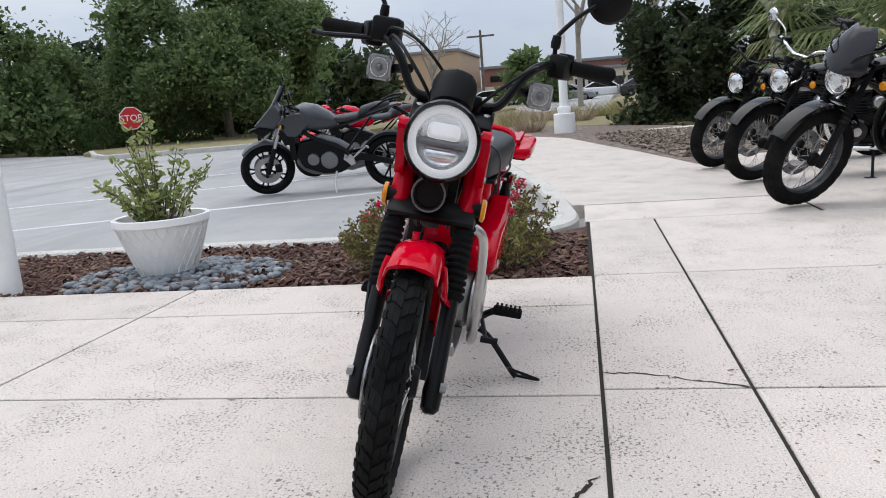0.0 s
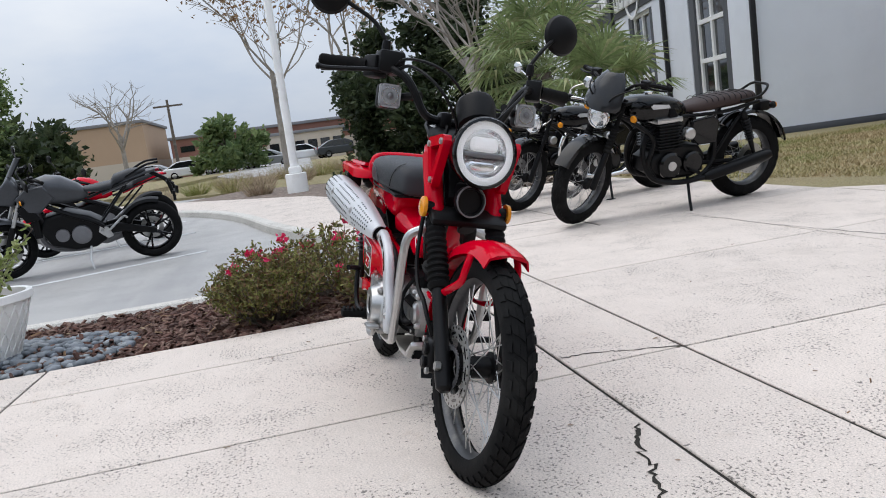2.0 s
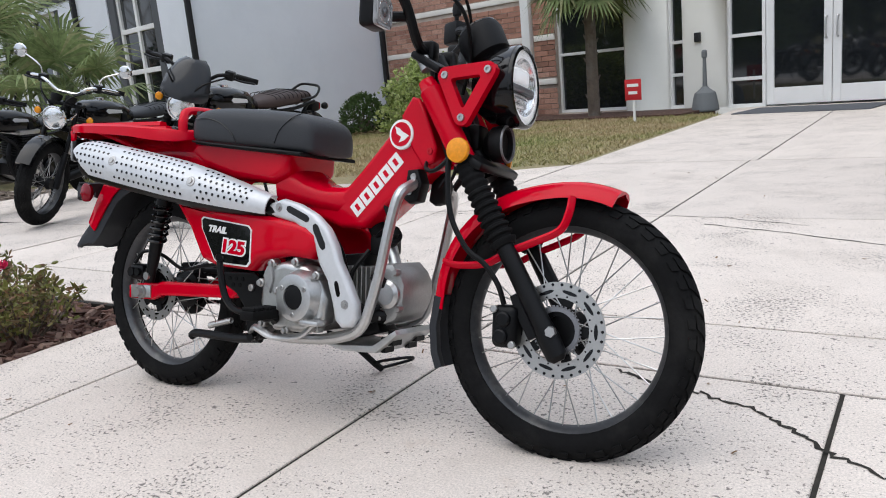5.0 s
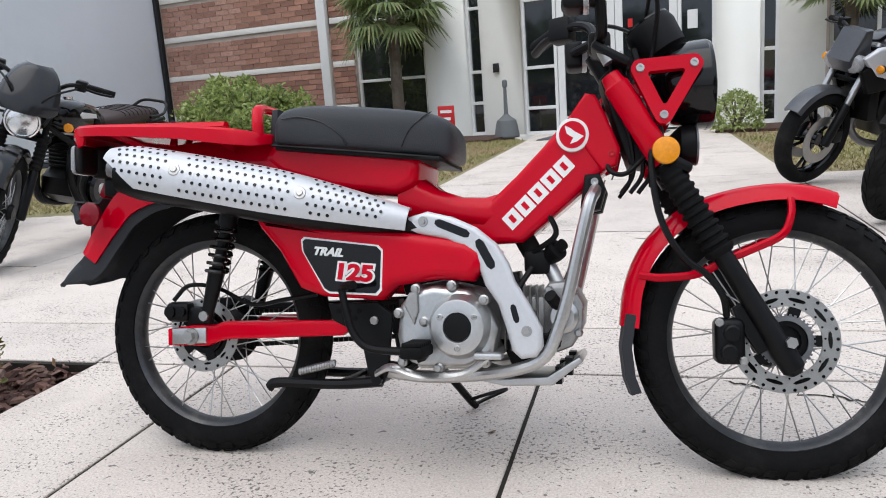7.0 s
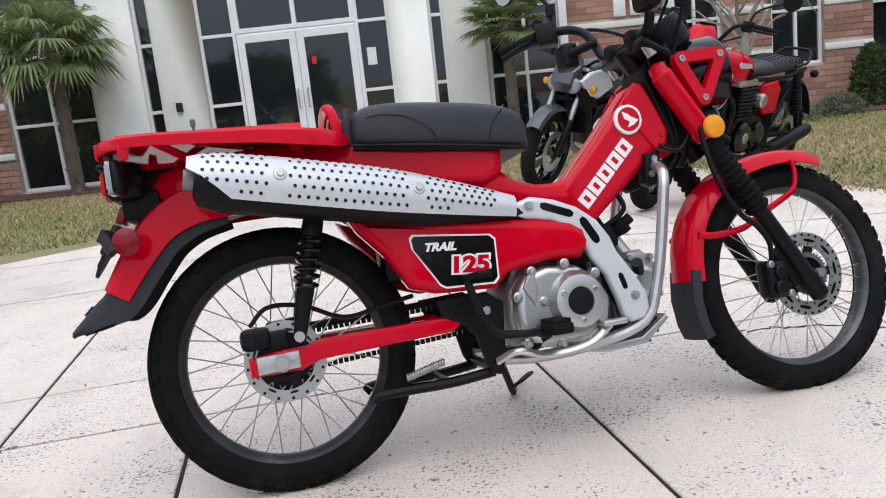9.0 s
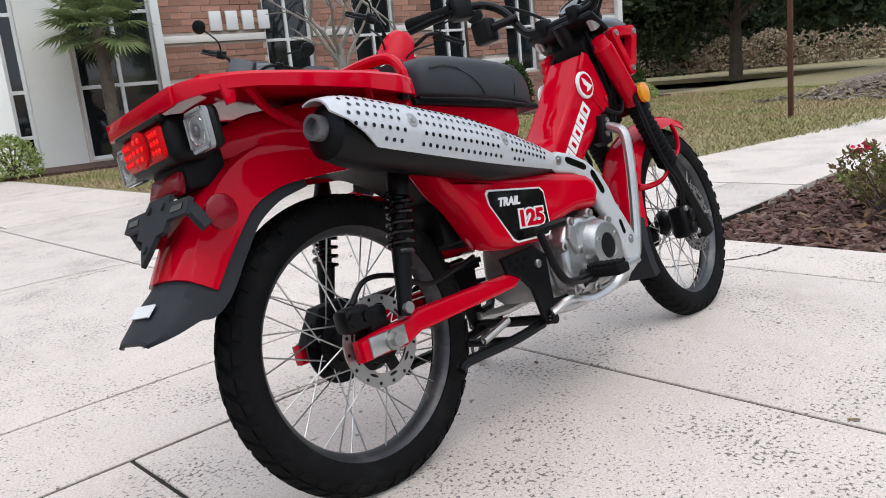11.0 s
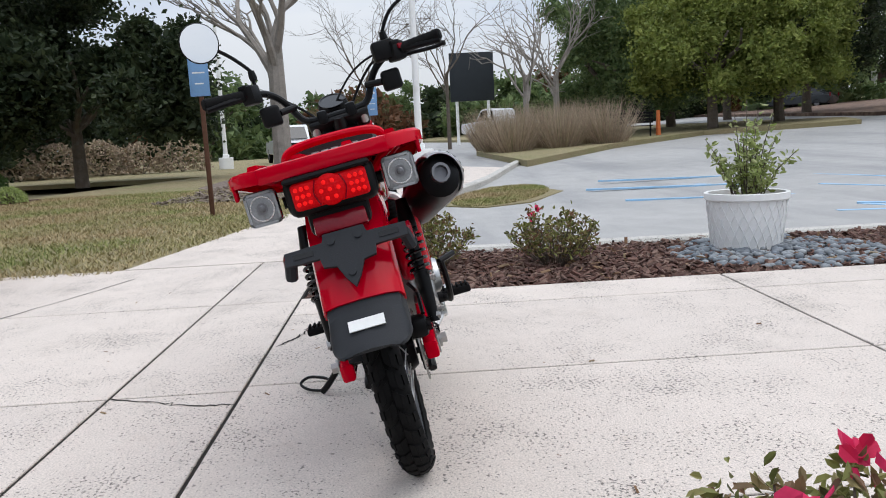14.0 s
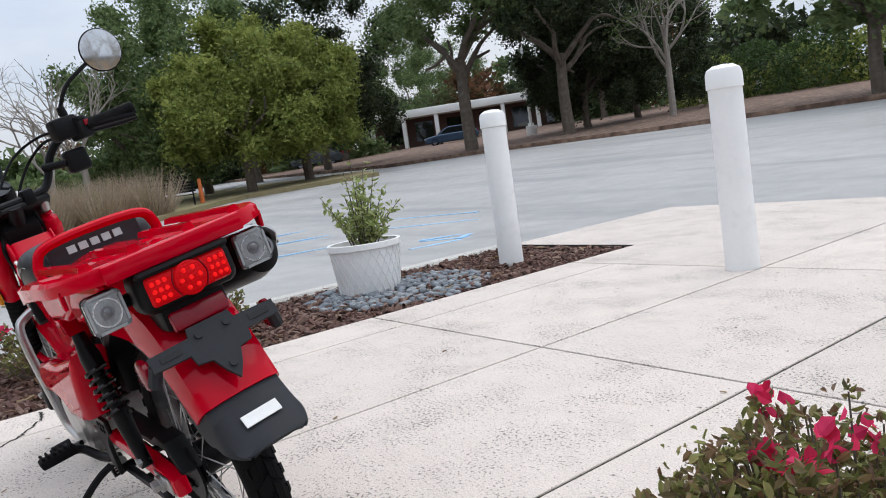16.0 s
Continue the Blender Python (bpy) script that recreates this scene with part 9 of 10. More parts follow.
# ---- posts, signs, far things ----
def bollard(x, y, h=1.14, r=0.086, cap=True, label="white plastic-sleeved bollard with a rounded cap"):
    t = thing("bollard", label, "bollard", Matrix.Translation((x, y, -0.03 if abs(x) > 1 else 0.0)), "white bollards at the entrance")
    bm = bmesh.new()
    lathe(bm, (0, 0, 0), (0, 0, 1), [(0, r), (h * 0.9, r * 0.98), (h * 0.9, r * 0.5)], 32)
    part("sleeve", bm, M["pale_paint"], t)
    bm = bmesh.new()
    lathe(bm, (0, 0, h * 0.885), (0, 0, 1), [(0, r * 1.0), (0.004, r * 1.07), (0.075, r * 1.05), (0.1, r * 0.95), (0.118, r * 0.6), (0.124, 0)], 32)
    part("cap", bm, M["pale_paint"], t)
    return t


bollard(1.97, -3.05, 1.11)
bollard(0.165, -3.045, 1.05)
bollard(-1.47, -2.6)


def lamp_post(x, y, h=7.5, block=0.42, r=0.22, label="white lamp post on a round concrete footing", square=False):
    z = height(x, y)
    t = thing("lamp_post", label, "lamp post", Matrix.Translation((x, y, z - 0.03)))
    bm = bmesh.new()
    if square:
        box(bm, -r, r, -r, r, 0, block, 0.02)
    else:
        lathe(bm, (0, 0, 0), (0, 0, 1), [(0, r), (block * 0.97, r), (block, r * 0.92), (block, 0)], 20)
    part("footing", bm, M["pale_paint"], t, "white painted concrete footing")
    bm = bmesh.new()
    box(bm, -0.13, 0.13, -0.13, 0.13, block, block + 0.14, 0.03)
    lathe(bm, (0, 0, block), (0, 0, 1), [(0, 0.09), (h, 0.06), (h + 0.01, 0)], 14)
    part("pole", bm, M["pale_paint"], t)
    bm = bmesh.new()
    box(bm, -0.25, 0.5, -0.2, 0.2, h + block - 0.05, h + block + 0.06, 0.02)
    part("lamp_head", bm, M["silver_dark"], t)
    return t


lamp_post(-14.0, 0.2)
lamp_post(17.2, -0.5, r=0.34, block=0.55, square=True)
lamp_post(31.0, 7.3, r=0.3, block=0.5)
lamp_post(29.0, -29.5, r=0.3, block=0.6)


def post_sign(x, y):
    """Blue parking sign on a rusty post."""
    t = thing("parking_sign", "faded blue parking sign on a brown steel post", "sign", pose(x, y, 0, 0, -1.5, 0))
    bm = bmesh.new()
    box(bm, -0.018, 0.018, -0.025, 0.025, -0.05, 2.15, 0.004)
    part("post", bm, M["rust"], t)
    bm = bmesh.new()
    box(bm, -0.032, -0.024, -0.11, 0.11, 1.36, 1.98, 0.01)
    pl = part("sign_plate", bm, M["sign_blue"], t)
    bm = bmesh.new()
    for k, (w, hh) in enumerate(((0.14, 0.04), (0.11, 0.015), (0.14, 0.015), (0.1, 0.015))):
        z = 1.86 - k * 0.12
        box(bm, -0.035, -0.0325, -w / 2, w / 2, z - hh / 2, z + hh / 2)
    part("sign_mark", bm, M["white_plain"], pl, "pale plain bars of small print")


M["rust"] = surface("rust", (0.12, 0.06, 0.04), 0.9, 0.2, 0.3, 8, 60, 0.3)
M["sign_blue"] = surface("sign_blue", (0.2, 0.36, 0.6), 0.5, 0, 0.06, 5, 40, 0.03)
M["sign_red"] = surface("sign_red", (0.5, 0.03, 0.035), 0.5, 0, 0.06, 5, 40, 0.03)
M["sign_dark"] = surface("sign_dark", (0.03, 0.035, 0.04), 0.5, 0, 0.1, 3, 40, 0.03)
M["tan_wall"] = surface("tan_wall", (0.42, 0.3, 0.21), 0.9, 0, 0.06, 0.3, 12, 0.1)
M["tan_pale"] = surface("tan_pale", (0.5, 0.44, 0.37), 0.9, 0, 0.06, 0.3, 12, 0.1)
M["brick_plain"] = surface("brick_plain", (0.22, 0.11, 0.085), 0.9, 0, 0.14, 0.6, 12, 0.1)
# shaded copy of brick_plain: the shade under the trees is in its colour
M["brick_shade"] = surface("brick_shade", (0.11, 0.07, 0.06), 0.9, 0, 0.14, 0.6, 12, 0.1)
M["roof_grey"] = surface("roof_grey", (0.2, 0.2, 0.21), 0.8, 0, 0.1, 0.5, 12, 0.1)
M["car_white"] = surface("car_white", (0.74, 0.74, 0.75), 0.25, 0.1, 0.03, 2, 20, 0.0, coat=0.7)
M["car_dark"] = surface("car_dark", (0.04, 0.045, 0.05), 0.25, 0.2, 0.05, 2, 20, 0.0, coat=0.7)
M["car_grey"] = surface("car_grey", (0.28, 0.29, 0.3), 0.3, 0.4, 0.05, 2, 20, 0.0, coat=0.7)
M["car_blue"] = surface("car_blue", (0.05, 0.08, 0.13), 0.25, 0.3, 0.05, 2, 20, 0.0, coat=0.7)
M["orange_plastic"] = surface("orange_plastic", (0.6, 0.16, 0.05), 0.6, 0, 0.1, 5, 40, 0.05)
post_sign(6.85, 2.22)
post_sign(15.4, 0.55)


def stop_sign(x, y):
    t = thing("stop_sign", "red octagonal stop sign on a dark post", "sign", pose(x, y, height(x, y), 0, 0, 32))
    bm = bmesh.new()
    box(bm, -0.03, 0.03, -0.03, 0.03, -0.1, 1.4)
    part("post", bm, M["rust"], t)
    for r, q, mat in ((0.4, 0.04, "white_plain"), (0.37, 0.046, "sign_red")):
        bm = bmesh.new()
        loop = [Vector((q, r * math.cos(radians(22.5 + 45 * k)), 1.05 + r * math.sin(radians(22.5 + 45 * k)))) for k in range(8)]
        rings(bm, [[p - Vector((0.01, 0, 0)) for p in loop], loop])
        pl = part("sign_plate", bm, M[mat], t)
    lettering("sign_word", "STOP", 0.29, Matrix.Translation((0.05, 0, 1.05)) @ Matrix(((0, 0, 1, 0), (1, 0, 0, 0), (0, 1, 0, 0), (0, 0, 0, 1))), "white_plain", t, 0.002)


stop_sign(-21.9, -14.2)


def yard_sign():
    t = thing("yard_sign", "small red lawn sign on a thin stake", "sign", pose(-2.36, 9.2, 0, 0, 0, -14))
    bm = bmesh.new()
    box(bm, -0.015, 0.015, -0.01, 0.01, -0.05, 0.5)
    part("stake", bm, M["white_plain"], t)
    bm = bmesh.new()
    box(bm, -0.13, 0.13, -0.02, -0.011, 0.3, 0.58, 0.004)
    pl = part("sign_plate", bm, M["sign_red"], t)
    bm = bmesh.new()
    box(bm, -0.09, 0.09, -0.024, -0.0205, 0.48, 0.52)
    box(bm, -0.07, 0.07, -0.024, -0.0205, 0.38, 0.42)
    part("sign_mark", bm, M["white_plain"], pl, "pale plain bars of print")


yard_sign()


def wheel_simple(t, x, y, z, r, w=0.1):
    bm = bmesh.new()
    lathe(bm, (x, y - w, z), (0, 1, 0), [(0, r * 0.6), (0, r * 0.92), (w * 0.3, r), (w * 1.7, r), (w * 2, r * 0.92), (w * 2, r * 0.6)], 20, closed=True)
    wh = part("wheel", bm, M["rubber"], t)
    bm = bmesh.new()
    lathe(bm, (x, y - w * 0.9, z), (0, 1, 0), [(0, r * 0.62), (w * 1.8, r * 0.62)], 16)
    part("rim", bm, M["silver_dark"], wh)


def car(x, y, turn, paint, label, pickup=False):
    t = thing("pickup_truck" if pickup else "car", label, "truck" if pickup else "car", pose(x, y, height(x, y) + (LOT_Z if x > 0 or y < 0 else 0), 0, 0, turn))
    L, W, H = (2.75, 0.98, 1.9) if pickup else (2.25, 0.88, 1.45)
    bm = bmesh.new()
    if pickup:
        prism(bm, [(-L, .55), (-L, 1.12), (-.6, 1.14), (.7, 1.15), (1.0, 1.16), (L - .1, 1.08), (L, .95), (L, .5), (L - .3, .4), (-L + .2, .42)], -W, W, .08, 3)
    else:
        prism(bm, [(-L, .5), (-L, .85), (-L + .25, .95), (1.1, .9), (L - .2, .76), (L, .6), (L, .35), (L - .2, .25), (-L + .2, .25)], -W, W, .1, 3)
    b = part("body", bm, M[paint], t, "", 45)
    bm = bmesh.new()
    if pickup:
        cab = [(-.75, 1.12), (-.6, 1.82), (-.4, 1.9), (.5, 1.9), (.75, 1.8), (1.35, 1.13)]
    else:
        cab = [(-L + .2, .93), (-1.25, 1.36), (-.9, 1.44), (.2, 1.44), (.45, 1.36), (1.15, .9)]
    prism(bm, cab, -W * .86, W * .86, .06, 2)
    part("cabin", bm, M[paint], t, "", 45)
    bm = bmesh.new()
    cx = sum(p[0] for p in cab) / len(cab)
    prism(bm, [(cx + (px - cx) * .86, 1.16 + (pz - 1.12) * .84 if pickup else .95 + (pz - .93) * .86) for px, pz in cab], -W * .872, W * .872)
    part("side_window", bm, M["dark_glass"], t)
    bm = bmesh.new()
    (xa, za), (xb, zb) = cab[-1], cab[-2]
    loop = [Vector((xa + .015, y_, za + .06)) for y_ in (-W * .74, W * .74)] + [Vector((xb + .03, y_, zb - .02)) for y_ in (W * .68, -W * .68)]
    rings(bm, [loop, [p + Vector((.012, 0, .012)) for p in loop]])
    part("windscreen", bm, M["dark_glass"], t)
    bm = bmesh.new()
    box(bm, L - .02, L + .03, -W * .5, W * .5, .62 if pickup else .45, .98 if pickup else .62, .03)
    part("grille", bm, M["black_plastic"], t)
    for s in (-1, 1):
        bm = bmesh.new()
        box(bm, L - .06, L + .02, s * W * .75 - .15, s * W * .75 + .15, .78 if pickup else .6, .98 if pickup else .72, .03)
        part("headlight", bm, M["clear_lens"], t)
        bm = bmesh.new()
        box(bm, -L - .02, -L + .05, s * W * .88 - .08, s * W * .88 + .08, .75, 1.0, .02)
        part("tail_light", bm, M["red_lens"], t)
        for wx in (-L * .6, L * .62):
            wheel_simple(t, wx, s * (W - .1), .38 if pickup else .32, .38 if pickup else .32)
    return t


car(38.5, 5.6, 195, "car_white", "white pickup truck parked beyond the lawn", True)
car(46.5, -6.3, 30, "car_white", "white pickup truck seen from behind", True)
car(48.0, -39.0, 40, "car_blue", "dark blue car parked by the low building")
car(54.0, -29.8, 40, "car_dark", "dark car parked under trees")
car(25.0, -59.0, 60, "car_white", "white car parked far off")
car(30.5, -57.0, 60, "car_white", "white car parked far off")
car(-52, -32, 10, "car_white", "white car parked far off")
car(-58, -40, 10, "car_dark", "dark car parked far off")
for k, (p, c) in enumerate(zip(("car_grey", "car_white", "car_dark", "car_grey", "car_white", "car_dark"), range(6))):
    car(-66 + (k % 2) * 1.5, -9.5 + k * 3.1, 80 + 8 * (k % 3), p, {"car_grey": "grey", "car_white": "white", "car_dark": "dark"}[p] + " car parked across the road")


def far_building(name, x0, x1, y0, y1, h, wall_mat, label, rows=(), z=0.0, band=None, canopy=None):
    t = thing(name, label, "building", Matrix.Translation((0, 0, z)))
    bm = bmesh.new()
    box(bm, x0, x1, y0, y1, -1.0, h)
    part("wall", bm, M[wall_mat], t)
    bm = bmesh.new()
    box(bm, x0 - 0.25, x1 + 0.25, y0 - 0.25, y1 + 0.25, h, h + 0.35, 0.05)
    part("roof", bm, M["roof_grey"], t)
    if band:
        bm = bmesh.new()
        box(bm, x0 - 0.1, x1 + 0.1, y0 - 0.1, y1 + 0.1, band[0], band[1])
        part("band", bm, M[band[2]], t)
    for zc, hh, n, ww in rows:
        for k in range(n):
            yc = y0 + (y1 - y0) * (k + 0.5) / n
            bm = bmesh.new()
            box(bm, x1 + 0.005, x1 + 0.06, yc - ww / 2, yc + ww / 2, zc - hh / 2, zc + hh / 2)
            part("window", bm, M["dark_glass"], t)
    return t


far_building("tan_store", -112, -91, -26, -13.3, 6.4, "tan_wall", "tan windowless store building across the road", band=(0.0, 2.2, "tan_pale"))
far_building("brick_mall", -125, -94, -11, 22, 4.1, "brick_plain", "long brick building with pale walls across the road", rows=[(2.9, 0.7, 9, 1.6)], band=(0.2, 2.0, "tan_pale"))
far_building("brick_mall", -119, -92, 0.0, 9, 3.0, "tan_pale", "pale low storefront across the road", rows=[(1.3, 1.6, 6, 1.1)])


def low_building():
    """Long low building with a white roof and columns."""
    t = thing("low_building", "long low building with a white canopy and columns", "building", pose(53, -45.5, height(53, -45.5) + 0.1, 0, 0, -47))
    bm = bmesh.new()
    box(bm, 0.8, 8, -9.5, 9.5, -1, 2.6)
    # wall stands in tree shade, painted in by the darker brick
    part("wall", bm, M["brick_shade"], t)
    bm = bmesh.new()
    box(bm, -1.4, 8.2, -10, 10, 2.5, 3.2, 0.05)
    part("roof", bm, M["white_plain"], t)
    for k in range(7):
        bm = bmesh.new()
        box(bm, -1.3, -0.95, -9.2 + k * 3.05, -8.85 + k * 3.05, -1, 2.5)
        part("column", bm, M["white_plain"], t)
    for k in range(6):
        bm = bmesh.new()
        box(bm, 0.76, 0.82, -8.3 + k * 3.05, -6.6 + k * 3.05, 0.3, 2.1)
        part("window", bm, M["dark_glass"], t)


low_building()


def billboard():
    t = thing("billboard", "dark panel sign on two pale posts", "sign", pose(42.5, -4.35, height(42.5, -4.35), 0, 0, 0))
    bm = bmesh.new()
    box(bm, -0.12, 0.12, -1.25, 1.25, 2.3, 5.0, 0.02)
    part("sign_panel", bm, M["sign_dark"], t)
    for s in (-0.9, 0.9):
        bm = bmesh.new()
        cyl(bm, (0, s, -0.2), (0, s, 2.4), 0.09, seg=10)
        part("post", bm, M["pale_paint"], t)


billboard()


def utility_pole(x, y, h):
    t = thing("utility_pole", "tall wooden utility pole with a crossarm", "pole", Matrix.Translation((x, y, 0)))
    bm = bmesh.new()
    cyl(bm, (0, 0, -0.3), (0, 0, h), 0.16, 0.1, 8)
    part("post", bm, M["bark"], t)
    bm = bmesh.new()
    box(bm, -0.06, 0.06, -1.2, 1.2, h - 0.6, h - 0.45)
    part("crossarm", bm, M["bark"], t)


utility_pole(-67.3, -7.7, 6.6)


def bench(x, y):
    t = thing("bench", "dark metal park bench facing the parking lot", "bench", pose(x, y, height(x, y), 0, 0, 70))
    bm = bmesh.new()
    for k in range(4):
        box(bm, -0.85, 0.85, -0.22 + k * 0.12, -0.13 + k * 0.12, 0.42, 0.45)
    part("seat", bm, M["black_metal"], t)
    bm = bmesh.new()
    for k in range(4):
        box(bm, -0.85, 0.85, 0.28 + k * 0.02, 0.3 + k * 0.02, 0.52 + k * 0.1, 0.59 + k * 0.1)
    part("backrest", bm, M["black_metal"], t)
    for s in (-0.75, 0.75):
        bm = bmesh.new()
        tube(bm, [(s, -0.2, 0), (s, -0.2, 0.42), (s, 0.28, 0.42), (s, 0.36, 0.9)], 0.025, 6, 1, smooth=False)
        tube(bm, [(s, 0.25, 0), (s, 0.25, 0.42)], 0.025, 6, smooth=False)
        part("leg", bm, M["black_metal"], t)


bench(24.6, -8.0)
bm = bmesh.new()
cyl(bm, (0, 0, 0), (0, 0, 0.9), 0.09, 0.06, 10)
ob = single("marker_post", bm, M["orange_plastic"], "orange plastic marker post by the bench", "post")
ob.location = (24.4, -9.0, height(24.4, -9.0))

# lot markings
for k, (x, y0, y1) in enumerate(((-4.55, -7.0, -0.55), (-7.3, -7.2, -0.9), (-10.0, -7.4, -1.3))):
    bm = bmesh.new()
    box(bm, -0.05, 0.05, 0, y1 - y0, LOT_Z - 0.02, LOT_Z + 0.004)
    ob = single("lot_line", bm, M["lot_paint"], "worn white parking line", "marking", "structure")
    ob.matrix_world = pose(x + 0.9, y0, 0, 0, 0, 24)


def blue_mark(x, y, l, w, a):
    bm = bmesh.new()
    box(bm, -l / 2, l / 2, -w / 2, w / 2, -0.02, 0.004)
    ob = single("lot_line", bm, M["blue_paint"], "worn blue parking marking", "marking", "structure")
    ob.matrix_world = pose(x, y, LOT_Z + height(x, y), 0, 0, a)


for x, y, l, w, a in ((7.9, -4.7, 4.4, 0.09, 77), (6.4, -4.4, 3.6, 0.07, 77), (9.2, -5.0, 4.0, 0.08, 77), (4.55, -4.63, 1.25, 0.09, 79), (4.62, -4.75, 1.05, 0.08, 27), (4.75, -4.9, 0.6, 0.09, 120),
                      (8.92, -4.0, 3.3, 0.07, 24), (7.32, -6.08, 2.1, 0.08, 15), (4.97, -4.82, 0.75, 0.1, 59), (6.35, -5.5, 1.55, 0.08, 25), (7.5, -3.33, 2.3, 0.07, 22)):
    blue_mark(x, y, l, w, a)

# grass islands, kerbs, far vegetation
draped("grass_island_east", [(6.9, -0.95), (7.4, -0.5), (9.2, -0.95), (10.8, -1.5), (10.4, -2.1), (8.9, -2.35), (7.3, -1.6)], LOT_Z - 0.1, LOT_Z + 0.014, M["grass"], "low dry grass island by the kerb", "grass island")
draped("grass_island_north", [(-40, -25), (-20.2, -15), (-18.6, -12.5), (-20.0, -8.2), (-24, -7.0), (-60, -2), (-60, -30)], -0.25, 0.02, M["grass"], "dry grass bank with trees beyond the lot", "grass bank")
kerb("kerb_north", [(-21.5, -15.6), (-18.9, -13.6), (-18.4, -12.2), (-19.6, -8.2), (-23.5, -6.7)], "weathered concrete kerb of the far island", z1=0.04)
draped("grass_bank_west", [(-14.6, 3.0), (-19.2, -1.0), (-23, -5.5), (-60, -1), (-60, 24), (-17, 20), (-11.2, 3.2)], -0.25, -0.03, M["grass"], "dry grass beyond the sidewalk", "grass bank")
draped("grass_bank_south", [(16, -3.0), (21, -6.5), (24.2, -10.5), (21.5, -14.5), (25, -16), (70, -10), (70, 0), (35, -6.3), (25, -2.7)], -0.2, 0.05, M["grass"], "dry grass bank beyond the parking lot", "grass bank")
draped("mulch_bank_far", [(9, -22.5), (14, -21.0), (22, -20.5), (27, -18.5), (60, -24), (60, -80), (-10, -80), (-6, -30), (4, -23)], -0.2, 0.05, M["leaf_litter"], "brown leaf-strewn bank under trees beyond the lot", "mulch bank")
slab("sidewalk_far", [(-7.4, 2.3), (-13.2, 1.7), (-13.6, 3.2), (-7.6, 3.5)], -0.13, 0.004, M["concrete"], "pale concrete path beside mulch", "sidewalk")
slab("road_far", [(-100, -9), (-34, -2.0), (-30, 1.5), (-100, 5)], -0.25, 0.0, M["asphalt"], "grey road beyond the grass", "road")
leafy_tree("oak_tree", -27.1, -13.2, 1.9, 4.9, 6.3, 50000, 0.17, "leaf_oak", "broad evergreen oak tree on a grass island", seed=31, low=0.2)
leafy_tree("oak_tree", -32.5, -16.6, 1.7, 3.8, 5.2, 16000, 0.18, "leaf_oak", "broad evergreen oak tree on a grass island", seed=32, low=0.5)
leafy_tree("oak_tree", -24.0, -21.4, 1.6, 5.0, 6.0, 26000, 0.18, "leaf_oak", "broad evergreen oak tree on a grass island", seed=33, low=0.5)
leafy_tree("oak_tree", -60.0, -3.0, 1.4, 3.2, 4.2, 3500, 0.32, "leaf_oak", "round evergreen tree far off", seed=34, low=0.5)
for k, (x, y) in enumerate(((-23.2, -16.4), (-24.0, -15.2), (-25.3, -13.9), (-26.0, -17.4))):
    shrub("shrub", x, y, 0, 0.75, 0.75, 1.15, 2200, 0.1, "leaf_green", "clipped green shrub on the grass", 40 + k)
bare_tree("bare_tree", -38.0, 0.6, 12.5, "tall bare winter tree with few leaves", 51, leaves=500, r0=0.15, spread=0.4)
bare_tree("bare_tree", -33.0, 3.7, 11.5, "slim bare tree with a few dead leaves", 52, leaves=600, r0=0.15, spread=0.4)
bare_tree("bare_tree", -47.0, -8.5, 8.0, "bare winter tree far off", 53, spread=0.6)
bare_tree("bare_tree", -12.95, 4.1, 5.8, "leaning leafless grey tree by the showroom", 54, r0=0.12, lean=-0.9, depth=5, spread=0.38)
leafy_tree("magnolia_tree", -16.8, 4.0, 0.6, 3.0, 5.4, 26000, 0.14, "leaf_dark", "dense dark evergreen tree by the sidewalk", seed=55, low=0.4)
fan_palm(-9.3, 4.15, 1.5, 1.55, 32, "cabbage palm with broad fan leaves behind motorcycles", 61, lean=(-0.1, -0.05), trunk_r=0.14)
fan_palm(-7.9, 4.4, 0.9, 1.15, 20, "low fan palm beside the grey showroom", 62, trunk_r=0.12)
grass_clump(-15.2, -0.6, 0.5, 0.5, 500, "straw_grass", "clumps of dry ornamental grass", 71)
grass_clump(-16.5, 1.6, 0.6, 0.55, 500, "grass_blade", "clumps of dry ornamental grass", 72)
for k in range(9):
    grass_clump(-18.5 - k * 0.9, -3.2 + (k % 3) * 1.6 + k * 0.25, 0.65, 0.55, 420, "grass_blade" if k % 2 else "straw_grass", "clumps of dry ornamental grass", 80 + k)
P1, P2 = BM @ Vector((5.62, -0.75, 0)), BM @ Vector((12.05, -0.75, 0))
fan_palm(P1.x, P1.y, 2.0, 0.95, 34, "windmill palm with a shaggy brown trunk by the doors", 63, trunk_r=0.1, droop=0.7)
fan_palm(P2.x, P2.y, 1.75, 0.72, 26, "windmill palm with a shaggy brown trunk by the doors", 64, trunk_r=0.09, droop=0.25)
shrub("shrub", -5.8, 9.75, 0, 1.42, 0.85, 1.3, 15000, 0.085, "leaf_shrub", "broad pale green shrub by the brick wall", 91, turn=-11, lumps=70)
shrub("shrub", -7.6, 9.85, 0, 0.45, 0.45, 0.75, 3000, 0.06, "leaf_green", "small dark green shrub by the grey wall", 92)
S = BM @ Vector((10.75, -1.0, 0))
shrub("shrub", S.x, S.y, 0, 0.33, 0.33, 0.55, 1600, 0.05, "leaf_shrub", "small olive shrub by the doors", 93)
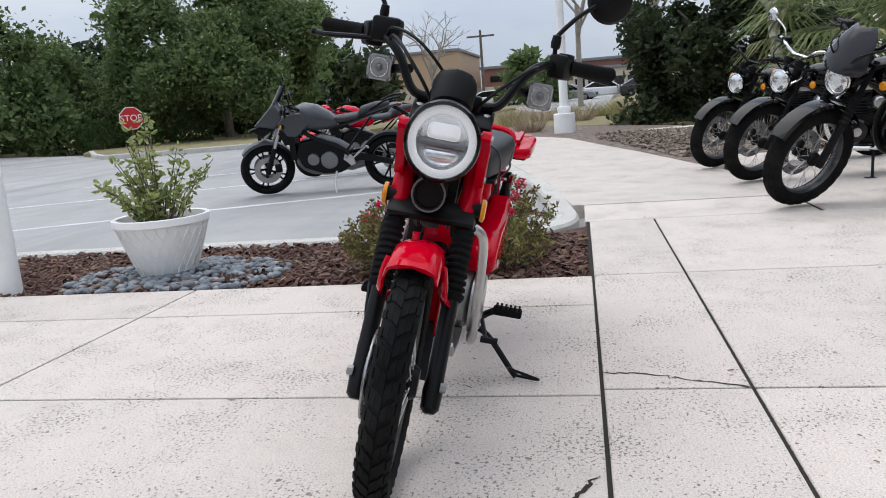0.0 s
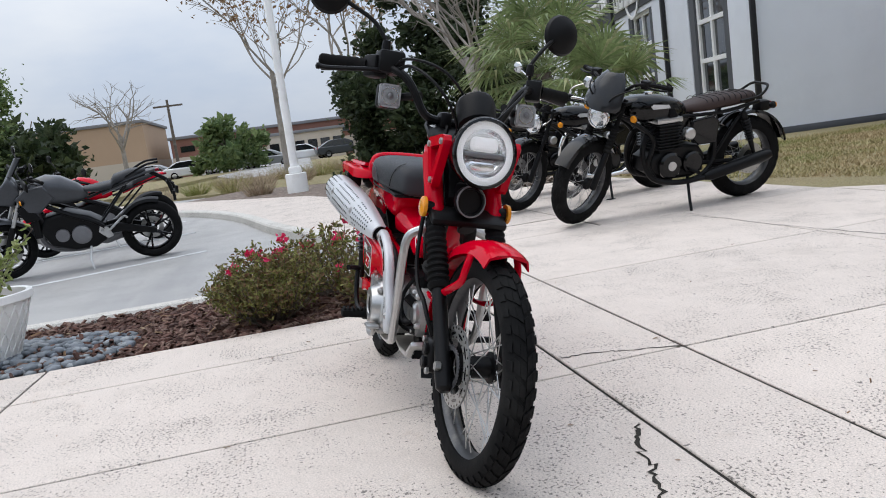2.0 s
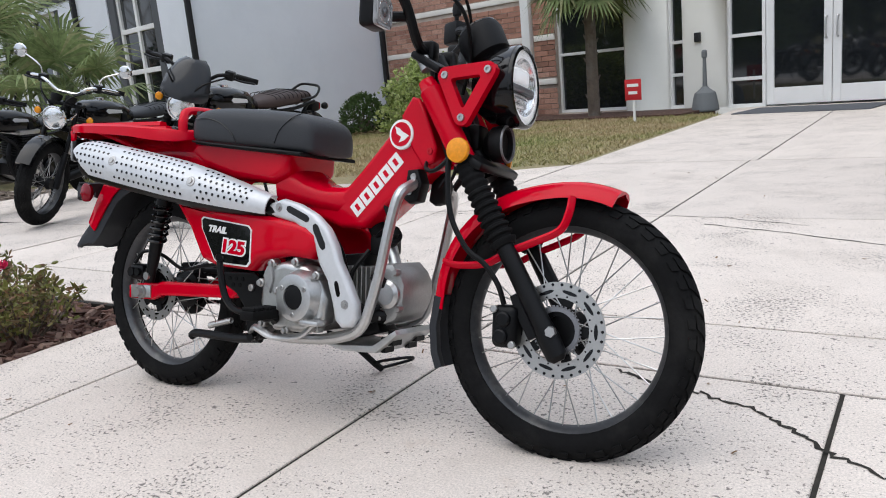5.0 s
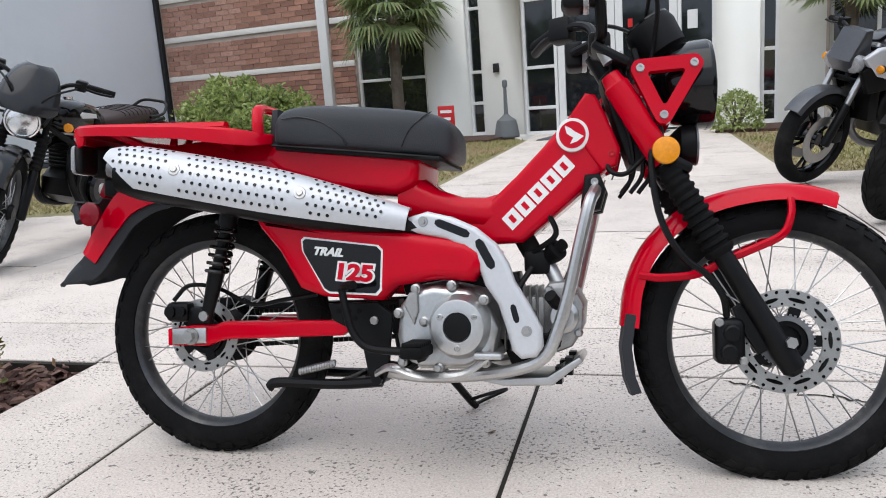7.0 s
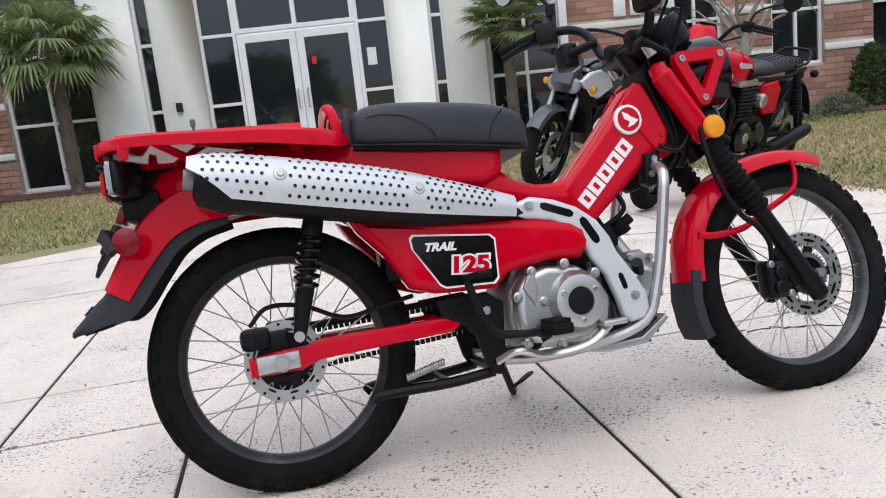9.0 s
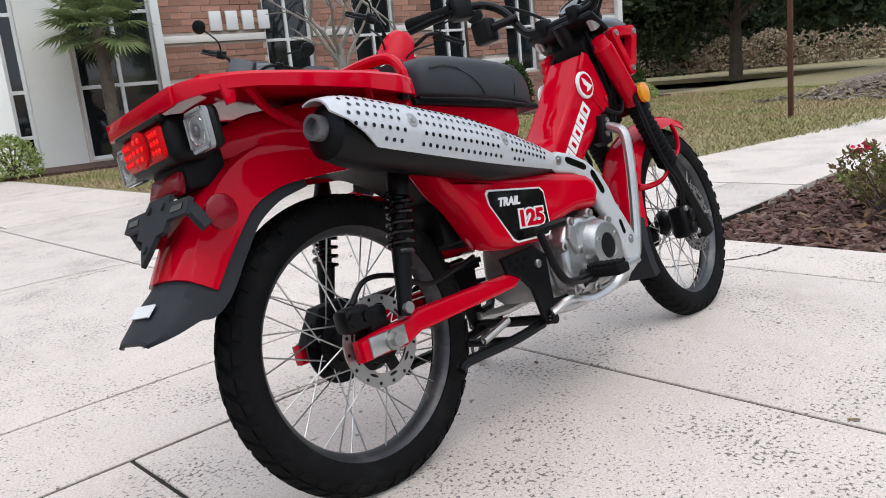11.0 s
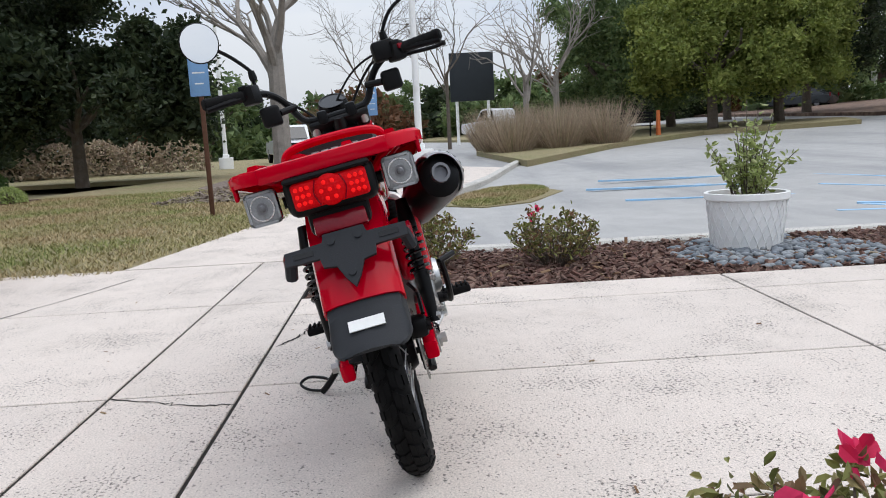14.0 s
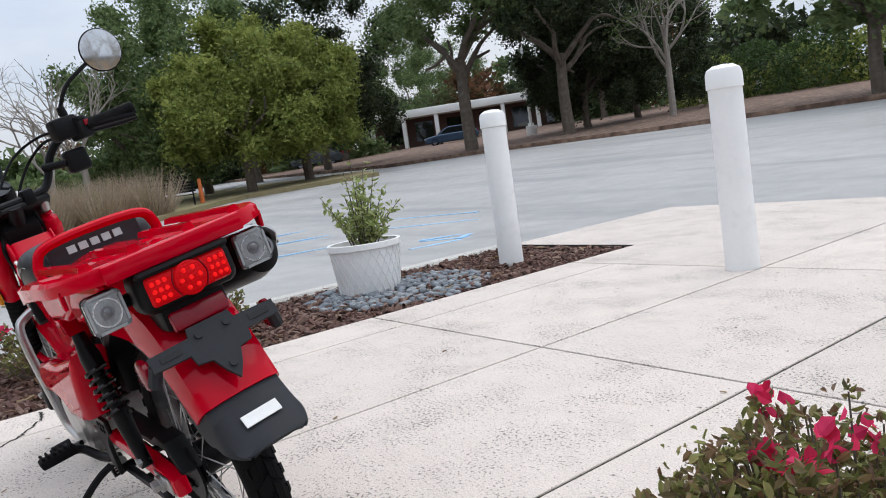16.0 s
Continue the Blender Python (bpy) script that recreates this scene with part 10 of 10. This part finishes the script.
for k, (u, v, r, h, mt) in enumerate(((15.8, -0.7, 0.35, 0.5, "leaf_green"), (17.35, -0.6, 0.3, 0.95, "leaf_green"), (18.95, -0.6, 0.33, 0.95, "leaf_green"), (20.5, -0.6, 0.32, 0.9, "leaf_green"), (13.9, -0.8, 0.7, 0.6, "leaf_shrub"), (21.8, -0.7, 0.35, 0.7, "leaf_green"))):
    S = BM @ Vector((u, v, 0))
    shrub("shrub", S.x, S.y, 0, r, r, h, 2600, 0.07, mt, "dark green shrub against the brick wall", 100 + k)
for k, (u, r, mt) in enumerate(((15.2, 0.75, "leaf_pale"), (16.4, 0.35, "leaf_pale"), (17.9, 0.4, "leaf_shrub"), (19.4, 0.35, "leaf_pale"), (20.4, 0.4, "leaf_rust"), (21.3, 0.35, "leaf_shrub"))):
    S = BM @ Vector((u, -1.5 if k else -1.9, 0))
    shrub("ground_cover", S.x, S.y, 0, r, r * 0.75, 0.3, 1300, 0.05, mt, "low mixed ground cover in the mulched bed", 110 + k, "ground cover")
for k, (a, c) in enumerate((((0.0, 5.9)), ((5.9, 7.3)), ((10.5, 13.2)), ((13.2, 22.0)))):
    bm = bmesh.new()
    box(bm, a, c, -1.15 if k < 3 else -1.6, -0.01, -0.1, 0.03)
    ob = single("planting_bed_wall", bm, M["soil"], "dark mulched bed along the building", "planting bed", "structure")
    ob.matrix_world = BM
bare_tree("bare_tree", 20.0, 3.3, 9.0, "grey bare tree with forked limbs on mulch", 56, r0=0.28, spread=0.32, depth=5)
Q = BM @ Vector((15.2, -1.3, 0))
bare_tree("bare_tree", Q.x, Q.y, 3.4, "small pale bare tree by the brick wall", 57, depth=3, r0=0.08)
leafy_tree("magnolia_tree", 20.2, 9.0, 1.9, 4.1, 6.4, 36000, 0.17, "leaf_dark", "dense dark green magnolia tree on the lawn", seed=65, low=0.1)
leafy_tree("magnolia_tree", 30.0, 15.0, 1.0, 4.2, 7.5, 16000, 0.24, "leaf_dark", "dense dark evergreen tree on the lawn", seed=66, low=0.6)
for k in range(8):
    x, y = 26.4 + 0.62 * k, 19.0 - 1.42 * k
    shrub("hedge_bush", x, y, height(x, y) - 0.05, 1.15, 1.15, 1.35 + 0.08 * (k % 3), 2200, 0.13, "straw_grass", "brown dormant hedge bush beyond the lawn", 400 + k, "hedge")
draped("mulch_bed_east", [(8.4, 1.0), (11.5, 0.3), (19.5, -1.0), (23, -1.6), (24, 1.5), (21, 4.6), (14, 4.2), (10.0, 2.6)], -0.1, 0.004, M["mulch_old"], "weathered mulched ground round the bare tree", "planting bed")
for k, (x, y) in enumerate(((18.5, 1.2), (19.8, 0.6), (21.5, -0.2), (17.0, 1.0), (23, 1.2))):
    grass_clump(x, y, 0.5, 0.6, 450, "grass_blade", "clumps of green and dry ornamental grass", 120 + k)
for k in range(12):
    grass_clump(22.0 + (k % 4) * 1.3, -3.6 - (k // 4) * 1.5 + 0.3 * (k % 2), 1.0, 1.5, 520, "straw_grass", "tall dry reddish ornamental grass", 140 + k)
bare_tree("bare_tree", 31.5, 1.2, 8.6, "thin bare winter tree with fine twigs", 67, bark="bark", depth=5, r0=0.09, spread=0.45)
bare_tree("bare_tree", 34.5, -2.4, 8.8, "thin bare winter tree with fine twigs", 68, bark="bark", depth=5, r0=0.1, spread=0.45)
bare_tree("bare_tree", 25.5, -4.6, 6.0, "many-stemmed bare winter tree", 58, spread=0.4)
bare_tree("bare_tree", 27.0, -6.0, 6.5, "many-stemmed bare winter tree", 59, spread=0.4)
for k, (x, y, tr, r, h, mt) in enumerate(((30.5, -9.5, 2.2, 3.8, 8.0, "leaf_oak"), (26.0, -11.6, 2.2, 3.4, 5.6, "leaf_light"), (27.0, -14.6, 2.4, 3.2, 6.0, "leaf_light"), (33.0, -12.5, 2.6, 4.4, 9.5, "leaf_oak"),
                                          (24.6, -21.5, 4.2, 4.6, 7.5, "leaf_oak"), (21.5, -24.5, 3.6, 4.4, 8.0, "leaf_dark"), (24.0, -28.5, 2.0, 3.8, 8.0, "leaf_dark"), (24.5, -33.0, 2.0, 5.0, 10.0, "leaf_dark"), (72.0, -58.0, 3.0, 6.5, 12.0, "leaf_oak"), (56.0, -29.5, 3.4, 5.5, 11.0, "leaf_oak"), (36.0, -20.5, 3.0, 5.0, 11.0, "leaf_dark"), (42.0, -19.0, 3.0, 5.5, 11.0, "leaf_oak"), (38.0, -46.0, 3.0, 6.0, 12.0, "leaf_dark"), (68.0, -50.0, 3.0, 6.0, 13.0, "leaf_oak"), (56.0, -60.0, 3.0, 6.0, 13.0, "leaf_dark"))):
    leafy_tree("street_tree", x, y, tr, r, h, 32000, 0.14, mt, ("light green" if mt == "leaf_light" else "dark green") + " tree on the bank beyond the lot", seed=160 + k, low=-0.3 if k in (4, 5) else 0.2, group="trees beyond the lot")
bare_tree("bare_tree", 18.8, -28.2, 8.0, "tall pale trunk tree with thin branches", 60, leaves=900, leaf_mat="leaf_oak")
leafy_tree("oak_tree", 8.3, -23.6, 2.6, 4.6, 5.0, 8000, 0.24, "leaf_oak", "big oak at the edge of the lot", seed=181, low=0.1)
for k in range(9):
    a = 21.5 - k * 2.1
    shrub("hedge_bush", a + 3, -40.0 - (k % 3) * 1.2, height(a + 3, -40) - 0.2, 2.3, 2.3, 3.0 + 0.5 * (k % 2), 2600, 0.24, "leaf_green" if k % 2 else "leaf_light", "big rounded clipped hedge bush", 190 + k, "hedge")
for k in range(36):
    a = radians(-62 + k * 3.6)
    d = 66 + 9 * (k % 3) + (22 if 3 < k < 9 else 0)
    x, y = d * math.cos(a), d * math.sin(a)
    low_wood = 12 < k < 21
    leafy_tree("far_tree", x, y, 1.5 if low_wood else 2.5, 6.0, 4.6 + 0.9 * (k % 3) if low_wood else 8.0 + 1.5 * (k % 3), 4300, 0.46, ("leaf_dark", "leaf_oak", "leaf_rust", "leaf_oak")[k % 4], "tall woodland tree far off", seed=220 + k, low=0.7, limbs=3, group="distant woodland")
for k in range(12):
    a = radians(196 + k * 4.5)
    x, y = 62 * math.cos(a), 62 * math.sin(a)
    leafy_tree("far_tree", x, y, 2.2, 5.5, 6.0, 2600, 0.5, ("leaf_dark", "leaf_oak")[k % 2], "evergreen tree far off across the road", seed=260 + k, low=0.6, limbs=3, group="distant woodland")

scatter_chips("bark_mulch", lambda x, y: y > 1.15 - 0.17 * (x - 8) and y < 3.6, (8.9, 19.0, -0.5, 3.6), 3800, 0.05, 0.15, 0.004, M["mulch_chip"], "weathered grey-brown bark mulch round the bare tree", 17, 0.2, 0.03)
lawn_blades("turf", lambda x, y: (x - 8.85) ** 2 / 3.4 + (y + 1.45 + 0.28 * (x - 8.85)) ** 2 / 0.42 < 1, (6.9, 10.9, -2.4, -0.5), 14000, 0.035, "thin dry grass on the kerb island", 33).location.z = LOT_Z + 0.02

# ---- concrete slabs ----
def slab_piece(pts, gap=0.006, z=0.0):
    """One slab of the pavement from its plan corners, with eased edges."""
    bm = bmesh.new()
    cx, cy = sum(p[0] for p in pts) / len(pts), sum(p[1] for p in pts) / len(pts)
    n = len(pts)

    def shrunk(k):
        out = []
        for i in range(n):
            p, a, b = Vector(pts[i]), Vector(pts[i - 1]), Vector(pts[(i + 1) % n])
            d1, d2 = (p - a).normalized(), (b - p).normalized()
            n1, n2 = Vector((-d1.y, d1.x)), Vector((-d2.y, d2.x))
            s = 1 if (Vector((cx, cy)) - p).dot(n1 + n2) > 0 else -1
            out.append(p + (n1 + n2) * s * k / max(0.3, 1 + n1.dot(n2)))
        return out

    loops = [[Vector((q.x, q.y, h + z)) for q in shrunk(k)] for k, h in ((gap, -0.12), (gap, -0.008), (gap + 0.001, -0.002), (gap + 0.004, 0.0))]
    rings(bm, loops)
    part("slab", bm, M["concrete"], pavement, sharp=20)


def rect(x0, x1, y0, y1, gap=0.006):
    slab_piece([(x0, y0), (x1, y0), (x1, y1), (x0, y1)], gap)


X1 = [-1.35, -0.861, 0.075, 1.07, 1.437]
for a, c in zip(X1, X1[1:]):
    ya, yc = -1.478 - 0.045 * a, -1.478 - 0.045 * c
    slab_piece([(a, ya), (c, yc), (c, 0.5295), (a, 0.5295)], 0.0045)
    slab_piece([(a, -3.08), (c, -3.08), (c, yc), (a, ya)], 0.005)
slab_piece([(-2.7, -5.85), (0.08, -5.85), (0.08, -3.08), (-1.37, -3.08), (-1.6, -3.2), (-2.6, -3.5)])
slab_piece([(0.08, -5.85), (2.7, -5.85), (2.75, -3.76), (1.435, -3.74), (1.435, -3.08), (0.08, -3.08)])
for x0, x1 in ((-2.85, -1.36), (-1.36, 0.03), (0.03, 1.39), (1.39, 2.74)):
    rect(x0, x1, 0.5305, 0.935, 0.0045)
    rect(x0, x1, 0.935, 2.56, 0.005)
    rect(x0, x1, 2.56, 4.75 if x0 > -2 else 3.8, 0.005)
rect(-3.58, -2.85, 0.5, 1.93)
rect(-4.35, -2.85, 1.94, 3.8)
rect(-5.6, -4.35, 1.94, 3.76)
rect(-6.9, -5.6, 1.94, 3.7)
slab_piece([(-2.83, 3.81), (-1.37, 3.81), (-1.37, 4.74)], 0.004)
for y0, y1 in ((4.76, 6.6), (6.6, 8.4), (8.4, 10.95)):
    rect(-1.35, 0.08, y0, y1)
    rect(0.08, 1.38, y0, y1)


def crack(pts, w, seed):
    rng = np.random.default_rng(seed)
    path = []
    for a, b in zip(pts, pts[1:]):
        for k in range(8):
            f = k / 8
            path.append(Vector((a[0] + (b[0] - a[0]) * f, a[1] + (b[1] - a[1]) * f, 0)) + Vector((*rng.normal(size=2) * 0.006, 0)))
    path.append(Vector((*pts[-1], 0)))
    bm = bmesh.new()
    prev = None
    for i, p in enumerate(path):
        d = (path[min(i + 1, len(path) - 1)] - path[max(i - 1, 0)]).normalized()
        n = Vector((-d.y, d.x, 0)) * w * rng.uniform(0.3, 1.0) * 0.5
        cur = [bm.verts.new(p + n + Vector((0, 0, 0.0015))), bm.verts.new(p - n + Vector((0, 0, 0.0015)))]
        if prev:
            bm.faces.new((prev[0], prev[1], cur[1], cur[0]))
        prev = cur
    single("pavement_crack", bm, M["joint"], "thin dark crack in the concrete", "crack", "structure")


crack([(0.55, 0.5), (0.65, 0.45), (0.78, 0.42), (0.9, 0.38), (0.99, 0.31), (1.08, 0.22), (1.18, 0.16), (1.27, 0.11), (1.39, 0.1)], 0.014, 1)
crack([(-0.1, 0.535), (-0.09, 0.65), (-0.03, 0.78), (0.03, 0.925)], 0.01, 2)
crack([(-2.6, 2.52), (-1.8, 2.56), (-1.39, 2.6), (-0.9, 2.68), (-0.1, 2.62), (0.31, 2.55), (0.75, 2.4)], 0.009, 3)
crack([(0.3, 2.38), (0.75, 2.2), (1.27, 1.96), (1.94, 1.74), (2.35, 1.62)], 0.012, 4)

# ---- bricks ----
BRICK_L, BRICK_H = 0.3, 0.093


def brick_mesh():
    bm = bmesh.new()
    l, h = BRICK_L - 0.012, BRICK_H - 0.011
    f0 = [Vector((x, -0.012, z)) for x, z in ((-l / 2 + .003, -h / 2 + .003), (l / 2 - .003, -h / 2 + .003), (l / 2 - .003, h / 2 - .003), (-l / 2 + .003, h / 2 - .003))]
    f1 = [Vector((x, -0.009, z)) for x, z in ((-l / 2, -h / 2), (l / 2, -h / 2), (l / 2, h / 2), (-l / 2, h / 2))]
    f2 = [p + Vector((0, 0.014, 0)) for p in f1]
    rings(bm, [f0, f1, f2])
    return mesh_of("brick", bm, M["brick"], 20)


def lay(wall_name, spans, z0, z1, bands, near, label):
    """Courses of bricks; the nearest are parts of the wall, the rest one joined part."""
    w = bpy.data.objects[wall_name]
    me = brick_mesh()
    vs0 = [tuple(v.co) for v in me.vertices]
    fs0 = [tuple(p.vertices) for p in me.polygons]
    vs, fs, placed = [], [], 0
    rng = np.random.default_rng(len(wall_name))
    for r in range(int((z1 - z0) / BRICK_H)):
        z = z0 + (r + 0.5) * BRICK_H
        if any(abs(z - b) < 0.05 + BRICK_H * 0.3 for b in bands):
            continue
        for u0, u1 in spans(z):
            u = u0 + (BRICK_L * 0.5 if r % 2 else 0.0)
            if r % 2:
                u = u0 - BRICK_L * 0.5
            while u < u1 - 0.02:
                a, c = max(u, u0), min(u + BRICK_L, u1)
                if c - a > 0.05:
                    k = (c - a) / BRICK_L
                    m = Matrix.Translation(((a + c) / 2, float(rng.normal() * 0.001), z)) @ Matrix.Diagonal((k, 1, 1, 1))
                    if near(a, z) and placed < 290:
                        share("brick", me, w, m)
                        placed += 1
                    else:
                        b = len(vs)
                        vs += [tuple(m @ Vector(v)) for v in vs0]
                        fs += [tuple(b + i for i in f) for f in fs0]
                u += BRICK_L
    rest = bpy.data.meshes.new("brickwork")
    rest.from_pydata(vs, [], fs)
    rest.materials.append(M["brick_far"])
    ob = new("brickwork", rest)
    ob.parent = w
    tagged(ob, label, kind="stuff")


lay("wall_brick_west", lambda z: ((0.12, 3.76), (3.96, 4.42)) if z < 3.3 else ((0.12, 5.76),), -0.05, 4.5, WEST_BANDS, lambda u, z: u > 1.9 and 0.9 < z < 2.9, "red-brown bricks in running bond")


def east_spans(z):
    if z > 2.35 or z < 0.72:
        return ((13.05, 22.2),)
    e = [13.05] + [x for w in EAST_WINDOWS for x in w] + [22.2]
    return tuple(zip(e[::2], e[1::2]))


lay("wall_brick_east", east_spans, -0.05, 2.95, (0.95, 1.62, 2.5), lambda u, z: 13.0 < u < 19.0 and z > 1.0, "red-brown bricks in running bond")
